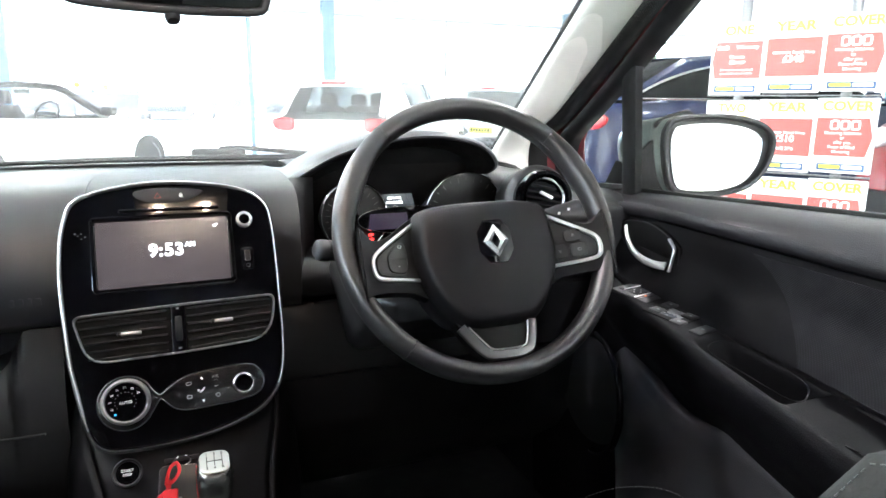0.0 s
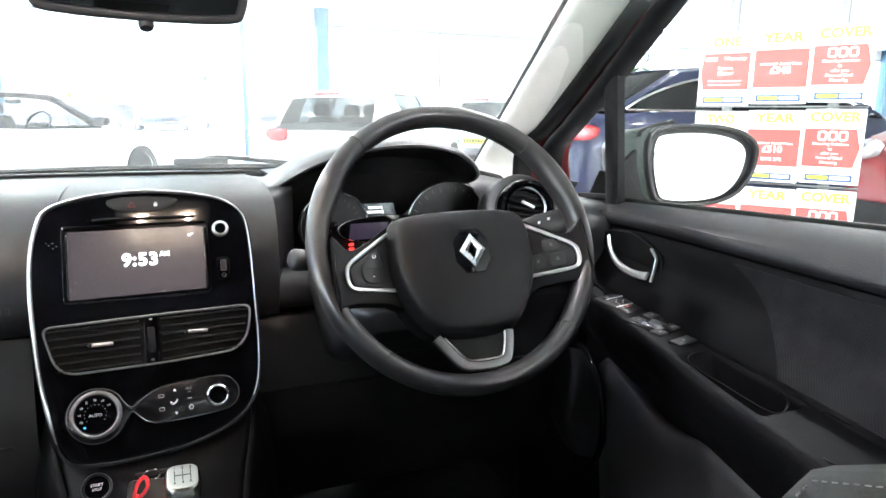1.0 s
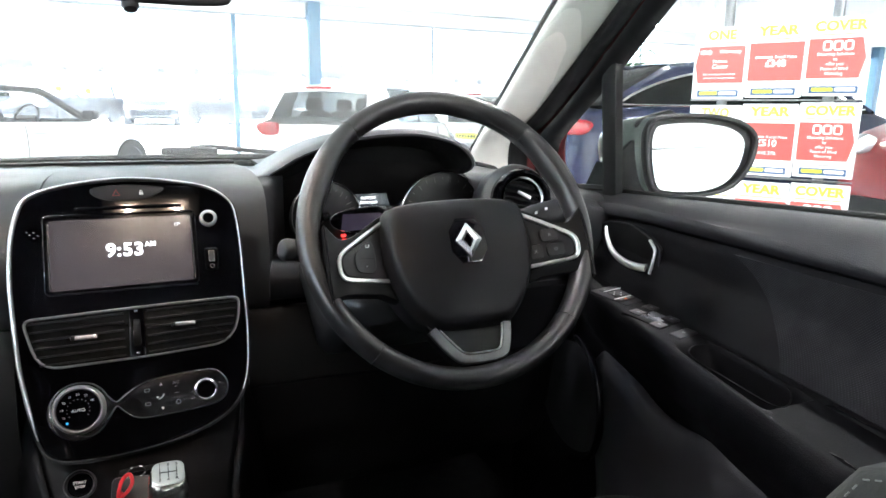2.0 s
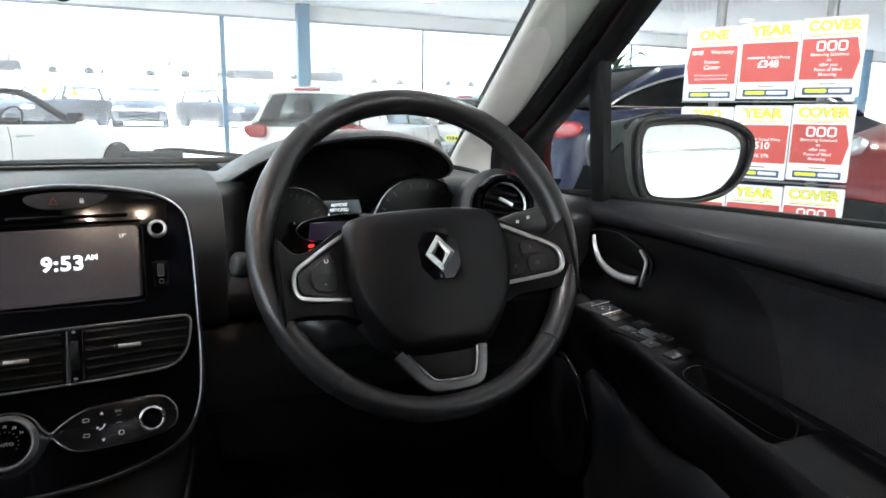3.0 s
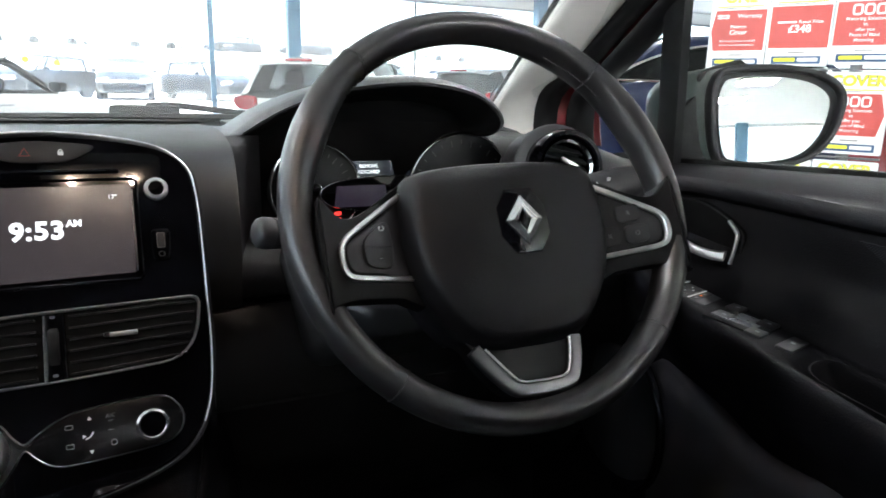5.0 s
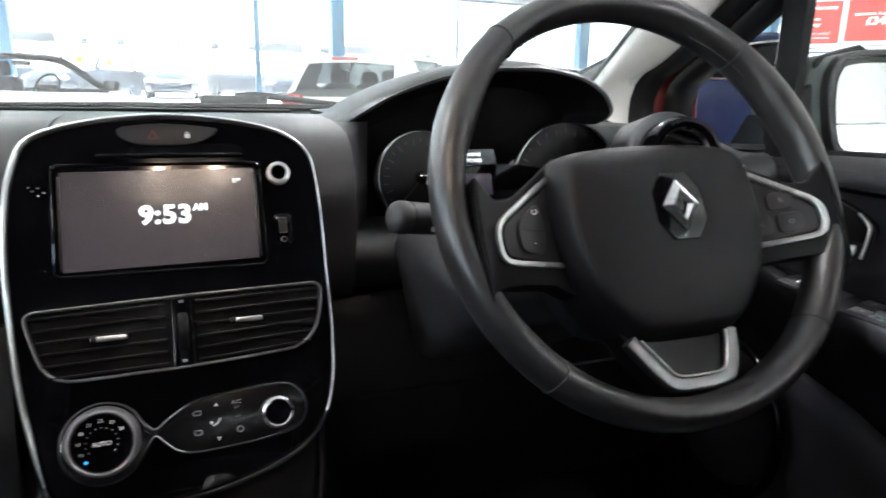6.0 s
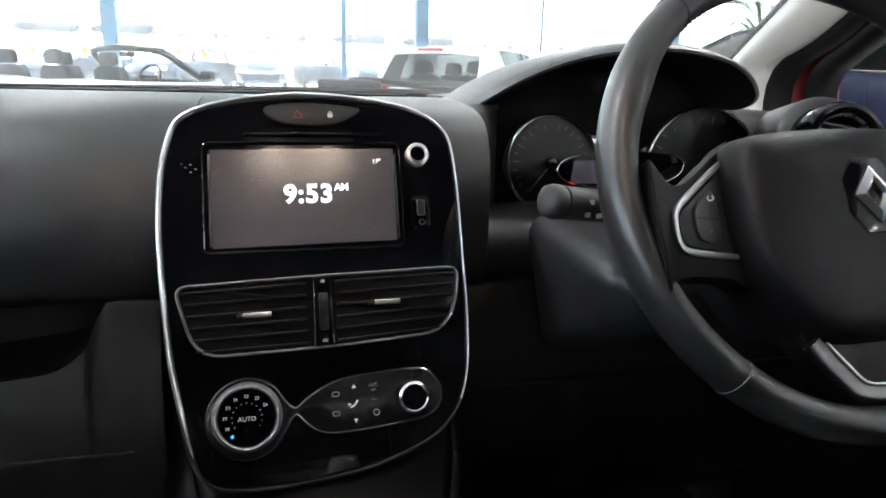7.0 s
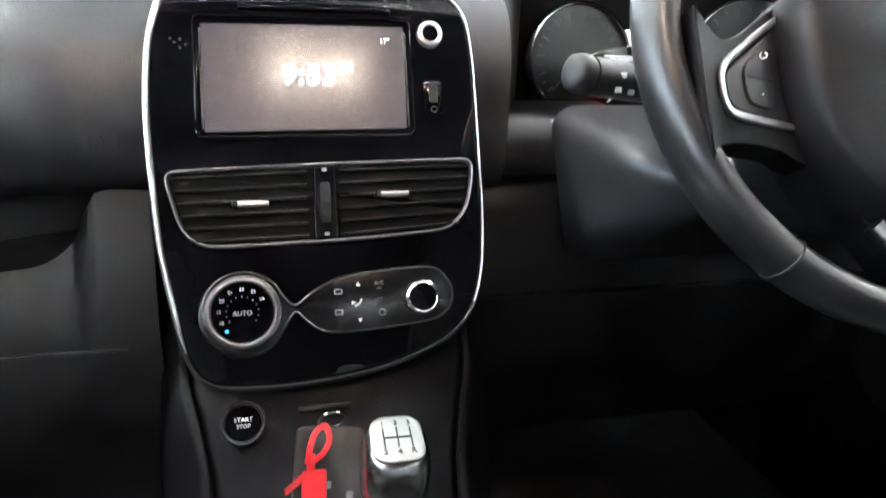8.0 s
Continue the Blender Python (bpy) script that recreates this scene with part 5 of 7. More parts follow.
# ---- reading lamps over the windscreen ----
def reading_lamp():
    r = thing("reading_lamp", "twin reading lamps in the roof lining, lit warm white", "reading lamp", (0.022, 0.46, 1.375))
    part("housing", prism(rrect(0.19, 0.10, 0.02, 4), -0.030, 0.014, Matrix.Translation((0.022, 0.45, 1.366)) @ pose(0, 0, 0, 176, 0, 0), 0.004), PILLAR, r)
    for x in (-0.026, 0.070):
        part("lens", prism(rrect(0.009, 0.0075, 0.002, 3), 0.013, 0.024, Matrix.Translation((x, 0.45, 1.366)) @ pose(0, 0, 0, 176, 0, 0), 0.001), MAPLIGHT, r, "lit warm lens")


reading_lamp()
# ---- windscreen pillar and door frame ----
def spaced(pts, n):
    """n points at even steps along a smooth line through pts."""
    P = rounded(pts, 8, False)
    run = [0.0]
    for a, b in zip(P, P[1:]):
        run.append(run[-1] + (b - a).length)
    out = []
    for d in np.linspace(0, run[-1], n):
        out.append(Vector([float(np.interp(d, run, [p[k] for p in P])) for k in range(3)]))
    return out


GLASS_LINE = spaced([(0.628, 1.346, 0.955), (0.6165, 1.2155, 1.0495), (0.578, 0.9535, 1.2085), (0.527, 0.6665, 1.366)], 30)
TRIM_LINE = spaced([(0.662, 1.174, 0.945), (0.660, 1.178, 0.986), (0.660, 1.178, 1.015), (0.660, 1.158, 1.050), (0.666, 1.105, 1.077), (0.659, 1.005, 1.140), (0.6485, 0.915, 1.194), (0.612, 0.650, 1.352)], 30)
PANE_LINE = spaced([(0.738, 1.136, 0.945), (0.735, 1.142, 0.985), (0.735, 1.144, 1.012), (0.735, 1.136, 1.036), (0.733, 1.112, 1.056), (0.715, 0.960, 1.146), (0.690, 0.835, 1.217), (0.645, 0.620, 1.335)], 30)
INWARD = Vector((-0.75, -0.50, -0.25)).normalized()


def band(k0, k1, bulge, lines, sink=0.0, thick=0.006, n=8, lean=1.0):
    """A strip along the pillar between two shares of the width, swelling towards the cabin."""
    rows = []
    for a, b in zip(*lines):
        rows.append([tuple(a.lerp(b, k0 + (k1 - k0) * f) + INWARD * (bulge * math.sin(math.pi * f ** lean) - sink)) for f in np.linspace(0, 1, n)])
    return shell(rows, thick)


def pillar():
    p = thing("windscreen_pillar", "pale grey fabric-faced pillar trim beside red door frame", "pillar", (0.66, 1.2, 0.95))
    pale, gap = (GLASS_LINE, TRIM_LINE), (TRIM_LINE, PANE_LINE)
    part("trim", band(0.0, 1.0, 0.030, pale, 0.0, 0.004, 14, 0.65), PILLAR, p, "pale grey pillar trim", 70)
    part("glass_edge", band(-0.075, 0.0, 0.0, pale, -0.002, 0.006, 3), RUBBER, p, "black rubber edge of the windscreen")
    part("seal", band(0.0, 0.34, 0.010, gap, 0.0, 0.006), RUBBER, p, "black rubber door seal", 70)
    part("body_flange", band(0.28, 0.70, 0.0, gap, 0.014, 0.004), RED, p, "red painted door opening")
    part("door_frame", band(0.64, 1.0, 0.010, gap, 0.004, 0.010), RUBBER, p, "black inner edge of the door frame", 60)
    part("outer_skin", band(-0.06, 1.0, 0.0, (GLASS_LINE, PANE_LINE), 0.055, 0.004), RED, p)
    far = tuple([Vector((-q.x, q.y, q.z)) for q in line] for line in (GLASS_LINE, PANE_LINE))
    rows = [[tuple(a.lerp(b, f)) for f in np.linspace(0, 1, 5)] for a, b in zip(*far)]
    part("far_trim", shell(rows, 0.02), PILLAR, p)


pillar()


def belt_z(y):
    return 0.944 + 0.05 * (1.08 - max(y, 0.2))


def crease_z(y):
    """The groove under the padded door top falls slightly towards the rear while the sill rises."""
    return min(belt_z(y) - 0.028, 0.9305 - 0.022 * (1.03 - y))


def arm_z(y):
    return 0.832 - 0.10 * (0.862 - max(y, 0.40)) if y < 0.95 else 0.8408


def arm_x(y):
    """Inner edge of the armrest, which tapers out towards the front."""
    return interp([(0.30, 0.560), (0.41, 0.564), (0.485, 0.574), (0.555, 0.582), (0.653, 0.593), (0.743, 0.606), (0.835, 0.619), (0.90, 0.642), (0.98, 0.690), (1.20, 0.700)], y) - 0.008 * bump01(y, 1.0, 0.85)


def wall_x(y, z):
    """The trim leans in towards the armrest."""
    t = max(0.0, min(1.0, (z - arm_z(y)) / 0.075))
    return 0.7085 - 0.0485 * bump01(y, 1.02, 0.88) * (1 - t) ** 2.2


def door():
    d = thing("door_1", "dark grey inner door panel with woven insert and armrest", "door", (0.70, 0.5, 0.4), kind="structure")
    ys = sorted(set(np.linspace(-0.30, 1.14, 40)) | set(np.linspace(0.485, 0.67, 24)))

    def prof(y):
        zb, za, cz = belt_z(y), arm_z(y), crease_z(y)
        f = bump01(y, 0.98, 0.86)  # armrest fades out at the front
        ax = arm_x(y)
        dp = 0.060 * bump01(y, 0.494, 0.510) * bump01(y, 0.652, 0.610)
        wx = lambda z: wall_x(y, z)
        top = [(0.772, zb - 0.03), (0.770, zb), (0.762, zb + 0.004), (0.742, zb + 0.002), (0.722, zb - 0.008), (0.7105, zb - 0.020), (0.7035, cz + 0.020), (0.7010, cz + 0.009), (0.7045, cz + 0.001), (0.7130, cz - 0.004), (0.7110, cz - 0.012)]
        wall = [(wx(za + h), za + h) for h in (0.068, 0.05, 0.03, 0.016, 0.006)]
        ox = wx(za + 0.002) - 0.004
        if f < 0.98 and ox - ax < 0.03:
            ox = max(ox, ax + 0.012)
        px0, px1 = ax + 0.012, min(0.653, ox - 0.004)
        grip = [(ox, za), (px1, za), (px1 - 0.003, za - dp * 0.15), (px1 - 0.008, za - dp), (px0 + 0.012, za - dp), (px0 + 0.005, za - dp * 0.3), (px0 + 0.0012, za - dp * 0.04), (px0 - 0.0025, za)]
        side = [(ax + 0.005, za - 0.001), (ax, za - 0.006), (ax - 0.003, za - 0.018), (ax + 0.002, za - 0.050), (ax + 0.026 * f, za - 0.085), (ax + 0.046 * f, za - 0.115), (0.670, 0.64), (0.668, 0.56), (0.668, 0.40), (0.675, 0.30)]
        return top + wall + grip + side
    rows = []
    for y in ys:
        rows.append([(p.x, y, p.y) for p in rounded(prof(y), 2, False)])
    part("top_skin", shell([r[:17] for r in rows], 0.004, toward=(-1, 0, 1)), DOORTOP, d, "padded grained door top", 60)
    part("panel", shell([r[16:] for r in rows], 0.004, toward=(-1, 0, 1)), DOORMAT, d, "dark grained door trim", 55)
    part("outer_skin", shell([[(0.80 - 0.02 * ((z - 0.6) / 0.4) ** 2, y, z) for z in np.linspace(0.30, 0.95, 8)] for y in np.linspace(-0.32, 1.2, 6)], 0.006), RED, d, "red outer door skin")
    # woven insert, its front edge a curve that sweeps down to the armrest
    rows = []
    for k in np.linspace(0, 1, 13):
        row = []
        for q in np.linspace(0, 1, 26):
            yf = interp([(0.0, 0.548), (0.30, 0.585), (0.60, 0.612), (0.85, 0.640), (1.0, 0.668)], k)
            y = -0.28 + (yf + 0.28) * q
            bot, top = arm_z(y) + 0.003, crease_z(y) - 0.012
            z = bot + (top - bot) * k
            row.append((wall_x(y, z) - 0.0022, y, z))
        rows.append(row)
    part("woven_insert", shell(rows, 0.002, toward=(-1, 0, 0)), FABRIC, d, "woven cloth insert", 60)

    # window switches on the armrest
    def switch(u, y, w, l, name, h, m=BUTTON, turn=14, base=0.0004):
        M = Matrix.Translation((u, y, arm_z(y) + base)) @ pose(0, 0, 0, 5.7, 0, turn)
        return part(name, prism(rrect(w, l, 0.002, 2), -0.004, h, M, 0.0012), m, d), M
    switch(0.6385, 0.807, 0.048, 0.066, "mirror_plate", 0.0002)
    for u, y in ((0.641, 0.829), (0.6385, 0.791)):
        b, M = switch(u, y, 0.040, 0.012, "mirror_switch", 0.0010)
        part("white_line", prism(rrect(0.038, 0.0020, 0.0004, 1, 0, 0.004 if y < 0.8 else -0.004), 0.0008, 0.0016, M), PRINT, b)
        for du in (-0.010, 0.008):
            part("mark", prism(rrect(0.004, 0.0025, 0.0005, 1, du, -0.001 if y < 0.8 else 0.002), 0.0010, 0.0013, M), PRINT_DIM, b)
    b, M = switch(0.640, 0.810, 0.026, 0.020, "mirror_pad", 0.0012)
    for du, dv in ((0, 0.006), (0, -0.006), (0.008, 0), (-0.008, 0)):
        part("mark", prism(circle(0.0012, 6, du, dv), 0.0010, 0.0018, M), PRINT, b)
    part("lit_mark", prism(circle(0.0014, 10), 0, 0.0012, Matrix.Translation((0.639, 0.790, arm_z(0.790) + 0.0010))), LIT_ORANGE, d, "small lit orange lamp")
    # near-black plate puts the shade round the switches into colour
    switch(0.6355, 0.727, 0.056, 0.064, "switch_plate", 0.0004, SHADEBLACK)
    switch(0.6360, 0.7235, 0.032, 0.030, "plate_middle", 0.0010, mat("switch_grey", (0.075, 0.082, 0.092), 0.28, vary=0.1, vscale=60))
    for u, y in ((0.621, 0.742), (0.651, 0.751), (0.620, 0.699), (0.649, 0.709)):
        b, M = switch(u, y, 0.020, 0.018, "window_switch", 0.0024)
        part("mark", prism(rrect(0.0036, 0.0042, 0.0008, 1, 0, -0.001), 0.0020, 0.0028, M), PRINT_DIM, b)
    b, M = switch(0.6335, 0.668, 0.040, 0.017, "lockout_switch", 0.0020)
    part("mark", prism(rrect(0.0038, 0.0042, 0.0008, 1), 0.0018, 0.0025, M), PRINT_DIM, b)
    lip = rounded([(0.595, 0.612), (0.5935, 0.55), (0.594, 0.505), (0.602, 0.493), (0.618, 0.497), (0.640, 0.515), (0.651, 0.545), (0.654, 0.580), (0.651, 0.618), (0.642, 0.634), (0.615, 0.634)], 4)
    part("grip_lip", sweep([(q.x, q.y, arm_z(q.y) + 0.0004) for q in lip], rrect(0.0018, 0.0012, 0.0005, 2)), SHADEBLACK, d, "rounded lip of the pull recess")
    # speaker rim at the front foot of the door
    pts = [(0.640 - 0.012 * math.sin(a) ** 2, 0.915 - 0.100 * math.sin(a), 0.625 + 0.105 * math.cos(a)) for a in np.linspace(0.1, 3.0, 22)]
    part("speaker_rim", sweep(pts, rrect(0.010, 0.010, 0.004, 3), closed=False, up=(1, 0, 0)), GLOSS, d, "gloss black arc round the speaker")
    part("speaker_grille", lathe([(0, 0.012), (0.092, 0.004), (0.092, 0), (0, 0)], Matrix.Translation((0.648, 0.915, 0.625)) @ pose(0, 0, 0, 0, -90, 0), 36), DARK, d)
    # door pocket with its waved upper edge
    edge = rounded([(0.672, 0.90, 0.690), (0.660, 0.865, 0.716), (0.642, 0.825, 0.724), (0.622, 0.745, 0.715), (0.612, 0.688, 0.702), (0.610, 0.643, 0.699), (0.610, 0.607, 0.706), (0.610, 0.578, 0.714), (0.610, 0.53, 0.710), (0.610, 0.46, 0.690), (0.612, 0.30, 0.66), (0.62, 0.05, 0.64), (0.63, -0.25, 0.63)], 4, False)
    rows = [[(p.x + 0.018, p.y, p.z - 0.002), (p.x + 0.006, p.y, p.z + 0.001), (p.x, p.y, p.z - 0.004), (p.x - 0.002, p.y, p.z - 0.03), (p.x + 0.002, p.y, p.z - 0.12), (p.x + 0.012, p.y, 0.40), (p.x + 0.03, p.y, 0.32)] for p in edge]
    part("map_pocket", shell(rows, 0.004), DOOR_LOW, d, "moulded door pocket", 60)
    # handle: a flat plate blackened for the bowl's shade, and satin lever
    o = filleted([(0.948, 0.902, 0.010), (0.926, 0.915, 0.012), (0.866, 0.9195, 0.02), (0.820, 0.905, 0.016), (0.796, 0.891, 0.008), (0.798, 0.855, 0.007), (0.859, 0.849, 0.02), (0.922, 0.871, 0.02)])
    H = Matrix(((0, 0, -1, 0.704), (1, 0, 0, 0), (0, 1, 0, 0), (0, 0, 0, 1)))
    bowl = part("handle_bowl", prism(o, -0.012, 0.003, H, 0.001), SHADEBLACK, d, "handle recess as a plate, black for its shade")
    part("bowl_rim", sweep(o, rrect(0.0022, 0.003, 0.001, 2), H @ pose(0, 0, 0.003)), BUTTON, bowl)
    lever = rounded([(0.690, 0.912, 0.909), (0.685, 0.902, 0.895), (0.681, 0.886, 0.8795), (0.679, 0.866, 0.8695), (0.678, 0.842, 0.8645), (0.679, 0.818, 0.8635), (0.681, 0.802, 0.8655)], 4, False)
    part("lever", sweep(lever, [(0.0018 * math.cos(a), 0.0056 * math.sin(a)) for a in np.linspace(0, 2 * math.pi, 13)[:-1]], closed=False, up=(0.55, 0.0, 0.83), scale=lambda f: 0.45 + 0.75 * f ** 0.8), SATIN, d, "satin metal pull lever")
    tip = rounded([(0.682, 0.7945, 0.858), (0.684, 0.7930, 0.870), (0.687, 0.7930, 0.884), (0.690, 0.7960, 0.893), (0.694, 0.812, 0.9035)], 4, False)
    part("lever_edge", sweep(tip, [(0.0020 * math.cos(a), 0.0030 * math.sin(a)) for a in np.linspace(0, 2 * math.pi, 11)[:-1]], closed=False, up=(0.9, 0.3, 0.2)), SATIN, d, "bright upright edge of the lever")
    # weather strip along the glass
    part("weather_strip", sweep([(0.765, y, belt_z(y) + 0.004) for y in np.linspace(-0.3, 1.13, 20)], rrect(0.010, 0.012, 0.003, 2), closed=False), RUBBER, d)
    part("mirror_sail", solid([[(0.752, 1.005, 0.955), (0.772, 1.005, 0.955), (0.772, 1.14, 0.945), (0.752, 1.14, 0.945)], [(0.754, 1.003, 0.962), (0.770, 1.003, 0.962), (0.770, 1.09, 0.956), (0.754, 1.09, 0.956)]]), DARK, d)
    # upright between the small front pane and the drop glass
    a, b = Vector((0.748, 0.975, 0.950)), Vector((0.693, 0.928, 1.185))
    part("window_post", sweep([tuple(a.lerp(b, k)) for k in np.linspace(0, 1, 5)], [(-0.017, -0.006), (-0.017, 0.008), (-0.010, 0.011), (0.010, 0.011), (0.017, 0.008), (0.017, -0.006)], closed=False, up=(-1, 0, -0.2)), RUBBER, d, "black window post")
    return d


door()
# side glass, leaning in towards the roof
def pane(pts, name, label):
    c = sum((Vector(p) for p in pts), Vector()) / len(pts)
    bm = bmesh.new()
    f = bm.faces.new([bm.verts.new(p) for p in pts])
    bmesh.ops.solidify(bm, geom=[f], thickness=0.004)
    ob = structure(name, bm, GLASS, label, "car window")
    ob.visible_shadow = False
    return ob


pane([(0.764, -0.30, 0.95), (0.764, 0.965, 0.945), (0.704, 0.93, 1.19), (0.655, 0.66, 1.335), (0.64, 0.4, 1.36), (0.635, -0.30, 1.37)], "window_2", "clear side window of the driver's door")
pane([(0.764, 0.985, 0.95), (0.764, 1.16, 0.945), (0.755, 1.16, 1.05), (0.702, 0.945, 1.19)], "window_3", "small fixed pane before the door glass")


def door_mirror():
    m = thing("door_mirror", "grey door mirror with black rim outside the driver's window", "door mirror", (0.80, 0.98, 0.97))
    X, Z = Vector((0.944, -0.330, 0)).normalized(), Vector((0, 0, 1))
    Z = (Z - X.cross(Z) * 0.088).normalized()
    N = X.cross(Z)
    M = Matrix.Translation((0.790, 0.947, 0)) @ Matrix.Translation(Vector((0, 0, 1.02)) - Z * 1.02) @ Matrix((X, Z, N)).transposed().to_4x4()
    o = rounded([(-0.002, 1.040), (0.003, 1.066), (0.022, 1.080), (0.097, 1.084), (0.155, 1.075), (0.184, 1.055), (0.186, 1.028), (0.174, 0.995), (0.147, 0.967), (0.100, 0.953), (0.035, 0.953), (0.012, 0.965), (0.002, 1.0)], 4)
    face = [(0.0115 + (p.x - 0.006) * 0.905, 1.017 + (p.y - 1.020) * 0.955) for p in inset(o, 0.006)]
    part("glass", prism(face, -0.006, -0.0025, M @ pose(0.09, 1.02, -0.003, -0.55) @ pose(-0.09, -1.02, 0.003)), MIRROR, m, "clear mirror glass")
    part("lip", prism(o, -0.016, -0.0055, M, 0.001), DARK, m, "black lip round the glass")
    part("rim", sweep(o, rrect(0.0085, 0.020, 0.0035, 3), M @ pose(0, 0, -0.004)), DARK, m, "black plastic rim")
    part("inner_shell", prism(rounded([(-0.017, 1.052), (-0.016, 1.072), (0.004, 1.084), (0.060, 1.087), (0.060, 0.950), (0.0, 0.949), (-0.045, 0.952), (-0.062, 0.975), (-0.052, 1.005), (-0.032, 1.032)], 3), -0.040, -0.013, M, 0.006), RUBBER, m, "black inner shell")
    rows = []
    c = Vector((0.088, 1.018))
    for k, h, wide in ((1.04, -0.012, 0.010), (1.06, -0.03, 0.030), (1.04, -0.06, 0.046), (0.96, -0.095, 0.056), (0.80, -0.125, 0.058), (0.5, -0.146, 0.040), (0.15, -0.155, 0.010)):
        rows.append([tuple(M @ Vector((c.x + (p.x - c.x) * k - wide * max(0.0, (c.x - p.x) / 0.09) ** 1.5, c.y + (p.y - c.y) * k, h))) for p in o])
    part("housing", solid(rows), GREYPAINT, m, "grey painted housing", 60)
    part("base", solid([[(0.772, 0.965, 0.952), (0.80, 0.99, 0.955), (0.80, 1.06, 0.955), (0.772, 1.09, 0.952)], [(0.772, 0.97, 1.0), (0.812, 0.985, 0.99), (0.812, 1.04, 0.99), (0.772, 1.06, 1.0)]]), DARK, m)


door_mirror()


# ---- driver's seat ----
def seat():
    s = thing("car_seat", "dark cloth front seat with pale stitched edges", "car seat", (0.36, 0.3, 0.27), group="front seats")
    rows = []
    for y, z, w, h in ((0.16, 0.50, 0.24, 0.09), (0.30, 0.52, 0.25, 0.10), (0.48, 0.545, 0.25, 0.105), (0.62, 0.570, 0.245, 0.10), (0.675, 0.575, 0.235, 0.085), (0.705, 0.560, 0.215, 0.05)):
        rows.append([(0.36 + p[0], y, z - 0.05 + p[1] + 0.035 * max(0, abs(p[0]) / w - 0.6) * (1 if p[1] > 0 else 0)) for p in rrect(2 * w, h, 0.035, 5)])
    part("cushion", solid(rows), SEATMAT, s, "", 60)
    part("base", box(0.14, 0.58, 0.12, 0.62, 0.27, 0.46, bevel=0.02), DARK, s)
    rows = []
    pars = [np.array(r) for r in ((0.50, 0.205, 0.20, 0.10), (0.62, 0.185, 0.225, 0.13), (0.78, 0.160, 0.235, 0.14), (0.906, 0.132, 0.218, 0.13), (0.990, 0.107, 0.203, 0.125), (1.050, 0.060, 0.158, 0.10), (1.078, 0.020, 0.12, 0.06))]
    for _ in range(2):  # ease the outline
        pars = [pars[0]] + [v for p, q in zip(pars, pars[1:]) for v in (0.75 * p + 0.25 * q, 0.25 * p + 0.75 * q)] + [pars[-1]]
    for z, y, w, t in pars:
        ring = []
        for p in rrect(2 * w, t, t * 0.46, 6):
            side = max(0.0, abs(p[0]) / w - 0.55) / 0.45
            ring.append((0.388 + p[0], y + 0.029 - t / 2 + p[1] + 0.07 * side * side * (1 if z < 1.0 else 0.5), z - 0.003))
        rows.append(ring)
    part("backrest", solid(rows), SEATMAT, s, "backrest with side bolster", 70)
    crest = max(range(len(rows[8])), key=lambda k: rows[8][k][1] - rows[8][k][0])
    line = [Vector(r[(crest + 1) % len(r)]) + Vector((0.0, 0.0003, 0.0003)) for r in rows if 0.86 < r[0][2] < 1.06]
    pts = [Vector(p) for p in rounded([(0.47, 0.690, 0.592), (0.53, 0.683, 0.600), (0.585, 0.655, 0.600), (0.605, 0.60, 0.595)], 12, False)]
    for ln, size in ((line, 0.0016), (pts, 0.0030)):
        gap = 0.0
        for p, q in zip(ln, ln[1:]):
            run = (q - p).length
            while gap + size < run:
                part("stitch", sweep([tuple(p.lerp(q, gap / run)), tuple(p.lerp(q, (gap + size) / run))], rrect(size * 0.28, size * 0.28, 0.0001, 1), closed=False), STITCH, s)
                gap += size * 1.8
            gap = max(0.0, gap - run)
    for du in (-0.06, 0.06):
        part("headrest_post", sweep([(0.385 + du, -0.02, 1.05), (0.385 + du, -0.04, 1.13)], rrect(0.012, 0.012, 0.005, 3), closed=False, up=(1, 0, 0)), DARK, s)
    rows = [[(0.385 + p[0], -0.05 + p[1], z) for p in rrect(0.26 * k, 0.09, 0.04, 5)] for z, k in ((1.10, 0.85), (1.13, 1.0), (1.22, 1.0), (1.265, 0.8))]
    part("headrest", solid(rows), SEATMAT, s, "", 60)

    return s


copy_thing(seat(), Matrix.Translation((-0.40, 0.26, 0.27)))
# ---- showroom ----
structure("floor", box(-9.2, 30, -16, 15.2, -0.2, 0.0), FLOOR, "pale polished tile showroom floor", "floor")
ground = box(-300, 300, -300, 300, -0.5, -0.21)
structure("ground", ground, CONCRETE, "pale concrete forecourt reaching to the horizon", "ground")
structure("pavement", box(-90, 90, 15.2, 18.0, -0.21, -0.02), CONCRETE, "pale concrete forecourt outside the glass front", "forecourt")
structure("ceiling", box(-9.2, 30, -16, 15.2, 3.32, 3.5), CEIL, "pale suspended tile ceiling", "ceiling")
structure("wall_west_header", box(-9.2, -9.0, -16, 15.2, 2.95, 3.32), WALL, "white header above the side glazing", "wall")
structure("wall_north_header", box(-9.2, 30, 14.95, 15.15, 3.02, 3.32), WALL, "white header above the glass front", "wall")
structure("wall_south_header", box(-9.2, 30, -16.1, -15.9, 3.26, 3.32), WALL, "white header above the rear glazing", "wall")
structure("wall_south", box(6, 30, -16.1, -15.9, 0, 3.26), WALL, "plain painted rear wall", "wall")
structure("wall_east_header", box(30, 30.2, -16, 15.2, 2.9, 3.32), WALL, "white header above the side glazing", "wall")
structure("trim_beam", box(-9.2, 30, 14.93, 15.0, 2.97, 3.02), mat("grey_frame", (0.30, 0.32, 0.34), 0.5, vary=0.1, vscale=4), "grey window head rail along the glass front", "rail")
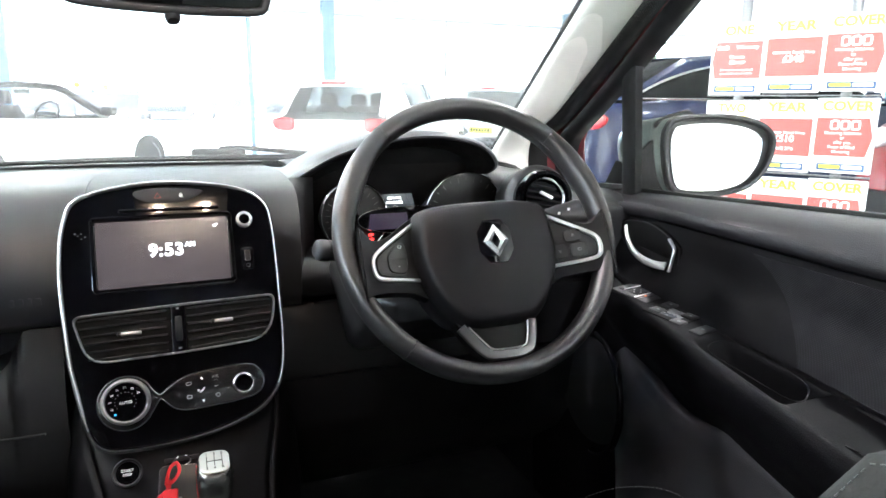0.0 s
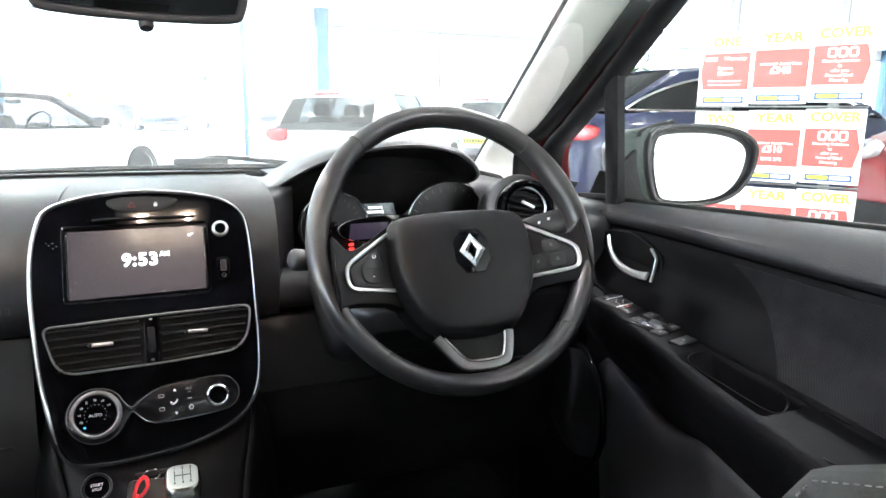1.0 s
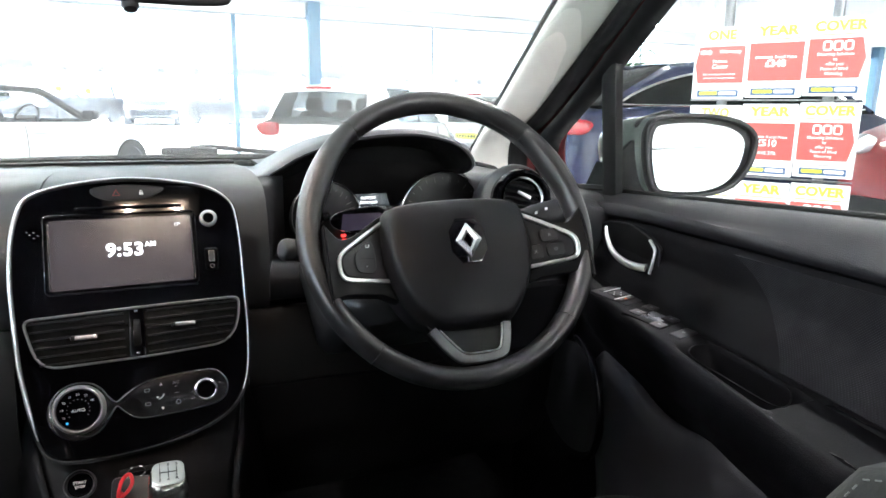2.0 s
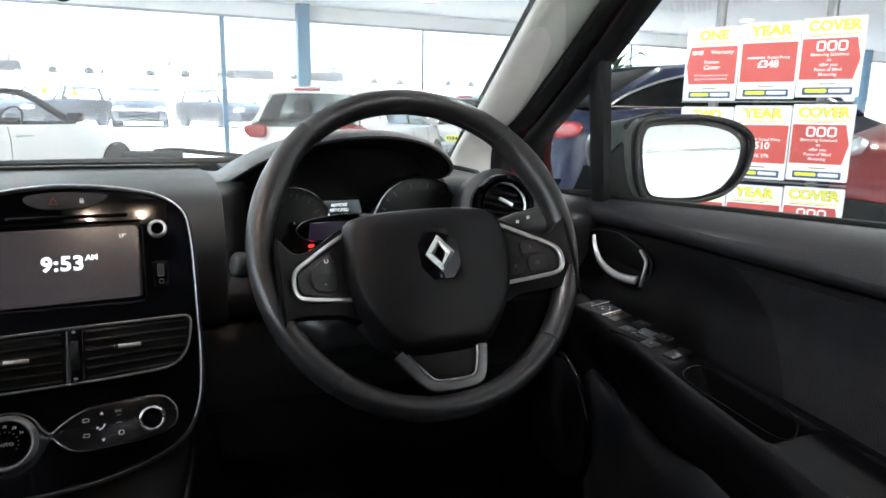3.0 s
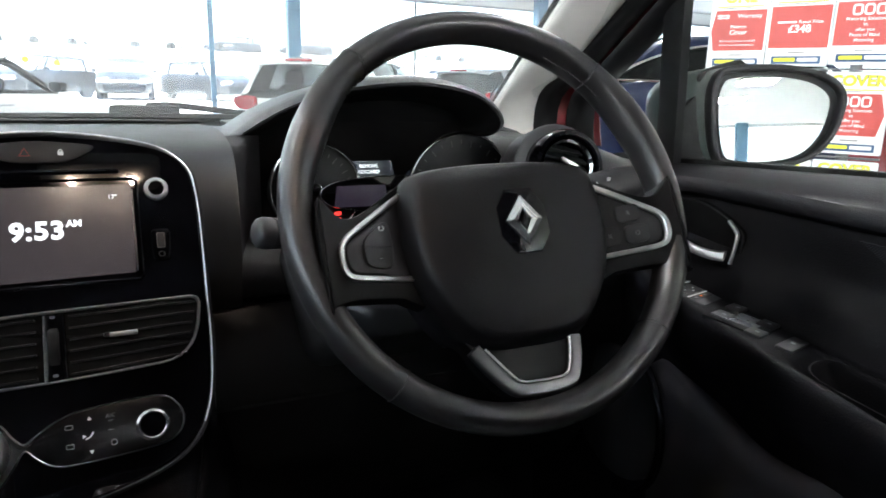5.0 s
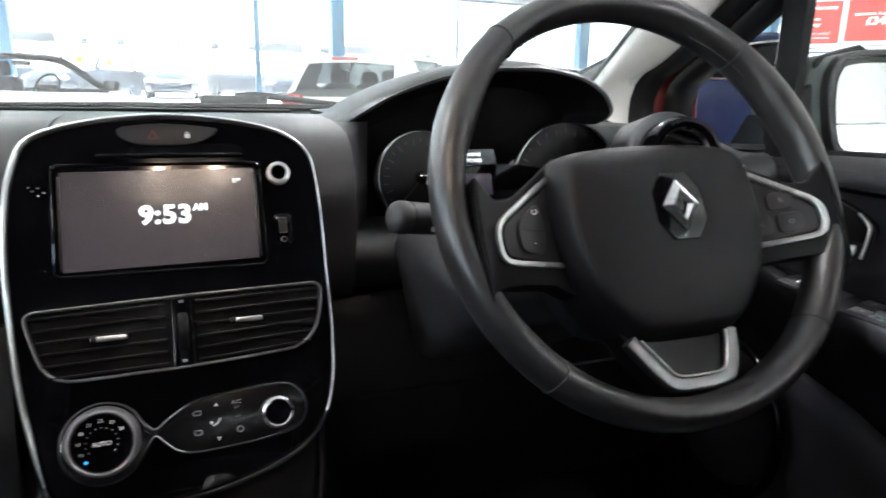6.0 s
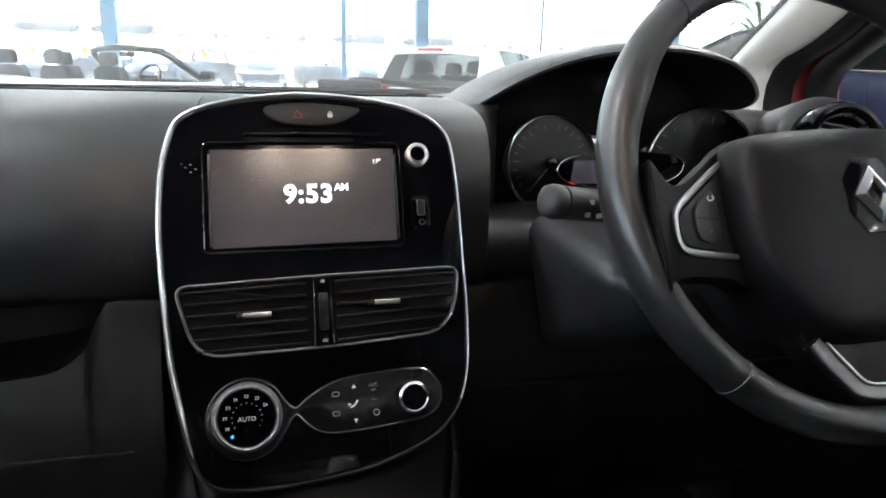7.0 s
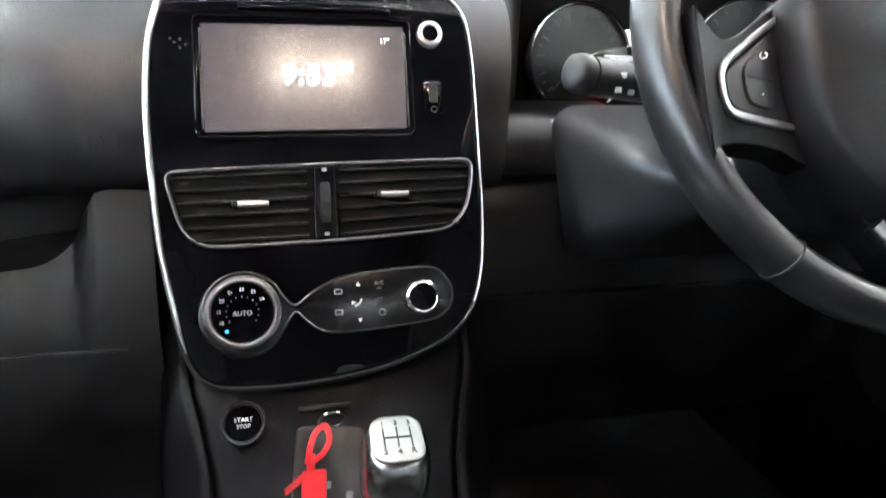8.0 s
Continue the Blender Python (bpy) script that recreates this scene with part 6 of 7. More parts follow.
# window_7, the west side, is unseen and added to light the cabin's left
for nm, b in (("window_4", (-9.2, 30, 15.03, 15.045, 0.05, 2.97)), ("window_5", (-9.2, 6, -16.01, -15.995, 0.05, 3.26)), ("window_7", (-9.12, -9.105, -16, 15.2, 0.05, 2.95)), ("window_6", (30.05, 30.065, -16, 15.2, 0.05, 2.9))):
    g = structure(nm, box(*b), SHOPGLASS, "tall shop window with glare haze put into its glass", "shop window")
    g.visible_shadow = False


def column_at(x, y, w=0.26, top=3.32, name="blue_column", label="blue painted steel column of the glass front"):
    c = thing(name, label, "column", (x, y, 0), group="columns of the glass front")
    part("shaft", box(-w / 2 + 0.022, w / 2 - 0.022, -w / 2 + 0.004, w / 2 - 0.004, 0.012, top), BLUE, c)
    for s in (-1, 1):
        part("flange", box(*sorted((s * w / 2, s * (w / 2 - 0.025))), -w * 0.5, w * 0.5, 0.012, top, bevel=0.003), BLUE, c)
    part("foot", box(-w * 0.7, w * 0.7, -w * 0.7, w * 0.7, 0, 0.012), BLUE, c)
    for ch in c.children:
        ch.matrix_parent_inverse = Matrix()
    return c


for i in range(-1, 5):
    column_at(3.34 + 6.08 * i, 14.80)
for x in (1.70,):
    m = thing("mullion", "slim blue window mullion", "mullion", (x, 14.9, 0), group="mullions")
    part("bar", box(-0.05, 0.05, -0.04, 0.04, 0, 2.97, bevel=0.006), BLUE, m).matrix_parent_inverse = Matrix()
for x in (6.15, 12.2):
    m = thing("mullion", "slim grey window mullion", "mullion", (x, 14.92, 0), group="mullions")
    part("bar", box(-0.018, 0.018, -0.03, 0.03, 0, 2.97, bevel=0.004), STEEL, m).matrix_parent_inverse = Matrix()
for x in (-7.5, -1, 3.97):
    column_at(x, -15.7)
for y in (-8, -1, 6, 12):
    column_at(29.7, y)
    column_at(-8.9, y)
column_at(10.45, 6.25)


def ceiling_lamp(x, y):
    c = thing("ceiling_light", "round recessed ceiling downlight, lit", "ceiling light", (x, y, 3.32), group="downlights")
    part("rim", lathe([(0.13, 0.0), (0.165, 0.0), (0.165, -0.008), (0.14, -0.014), (0.13, 0.0)], n=28), SATIN, c).matrix_parent_inverse = Matrix()
    part("diffuser", lathe([(0, -0.006), (0.13, -0.006), (0.13, -0.001), (0, -0.001)], n=28), LAMPGLOW, c).matrix_parent_inverse = Matrix()
    return c


first = ceiling_lamp(-0.55, -2.6)
for x, y in [(0.55, -2.6)] + [(gx, gy) for gx in (-5.5, -2.0, 2.0, 5.5) for gy in (-6.5, 1.5, 5.5, 9.5, 13)] + [(9.5, -6.5), (9.5, 1.5), (13.5, 1.5), (13.5, 6.0), (13.0, 11.9), (12.0, 14.1), (10.4, 12.4)]:
    copy_thing(first, Matrix.Translation((x, y, 3.32)))


def ceiling_grille(x0, x1, y0, y1):
    """Perforated ceiling field: bars both ways below a darker backing."""
    bm = bmesh.new()
    for x in np.arange(x0, x1, 0.15):
        box(x, x + 0.085, y0, y1, 3.300, 3.308, bm=bm)
    for y in np.arange(y0, y1, 0.15):
        box(x0, x1, y, y + 0.085, 3.3005, 3.3075, bm=bm)
    structure("ceiling_grille", bm, CEIL, "pale perforated ceiling field with square holes", "ceiling")
    structure("ceiling_backing", box(x0 - 0.02, x1 + 0.02, y0 - 0.02, y1 + 0.02, 3.309, 3.319), mat("grille_backing", (0.16, 0.16, 0.155), 0.9, vary=0.1, vscale=3), "grey backing above the ceiling holes", "ceiling")


ceiling_grille(6.0, 11.15, 6.2, 11.7)


def panel_light(x, y):
    c = thing("panel_light", "square recessed ceiling light panel, lit", "ceiling light", (x, y, 3.32), group="ceiling panels")
    part("frame", sweep([(p[0], p[1], 0.0) for p in rrect(0.60, 0.60, 0.01, 2)], rrect(0.02, 0.016, 0.003, 2)), WALL, c).matrix_parent_inverse = Matrix()
    part("diffuser", box(-0.29, 0.29, -0.29, 0.29, -0.006, -0.001), LAMPGLOW, c).matrix_parent_inverse = Matrix()
    return c


square = panel_light(3.1, -12.3)
for x, y in ((3.25, -10.6), (0.7, -12.3), (0.7, -9.0), (5.6, -12.3), (5.6, -9.0), (-2.0, -12.3), (-2.0, -9.0)):
    copy_thing(square, Matrix.Translation((x, y, 3.32)))


# ---- cars ----
CARGLASS = glass_mat("car_glass", (0.16, 0.17, 0.17), 0.02, 300)
DARKGLASS = glass_mat("dark_car_glass", (0.05, 0.055, 0.055), 0.01, 300)
TAIL = mat("tail_lamp_red", (0.32, 0.010, 0.016), 0.12, vary=0.2, vscale=30, coat=1.0)
HEAD = mat("head_lamp", (0.55, 0.57, 0.6), 0.1, 0.6, coat=1.0)
WHITE = mat("white_paint", (0.78, 0.78, 0.77), 0.3, vary=0.02, vscale=3, coat=1.0)
NAVY = mat("navy_paint", (0.005, 0.011, 0.042), 0.3, 0.1, vary=0.05, vscale=4, coat=0.3, spec=0.35)
SILVER = mat("silver_paint", (0.45, 0.46, 0.47), 0.3, 0.5, vary=0.03, vscale=3, coat=1.0)
BLACKP = mat("black_paint", (0.016, 0.016, 0.017), 0.3, vary=0.05, vscale=3, coat=0.25, spec=0.3)
TYRE = mat("tyre", (0.02, 0.02, 0.02), 0.8, grain=0.5, scale=80, vary=0.1, vscale=20)


def wheel(parent, x, y, r=0.31, w=0.2):
    s = 1 if x > 0 else -1
    M = Matrix.Translation((x, y, r)) @ pose(0, 0, 0, 0, 90 * s, 0)
    t = part("tyre", lathe([(r * 0.66, -w / 2), (r * 0.94, -w / 2), (r, -w * 0.36), (r, w * 0.36), (r * 0.94, w / 2), (r * 0.66, w / 2), (r * 0.62, w * 0.3), (r * 0.62, -w / 2), (r * 0.66, -w / 2)], M, 32), TYRE, parent)
    part("rim", lathe([(0, w * 0.36), (r * 0.14, w * 0.38), (r * 0.2, w * 0.2), (r * 0.6, w * 0.34), (r * 0.66, w * 0.5), (r * 0.66, w * 0.3), (r * 0.5, 0), (0, 0)], M, 32), SILVER, t)
    for k in range(5):
        part("spoke", prism([(-0.03, r * 0.12), (0.03, r * 0.12), (0.02, r * 0.62), (-0.02, r * 0.62)], w * 0.2, w * 0.40, M @ pose(0, 0, 0, 0, 0, 72 * k), 0.006), SILVER, t)
    return t


def car(name, label, paint, L=4.0, W=1.72, H=1.45, belt=0.93, bonnet=0.90, tail=0.95, roof0=0.10, roof1=0.58, screen=0.76, hatch=0.02, group="", chrome=False, detail=True, lamp=1.0, glass=None, plate=0.60):
    """A parked car: nose towards +y. Fractions run from tail 0 to nose 1."""
    c = thing(name, label, "car", group=group)
    yy = lambda f: (f - 0.5) * L
    zb = [(0, 0.62), (0.015, tail - 0.08), (0.06, tail), (0.2, belt + 0.03), (screen, belt - 0.02), (0.86, bonnet - 0.05), (0.96, bonnet - 0.18), (1, bonnet - 0.34)]
    hw = [(0, W * 0.42), (0.03, W * 0.47), (0.15, W * 0.5), (0.8, W * 0.5), (0.94, W * 0.46), (1, W * 0.36)]
    rows = []
    for f in (0, 0.012, 0.03, 0.06, 0.11, 0.17, 0.25, 0.35, 0.46, 0.57, 0.67, 0.76, 0.83, 0.89, 0.94, 0.975, 1.0):
        w, z, low = interp(hw, f), interp(zb, f), 0.20 + 0.08 * (abs(f - 0.5) * 2) ** 4
        half = [(w * 0.90, low), (w * 0.985, low + 0.10), (w, low + 0.25), (w * 0.995, z - 0.22), (w * 0.965, z - 0.05), (w * 0.92, z), (w * 0.6, z + 0.022), (0, z + 0.035)]
        ring = [(x, yy(f), zz) for x, zz in half] + [(-x, yy(f), zz) for x, zz in half[-2::-1]]
        rows.append(ring)
    part("body", solid(rows), paint, c, "", 50)
    zr = [(hatch, tail - 0.01), (roof0, H - 0.06), (roof0 + 0.12, H - 0.012), (0.45, H), (roof1, H - 0.03), (screen, bonnet)]
    rows, roofrows = [], []
    for f in sorted({hatch, (hatch + roof0) / 2, roof0, 0.27, roof0 + 0.05, roof0 + 0.12, 0.38, 0.48, roof1, (roof1 + screen) / 2, screen}):
        z, w = interp(zr, f), interp(hw, f)
        k = (z - belt) / max(0.05, H - belt)
        wt = w * (0.90 - 0.20 * max(0, k))
        half = [(w * 0.93, belt - 0.03), (w * 0.925, belt + 0.0), ((w * 0.92 + wt) / 2 + 0.01, (belt + z) / 2), (wt, z - 0.03), (wt * 0.93, z - 0.004), (wt * 0.5, z + 0.012), (0, z + 0.016)]
        rows.append([(x, yy(f), zz) for x, zz in half] + [(-x, yy(f), zz) for x, zz in half[-2::-1]])
        if roof0 - 0.001 <= f <= roof1 + 0.001:
            roofrows.append([(x * 1.006, yy(f), zz + 0.006) for x, zz in half[3:]] + [(-x * 1.006, yy(f), zz + 0.006) for x, zz in half[-2:2:-1]])
    rows_side = rows
    part("windows", solid(rows), glass or (DARKGLASS if chrome else CARGLASS), c, "glossy car windows", 40)
    if glass and detail:
        for s in (-1, 1):
            for f in (0.20, 0.45):
                rows = [[(s * 0.36 + p[0], yy(f) + p[1], z) for p in rrect(0.48 * k, 0.13, 0.05, 4)] for z, k in ((belt - 0.06, 1.0), (belt + 0.08, 0.95), (belt + 0.14, 0.7))]
                part("seat_back", solid(rows), DARK, c, "dark seat back", 60)
                rows = [[(s * 0.36 + p[0], yy(f) - 0.02 + p[1], z) for p in rrect(0.26 * k, 0.09, 0.04, 4)] for z, k in ((belt + 0.15, 0.85), (belt + 0.18, 1.0), (belt + 0.27, 0.95), (belt + 0.31, 0.7))]
                part("headrest", solid(rows), DARK, c, "dark headrest", 60)
    if glass and detail:
        for s in (-1, 1):
            quarter = [[(s * (abs(p[0]) * 1.006 + 0.006), p[1], p[2]) for p in r[1:5]] for r in rows_side if r[0][1] < yy(0.27)]
            part("rear_quarter", shell(quarter, 0.012, toward=(s, 0, 0)), paint, c, "", 60)
            edge = [(s * (r[4][0] + 0.004), r[4][1] - 0.004, r[4][2] + 0.004) for r in rows_side if r[0][1] < yy(roof0 + 0.01)]
            part("hatch_edge", sweep(edge, rrect(0.045, 0.022, 0.008, 2), closed=False, up=(0, -1, 0.4)), paint, c)
    if chrome:
        glass_top = [(0.0, belt - 0.03), (0.10, belt + 0.02), (0.15, belt + 0.14), (0.24, belt + 0.27), (0.36, belt + 0.365), (0.5, H - 0.055)]
        for s in (-1, 1):
            panel = []
            for f in np.linspace(hatch, 0.5, 20):
                z, w = interp(zr, f), interp(hw, f)
                wt = w * (0.90 - 0.20 * max(0, (z - belt) / (H - belt)))
                low = min(interp(glass_top, f), z - 0.035)
                side = lambda zz: w * 0.925 + (wt - w * 0.925) * max(0.0, min(1.0, (zz - belt) / max(0.04, z - 0.03 - belt)))
                panel.append([(s * (side(zz) + 0.014), yy(f), zz) for zz in np.linspace(low, z - 0.03, 5)] + [(s * (wt * 0.93), yy(f), z + 0.004)])
            part("rear_quarter", shell(panel, 0.006, toward=(s, 0, 0.3)), paint, c, "", 60)
    part("roof", shell(roofrows, 0.012), paint, c)
    hwb = W * 0.5 * 0.925

    def side_bar(s, f0, z0, f1, z1, wd, nm, m):
        k1 = (z1 - belt) / (H - belt)
        xa, xb = hwb * 1.006, interp(hw, f1) * (0.90 - 0.20 * k1) * 1.02
        P = [(s * (xa + (xb - xa) * k + 0.012 * math.sin(math.pi * k)), yy(f0 + (f1 - f0) * k), z0 + (z1 - z0) * k) for k in np.linspace(0, 1, 5)]
        part(nm, sweep(P, rrect(wd, 0.02, 0.006, 2), closed=False, up=(s, 0, 0.3)), m, c)
    for s in (-1, 1):
        side_bar(s, screen - 0.01, belt - 0.01, roof1, H - 0.045, 0.05, "pillar", paint)
        side_bar(s, 0.46, belt, 0.455, H - 0.03, 0.07, "pillar", BLACKP)
        if hatch < 0.05:
            side_bar(s, 0.17, belt, 0.13 + roof0 * 0.3, H - 0.05, 0.16, "pillar", paint)
        for f in (0.19, 0.79):
            arch = lathe([(0, 0.02), (0.355, 0.02), (0.355, 0.0), (0, 0.0)], Matrix.Translation((s * (W * 0.5 - 0.012), yy(f), 0.33)) @ pose(0, 0, 0, 0, 90 * s, 0), 28)
            part("wheel_arch", arch, RUBBER, c)
            wheel(c, s * (W * 0.5 - 0.085), yy(f))
        part("door_mirror", prism(rrect(0.16, 0.11, 0.04, 4), -0.05, 0.04, Matrix.Translation((s * (W * 0.5 + 0.07), yy(0.66), belt + 0.05)) @ pose(0, 0, 0, 90, 0, 0), 0.02), paint, c)
        part("rear_lamp", dome(rounded([(-0.17, -0.07), (-0.19, 0.05), (-0.10, 0.08), (0.13, 0.06), (0.15, -0.02), (0.05, -0.08)], 4), -0.03, 0.03, 0.012, Matrix.Translation((s * W * (0.43 if chrome else 0.385), yy(0.02 if chrome else 0.006), tail - (0.12 if glass and detail else 0.16))) @ pose(0, 0, 0, 90, 0, 0) @ pose(0, 0, 0, 0, (42 if chrome else 18) * s, 0) @ Matrix.Diagonal((s * lamp, lamp, 1, 1))), TAIL, c, "red rear lamp")
        part("head_lamp", dome(rounded([(-0.2, -0.05), (-0.17, 0.06), (0.1, 0.08), (0.2, 0.05), (0.1, -0.06)], 4), -0.03, 0.03, 0.01, Matrix.Translation((s * W * 0.37, yy(0.975), bonnet - 0.24)) @ pose(0, 0, 0, -70, 0, 0) @ pose(0, 0, 0, 0, 20 * s, 0)), HEAD, c, "clear head lamp")
        if detail:
            for f in (0.30, 0.47, 0.665):
                part("door_gap", sweep([(s * (W * 0.5 + 0.001), yy(f), z) for z in (0.35, 0.6, belt - 0.22)] + [(s * (W * 0.5 * 0.967), yy(f), belt - 0.06)], rrect(0.007, 0.006, 0.002, 1), closed=False, up=(s, 0, 0)), RUBBER, c)
            for f in (0.34, 0.51):
                part("door_handle", sweep([(s * (W * 0.5 + 0.006), yy(f), belt - 0.14), (s * (W * 0.5 + 0.022), yy(f + 0.015), belt - 0.138), (s * (W * 0.5 + 0.022), yy(f + 0.035), belt - 0.136), (s * (W * 0.5 + 0.006), yy(f + 0.05), belt - 0.135)], rrect(0.02, 0.012, 0.004, 2), closed=False, up=(s, 0, 0)), CHROME if chrome else paint, c)
        if chrome:
            P = [(s * hwb * 1.015, yy(f), belt + 0.012) for f in np.linspace(0.10, screen - 0.03, 10)]
            part("window_trim", sweep(P, rrect(0.02, 0.012, 0.004, 2), closed=False, up=(s, 0, 0)), CHROME, c)
            P = [(s * hwb * 1.0, yy(0.10), belt + 0.02), (s * hwb * 0.97, yy(0.15), belt + 0.14), (s * hwb * 0.89, yy(0.24), belt + 0.27), (s * hwb * 0.835, yy(0.36), belt + 0.365), (s * hwb * 0.80, yy(0.5), H - 0.055)]
            part("window_trim", sweep(rounded(P, 4, False), rrect(0.022, 0.012, 0.004, 2), closed=False, up=(s, 0, 0.4)), CHROME, c)
    # tail details
    part("bumper", box(-W * 0.44, W * 0.44, yy(0) - 0.03, yy(0) + 0.12, 0.24, 0.40, bevel=0.03), RUBBER, c)
    part("number_plate", box(-0.26, 0.26, yy(0) - 0.035, yy(0) - 0.02, plate, plate + 0.11), POST_YEL, c, "yellow number plate with dark bars")
    for k in range(7):
        part("plate_bar", box(-0.23 + k * 0.065, -0.19 + k * 0.065, yy(0) - 0.038, yy(0) - 0.034, plate + 0.025, plate + 0.085), RUBBER, c)
    if hatch < 0.05:
        part("top_brake_lamp", box(-0.16, 0.16, yy(hatch) + 0.05, yy(hatch) + 0.12, H - 0.085, H - 0.05, bevel=0.008), TAIL, c, "high red brake lamp")
    sp = [[(x, yy(roof0) + d, H - 0.05 + h - 0.03 * (x / 0.6) ** 2) for x in np.linspace(-W * 0.345, W * 0.345, 9)] for d, h in ((0.10, 0.03), (0.0, 0.018), (-0.10, -0.012), (-0.15, -0.040))]
    if hatch < 0.05:
        part("spoiler", shell(sp, 0.02), paint, c)
    part("emblem", lathe([(0, 0.008), (0.05, 0.006), (0.06, 0), (0, 0)], Matrix.Translation((0, yy(0.008) - 0.005, tail - 0.16)) @ pose(0, 0, 0, 90, 0, 0) @ Matrix.Diagonal((1, 0.6, 1, 1)), 20), CHROME, c, "small oval emblem")
    if hatch < 0.05:
        part("aerial", sweep([(0, yy(roof0 + 0.06), H - 0.02), (0, yy(roof0 + 0.03), H + 0.10)], rrect(0.006, 0.006, 0.002, 1), closed=False, up=(1, 0, 0)), RUBBER, c)
    part("grille", box(-0.35, 0.35, yy(1.0) - 0.05, yy(1.0) + 0.012, 0.45, 0.58, bevel=0.02), RUBBER, c)
    return c


def put(c, x, y, turn, z=0.0):
    c.matrix_basis = pose(x, y, z, 0, 0, turn)
    return c


hatch = car("white_hatchback", "white hatchback parked with its dusty rear window towards the glass", WHITE, 4.06, 1.725, 1.42, 0.93, 0.94, 0.97, glass=glass_mat("dusty_car_glass", (0.26, 0.28, 0.28), 0.02, 120), plate=0.42)
put(hatch, 3.10, 9.85, -38)
saloon = car("navy_coupe", "dark blue fastback car with chrome window trim and red lamps", NAVY, 4.7, 1.9, 1.62, 1.16, 1.08, 1.13, roof0=0.24, roof1=0.58, hatch=0.06, chrome=True, lamp=0.9)
put(saloon, 5.87, 5.77, -95)
def cladding(c, L, W, top):
    """Dark plastic skirt round the foot of a body."""
    for s in (-1, 1):
        rows = []
        for f in np.linspace(0.0, 1.0, 15):
            w = interp([(0, W * 0.42), (0.03, W * 0.47), (0.15, W * 0.5), (0.8, W * 0.5), (0.94, W * 0.46), (1, W * 0.36)], f)
            arch = 0.11 * max(math.exp(-((f - m) * L / 0.38) ** 4) for m in (0.19, 0.79))
            rows.append([(s * (w + 0.008), (f - 0.5) * L, z) for z in (0.26, 0.38, 0.50, top + arch)] + [(s * (w - 0.01), (f - 0.5) * L, top + arch + 0.015)])
        part("side_cladding", shell(rows, 0.01, toward=(s, 0, 0)), RUBBER, c, "matt black side cladding", 60)
    for y, w in ((-L / 2, W * 0.44), (L / 2, W * 0.38)):
        part("bumper_cladding", box(-w, w, y - 0.03, y + 0.03, 0.26, top, bevel=0.012), RUBBER, c, "matt black bumper skirt")


suv = car("red_suv", "glossy red off-roader with black wheel arches", mat("bright_red_paint", (0.14, 0.002, 0.004), 0.3, vary=0.04, vscale=4, coat=0.35, spec=0.3), 4.4, 1.85, 1.62, 1.12, 1.15, 1.1)
cladding(suv, 4.4, 1.85, 0.60)
put(suv, 6.2, 1.95, 78)


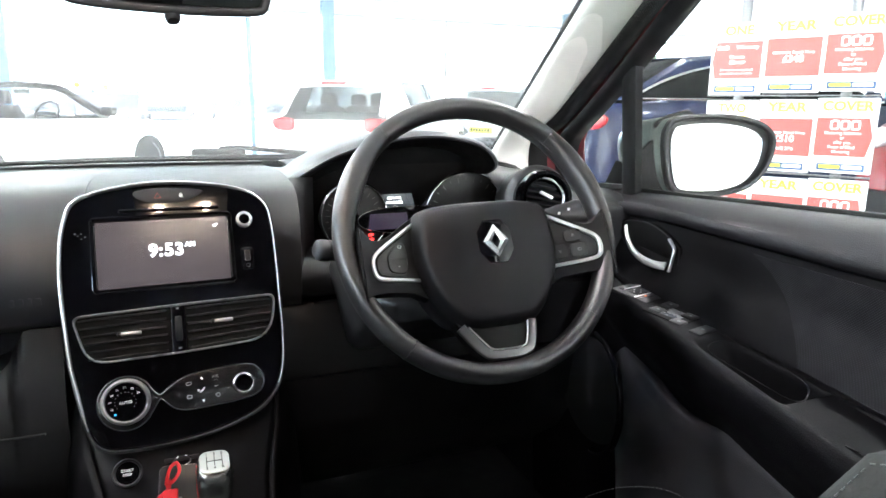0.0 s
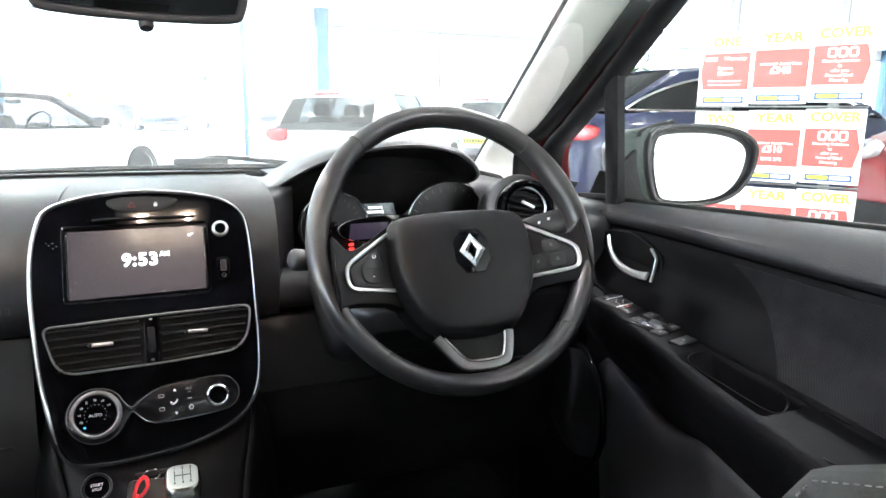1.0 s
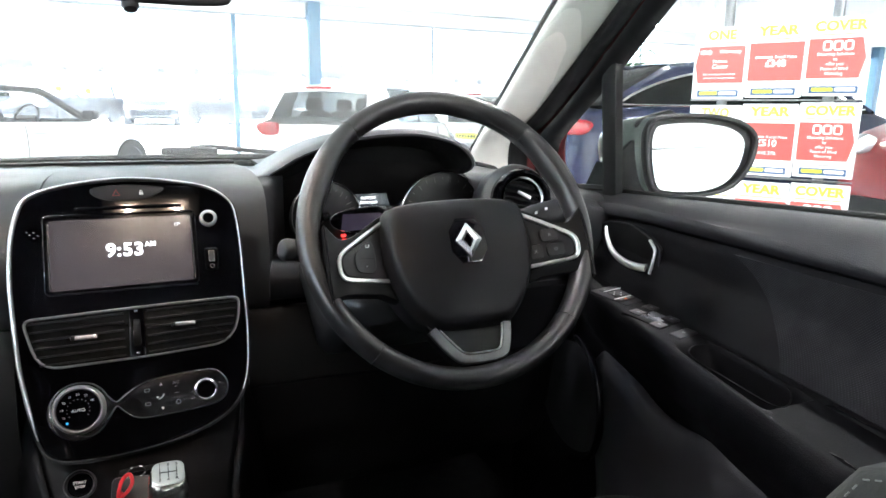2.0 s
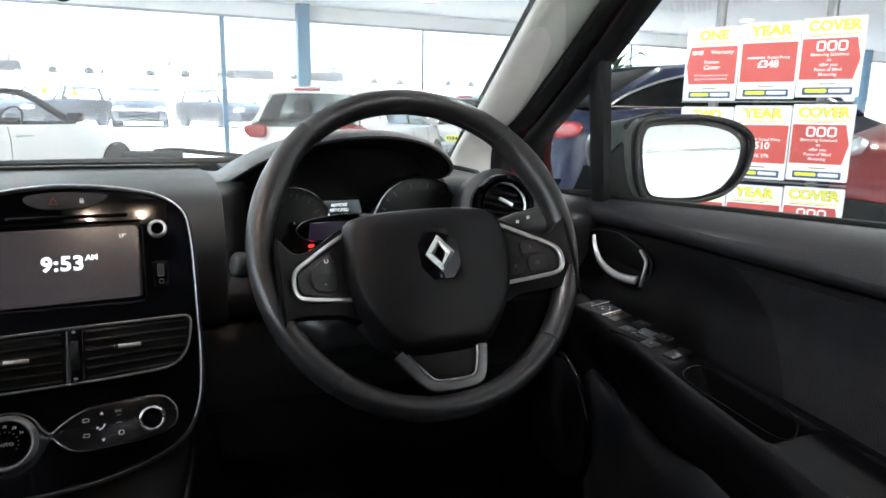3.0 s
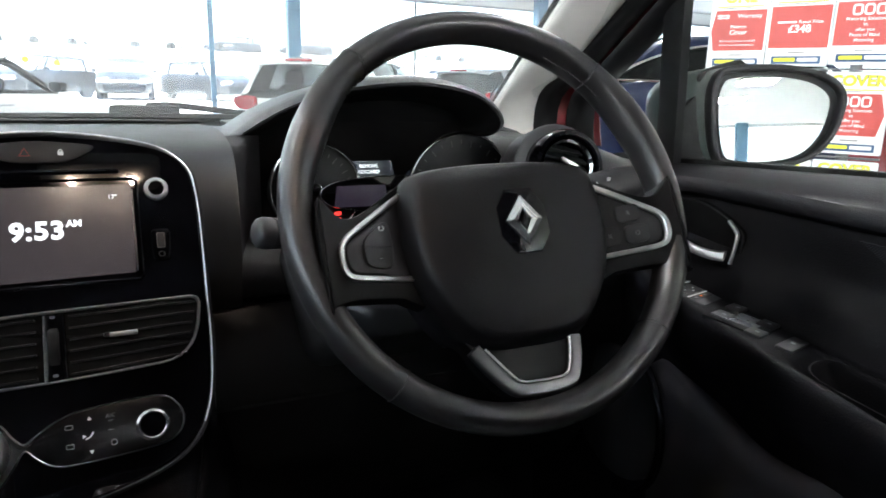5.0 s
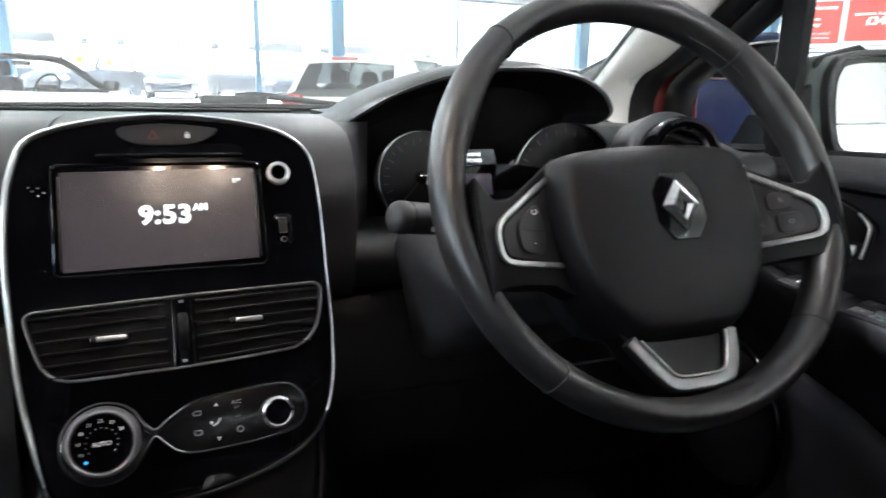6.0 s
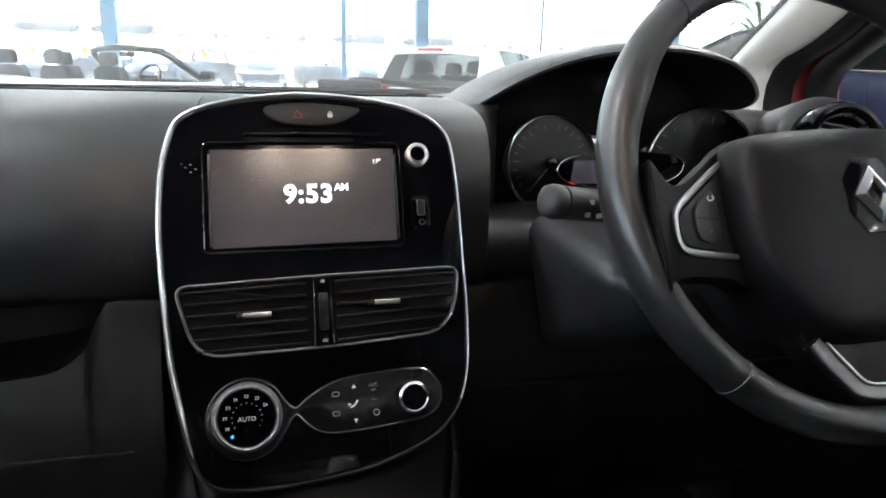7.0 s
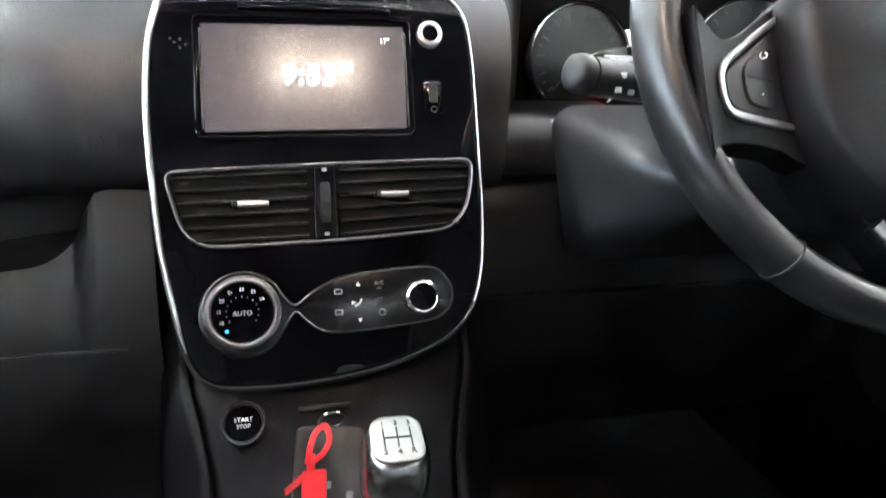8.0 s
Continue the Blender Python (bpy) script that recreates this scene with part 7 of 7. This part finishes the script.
def convertible():
    c = thing("white_convertible", "white convertible with its roof down and dark seats", "car")
    L, W = 4.1, 1.76
    yy = lambda f: (f - 0.5) * L
    rows = []
    for f, z, w in ((0, 0.62, 0.36), (0.02, 0.84, 0.41), (0.08, 0.90, 0.47), (0.2, 0.91, 0.5), (0.4, 0.885, 0.5), (0.6, 0.88, 0.5), (0.72, 0.88, 0.5), (0.84, 0.82, 0.485), (0.94, 0.72, 0.45), (1.0, 0.55, 0.36)):
        ww = w * W
        half = [(ww * 0.9, 0.22), (ww, 0.34), (ww, z - 0.2), (ww * 0.975, z - 0.04), (ww * 0.93, z), (ww * 0.6, z + (0.03 if f > 0.7 or f < 0.2 else -0.12)), (0, z + (0.04 if f > 0.7 or f < 0.2 else -0.14))]
        rows.append([(x, yy(f), zz) for x, zz in half] + [(-x, yy(f), zz) for x, zz in half[-2::-1]])
    part("body", solid(rows), WHITE, c, "", 50)
    frame_pts = rounded([(-0.78, yy(0.70), 0.87), (-0.70, yy(0.62), 1.08), (-0.60, yy(0.555), 1.25), (-0.3, yy(0.535), 1.29), (0, yy(0.53), 1.30), (0.3, yy(0.535), 1.29), (0.60, yy(0.555), 1.25), (0.70, yy(0.62), 1.08), (0.78, yy(0.70), 0.87)], 4, False)
    part("windscreen_frame", sweep(frame_pts, rrect(0.075, 0.075, 0.018, 3), closed=False, up=(0, 1, 0.3)), BLACKP, c, "dark windscreen frame")
    for s in (-1, 1):
        for f in (0.19, 0.865):
            part("wheel_arch", lathe([(0, 0.02), (0.325, 0.02), (0.325, 0.0), (0, 0.0)], Matrix.Translation((s * (W * 0.5 - 0.012), yy(f), 0.30)) @ pose(0, 0, 0, 0, 90 * s, 0), 28), RUBBER, c)
            wheel(c, s * (W * 0.5 - 0.085), yy(f))
        part("door_mirror", prism(rrect(0.18, 0.12, 0.04, 4), -0.05, 0.05, Matrix.Translation((s * (W * 0.5 + 0.07), yy(0.655), 0.97)) @ pose(0, 0, 0, 90, 0, 0), 0.02), BLACKP, c, "dark door mirror")
        part("door_gap", sweep([(s * (W * 0.5 + 0.001), yy(0.42), z) for z in (0.35, 0.6, 0.72)] + [(s * W * 0.486, yy(0.42), 0.86)], rrect(0.008, 0.006, 0.002, 1), closed=False, up=(s, 0, 0)), RUBBER, c)
        part("door_handle", sweep([(s * (W * 0.5 + 0.004), yy(0.44), 0.75), (s * (W * 0.5 + 0.022), yy(0.455), 0.752), (s * (W * 0.5 + 0.022), yy(0.485), 0.754), (s * (W * 0.5 + 0.004), yy(0.50), 0.755)], rrect(0.022, 0.012, 0.004, 2), closed=False, up=(s, 0, 0)), SILVER, c)
        for f in (0.22, 0.40):
            rows = [[(s * 0.37 + p[0], yy(f) + p[1], z) for p in rrect(0.50 * k, 0.15, 0.06, 4)] for z, k in ((0.70, 1.0), (0.95, 0.95), (1.05, 0.7))]
            part("seat", solid(rows), DARK, c, "dark seat back", 60)
            rows = [[(s * 0.37 + p[0], yy(f) - 0.03 + p[1], z) for p in rrect(0.27 * k, 0.10, 0.045, 4)] for z, k in ((1.06, 0.85), (1.10, 1.0), (1.18, 0.95), (1.22, 0.7))]
            part("headrest", solid(rows), DARK, c, "dark headrest", 60)
        part("rear_lamp", box(*sorted((s * 0.55, s * 0.78)), yy(0) - 0.0, yy(0) + 0.1, 0.66, 0.78, bevel=0.02), TAIL, c)
    M = Matrix.Translation((0.37, yy(0.55), 0.93)) @ pose(0, 0, 0, 65, 0, 0)
    part("steering_wheel", sweep([(q[0], q[1], 0) for q in circle(0.18, 32)], [(0.016 * math.cos(a), 0.016 * math.sin(a)) for a in np.linspace(0, 2 * math.pi, 9)[:-1]], M), RUBBER, c)
    part("steering_hub", prism(rrect(0.3, 0.05, 0.02, 3), -0.02, 0.02, M), RUBBER, c)
    part("dashboard", box(-0.72, 0.72, yy(0.60), yy(0.69), 0.76, 0.92, bevel=0.03), DARK, c)
    part("mirror", box(-0.12, 0.12, yy(0.55), yy(0.56), 1.19, 1.25, bevel=0.008), BLACKP, c)
    return c


silver = car("silver_hatchback", "silver hatchback parked beyond the white one", SILVER, 4.2, 1.75, 1.47)
put(silver, 7.2, 12.2, -62)
put(convertible(), -1.85, 10.1, -36)

# cars on the forecourt and on the bank behind it
# pale veil in these windows stands in for bright sky glare on them
GLAREGLASS = glass_mat("glare_car_glass", (0.78, 0.80, 0.80), 0.10, 60)
lot = [car("parked_car", "silver car parked on the forecourt", SILVER, 4.3, 1.78, 1.46, group="forecourt cars", detail=False, glass=GLAREGLASS), car("parked_car", "black car parked on the forecourt", BLACKP, 4.5, 1.8, 1.44, group="forecourt cars", detail=False, glass=GLAREGLASS), car("parked_car", "white car parked on the forecourt", WHITE, 4.2, 1.78, 1.5, group="forecourt cars", detail=False, glass=GLAREGLASS)]
put(lot[1], 0.1, 27.6, 178, 0.46)
put(lot[0], -9.6, 27.8, 152, 0.46)
put(lot[2], 9.4, 27.9, 160, 0.46)
for k, (x, turn) in enumerate(((-2.7, 148), (3.0, 206), (-6.1, 150), (6.2, 158), (-13.0, 150), (-16.4, 148), (12.8, 156), (16.2, 160))):
    copy_thing(lot[(1, 1, 1, 0)[k % 4]], pose(x, 27.6 + 0.3 * (k % 2), 0.46, 0, 0, turn))
bank = [[(x, y, z) for x in np.linspace(-90, 90, 13)] for y, z in ((17.6, -0.03), (19.5, 0.06), (22.5, 0.36), (25.0, 0.46), (53, 0.50), (56, 3.55), (110, 3.65), (114, -0.3))]
structure("ground_bank", shell(bank, 0.1), CONCRETE, "pale parking ground rising from the showroom to a raised deck", "parking deck")
for i, x in enumerate((-21.5, -15.8, -10.2, -4.6, 2.2, 8.5, 14.5, 21.0, 28.0)):
    copy_thing(lot[(0, 1, 1, 2)[i % 4]], pose(x, 60 + 0.8 * (i % 2), 3.60, 0, 0, 84 + 7 * (i % 3)))


# ---- plant by the cars ----
def potted_plant():
    p = thing("potted_plant", "tall green potted plant with arching narrow leaves", "plant", (6.44, 8.24, 0))
    B = Matrix.Translation((6.44, 8.24, 0))
    part("pot", lathe([(0, 0.0), (0.17, 0.0), (0.22, 0.40), (0.235, 0.41), (0.235, 0.44), (0.20, 0.44), (0.19, 0.36), (0, 0.36)], B, 28), DARK, p, "dark round pot")
    part("stem", lathe([(0, 0.34), (0.035, 0.34), (0.025, 1.2), (0.018, 1.92), (0, 1.92)], B, 10), mat("plant_stem", (0.14, 0.10, 0.06), 0.8, vary=0.2, vscale=30), p)
    rng = random.Random(4)
    for k in range(34):
        a, L, up = k * 2.4 + rng.uniform(-0.2, 0.2), rng.uniform(0.45, 0.75), rng.uniform(0.45, 1.45)
        z0 = 1.45 + 0.45 * rng.random()
        rows = []
        for t in np.linspace(0, 1, 7):
            r = L * t
            z = z0 + L * (up * t - 0.95 * t * t)
            w = 0.030 * math.sin(math.pi * (0.06 + 0.92 * t)) + 0.002
            c, q = math.cos(a), math.sin(a)
            rows.append([tuple(B @ Vector((c * r - q * d, q * r + c * d, z + 0.3 * abs(d)))) for d in (-w, 0, w)])
        part("leaf", shell(rows, 0.0015), LEAF, p)


potted_plant()
for x, z in ((-4.16, 1.36), (-3.26, 1.37), (-2.40, 1.40), (-1.57, 1.41), (-1.07, 1.37)):
    d = thing("price_disc", "small round yellow price disc on the glass", "sign", (x, 14.96, z), group="discs on the glass")
    part("disc", prism(circle(0.055, 24), -0.004, 0.0, pose(x, 14.985, z, 90, 0, 0)), POST_YEL, d)


# ---- poster stand ----
PX, PN = Vector((0.493, -0.870, 0)).normalized(), Vector((-0.870, -0.493, 0)).normalized()
PST = Matrix.Translation((2.093, 2.233, 0)) @ Matrix((PX, Vector((0, 0, 1)), PN)).transposed().to_4x4()


def bars(parent, M, spec, material):
    for u, v, w, h in spec:
        part("print_bar", prism(rrect(w, h, min(w, h) * 0.2, 1, u, v), 0.0, 0.0004, M), material, parent)


def poster(s, z0, head, kind, price="", under=""):
    """One A4 card in a clear holder; s is its left edge along the stand, z0 its foot."""
    w, h = 0.2, 0.277
    p = thing("poster", "warranty price card, white with a red field and yellow heading", "poster", tuple(PST @ Vector((s + w / 2, z0, 0))), group="posters on the stand")
    M = PST @ pose(s + w / 2, z0 + h / 2, 0)
    part("card", prism(rrect(w, h, 0.003, 2), 0.0, 0.004, M, 0.001), CARD, p)
    part("holder", sweep(rrect(w - 0.001, h - 0.001, 0.004, 2), rrect(0.003, 0.006, 0.001, 1), M @ pose(0, 0, 0.003)), mat_clear, p, "clear holder edge")
    F = M @ pose(0, 0, 0.0042)
    if head:
        words(head, 0.048, F @ pose(0, 0.108, 0), POST_BLUE, p, "heading_edge", width=min(0.170, 0.0367 * len(head)), bold=0.0026)
        words(head, 0.048, F @ pose(0, 0.108, 0.0005), POST_YEL, p, "heading", width=min(0.167, 0.036 * len(head)), bold=0.0016)
    bars(p, F, [(0.0, 0.0790, 0.16, 0.004)], POST_YEL)
    bars(p, F, [(-0.02, 0.0735, 0.12, 0.0018)], POST_BLUE)
    if kind == "left":
        red = [(-0.082, 0.066), (0.092, 0.066), (0.092, -0.076), (-0.082, -0.076), (-0.095, -0.005)]
    elif kind == "right":
        red = [(-0.095, 0.066), (0.076, 0.066), (0.092, -0.005), (0.076, -0.076), (-0.095, -0.076)]
    else:
        red = [(-0.095, 0.066), (0.095, 0.066), (0.095, -0.076), (-0.095, -0.076)]
    f = part("red_field", prism(red, 0, 0.0004, F), POST_RED, p)
    G = F @ pose(0, 0, 0.0007)
    if kind == "left":
        bars(f, G, [(-0.056, 0.048, 0.045, 0.005), (-0.056, 0.040, 0.045, 0.004), (-0.066, 0.044, 0.006, 0.018), (-0.042, 0.044, 0.006, 0.018)], PRINT)
        words("Warranty", 0.020, G @ pose(0.036, 0.045, 0), PRINT, f, "line", width=0.085, bold=0.0003)
        words("Platinum", 0.016, G @ pose(0.0, 0.008, 0), PRINT, f, "line", bold=0.0003)
        words("Cover", 0.024, G @ pose(0.0, -0.012, 0), PRINT, f, "line", bold=0.0004, shear=0.2)
        words("All mechanical and all", 0.0115, G @ pose(0.0, -0.042, 0), PRINT, f, "line", width=0.125)
        words("electrical components", 0.0115, G @ pose(0.0, -0.056, 0), PRINT, f, "line", width=0.122)
    elif kind == "right":
        for u in (-0.034, 0.0, 0.034):
            part("logo_bar", sweep(rrect(0.024, 0.030, 0.006, 2, u, 0.040), rrect(0.007, 0.0004, 0.0001, 1), G), PRINT, f, "white logo shape")
        for t, v in (("Motoring Solutions", 0.010), ("to", -0.008), ("offer you", -0.025), ("Peace of Mind", -0.042), ("Motoring", -0.059)):
            words(t, 0.0155, G @ pose(-0.005, v, 0), PRINT, f, "line", bold=0.0002)
    else:
        bars(f, G, [(-0.042, 0.012, 0.062, 0.007)], PRINT)
        words("Retail Price", 0.015, G @ pose(0.034, 0.012, 0), PRINT, f, "line", width=0.075, bold=0.0002)
        words(price, 0.036, G @ pose(0.0, -0.012, 0), PRINT, f, "price", bold=0.0012)
        if under:
            words(under, 0.018, G @ pose(0.0, -0.050, 0), PRINT, f, "line", bold=0.0003)
    bars(p, F, [(0.0, -0.092, 0.055, 0.004)], PRINT_DIM)
    b = part("footer", prism(rrect(0.158, 0.026, 0.001, 1, 0, -0.117), 0, 0.0004, F), POST_BLUE, p, "blue footer with logo bars")
    bars(b, F @ pose(0, 0, 0.0004), [(-0.036, -0.116, 0.070, 0.013)], POST_YEL)
    bars(b, F @ pose(0, 0, 0.0004), [(0.038, -0.116, 0.066, 0.013)], PRINT)


mat_clear = mat("clear_holder_edge", (0.62, 0.66, 0.66), 0.2, vary=0.05, vscale=10, coat=0.5)
for z0, row in ((1.152, (("ONE", "left", "", ""), ("YEAR", "mid", "£348", ""), ("COVER", "right", "", ""))), (0.850, (("TWO", "left", "", ""), ("YEAR", "mid", "£510", "SAVE 27%"), ("COVER", "right", "", ""))), (0.548, (("", "left", "", ""), ("YEAR", "mid", "", ""), ("COVER", "right", "", "")))):
    for i, (a, b, c, d) in enumerate(row):
        poster(0.002 + 0.204 * i, z0 + 0.006 * i, a, b, c, d)


def stand():
    s = thing("poster_stand", "steel tube display stand holding rows of price cards", "display stand", tuple(PST @ Vector((0.3, 0, -0.03))))
    for u in (0.115, 0.495):
        part("pole", lathe([(0, 0.0), (0.019, 0.0), (0.019, 2.2), (0, 2.2)], PST @ pose(u, 0, -0.026, -90, 0, 0), 20), STEEL, s)
        part("foot", box(-0.03, 0.03, -0.25, 0.25, 0, 0.02, PST @ pose(u, 0.0, -0.026, -90, 0, 0), bevel=0.004), STEEL, s)
    for v in (1.145, 0.845, 0.545, 1.60):
        part("rail", box(0.0, 0.61, v, v + 0.006, -0.008, 0.012, PST), STEEL, s)


stand()
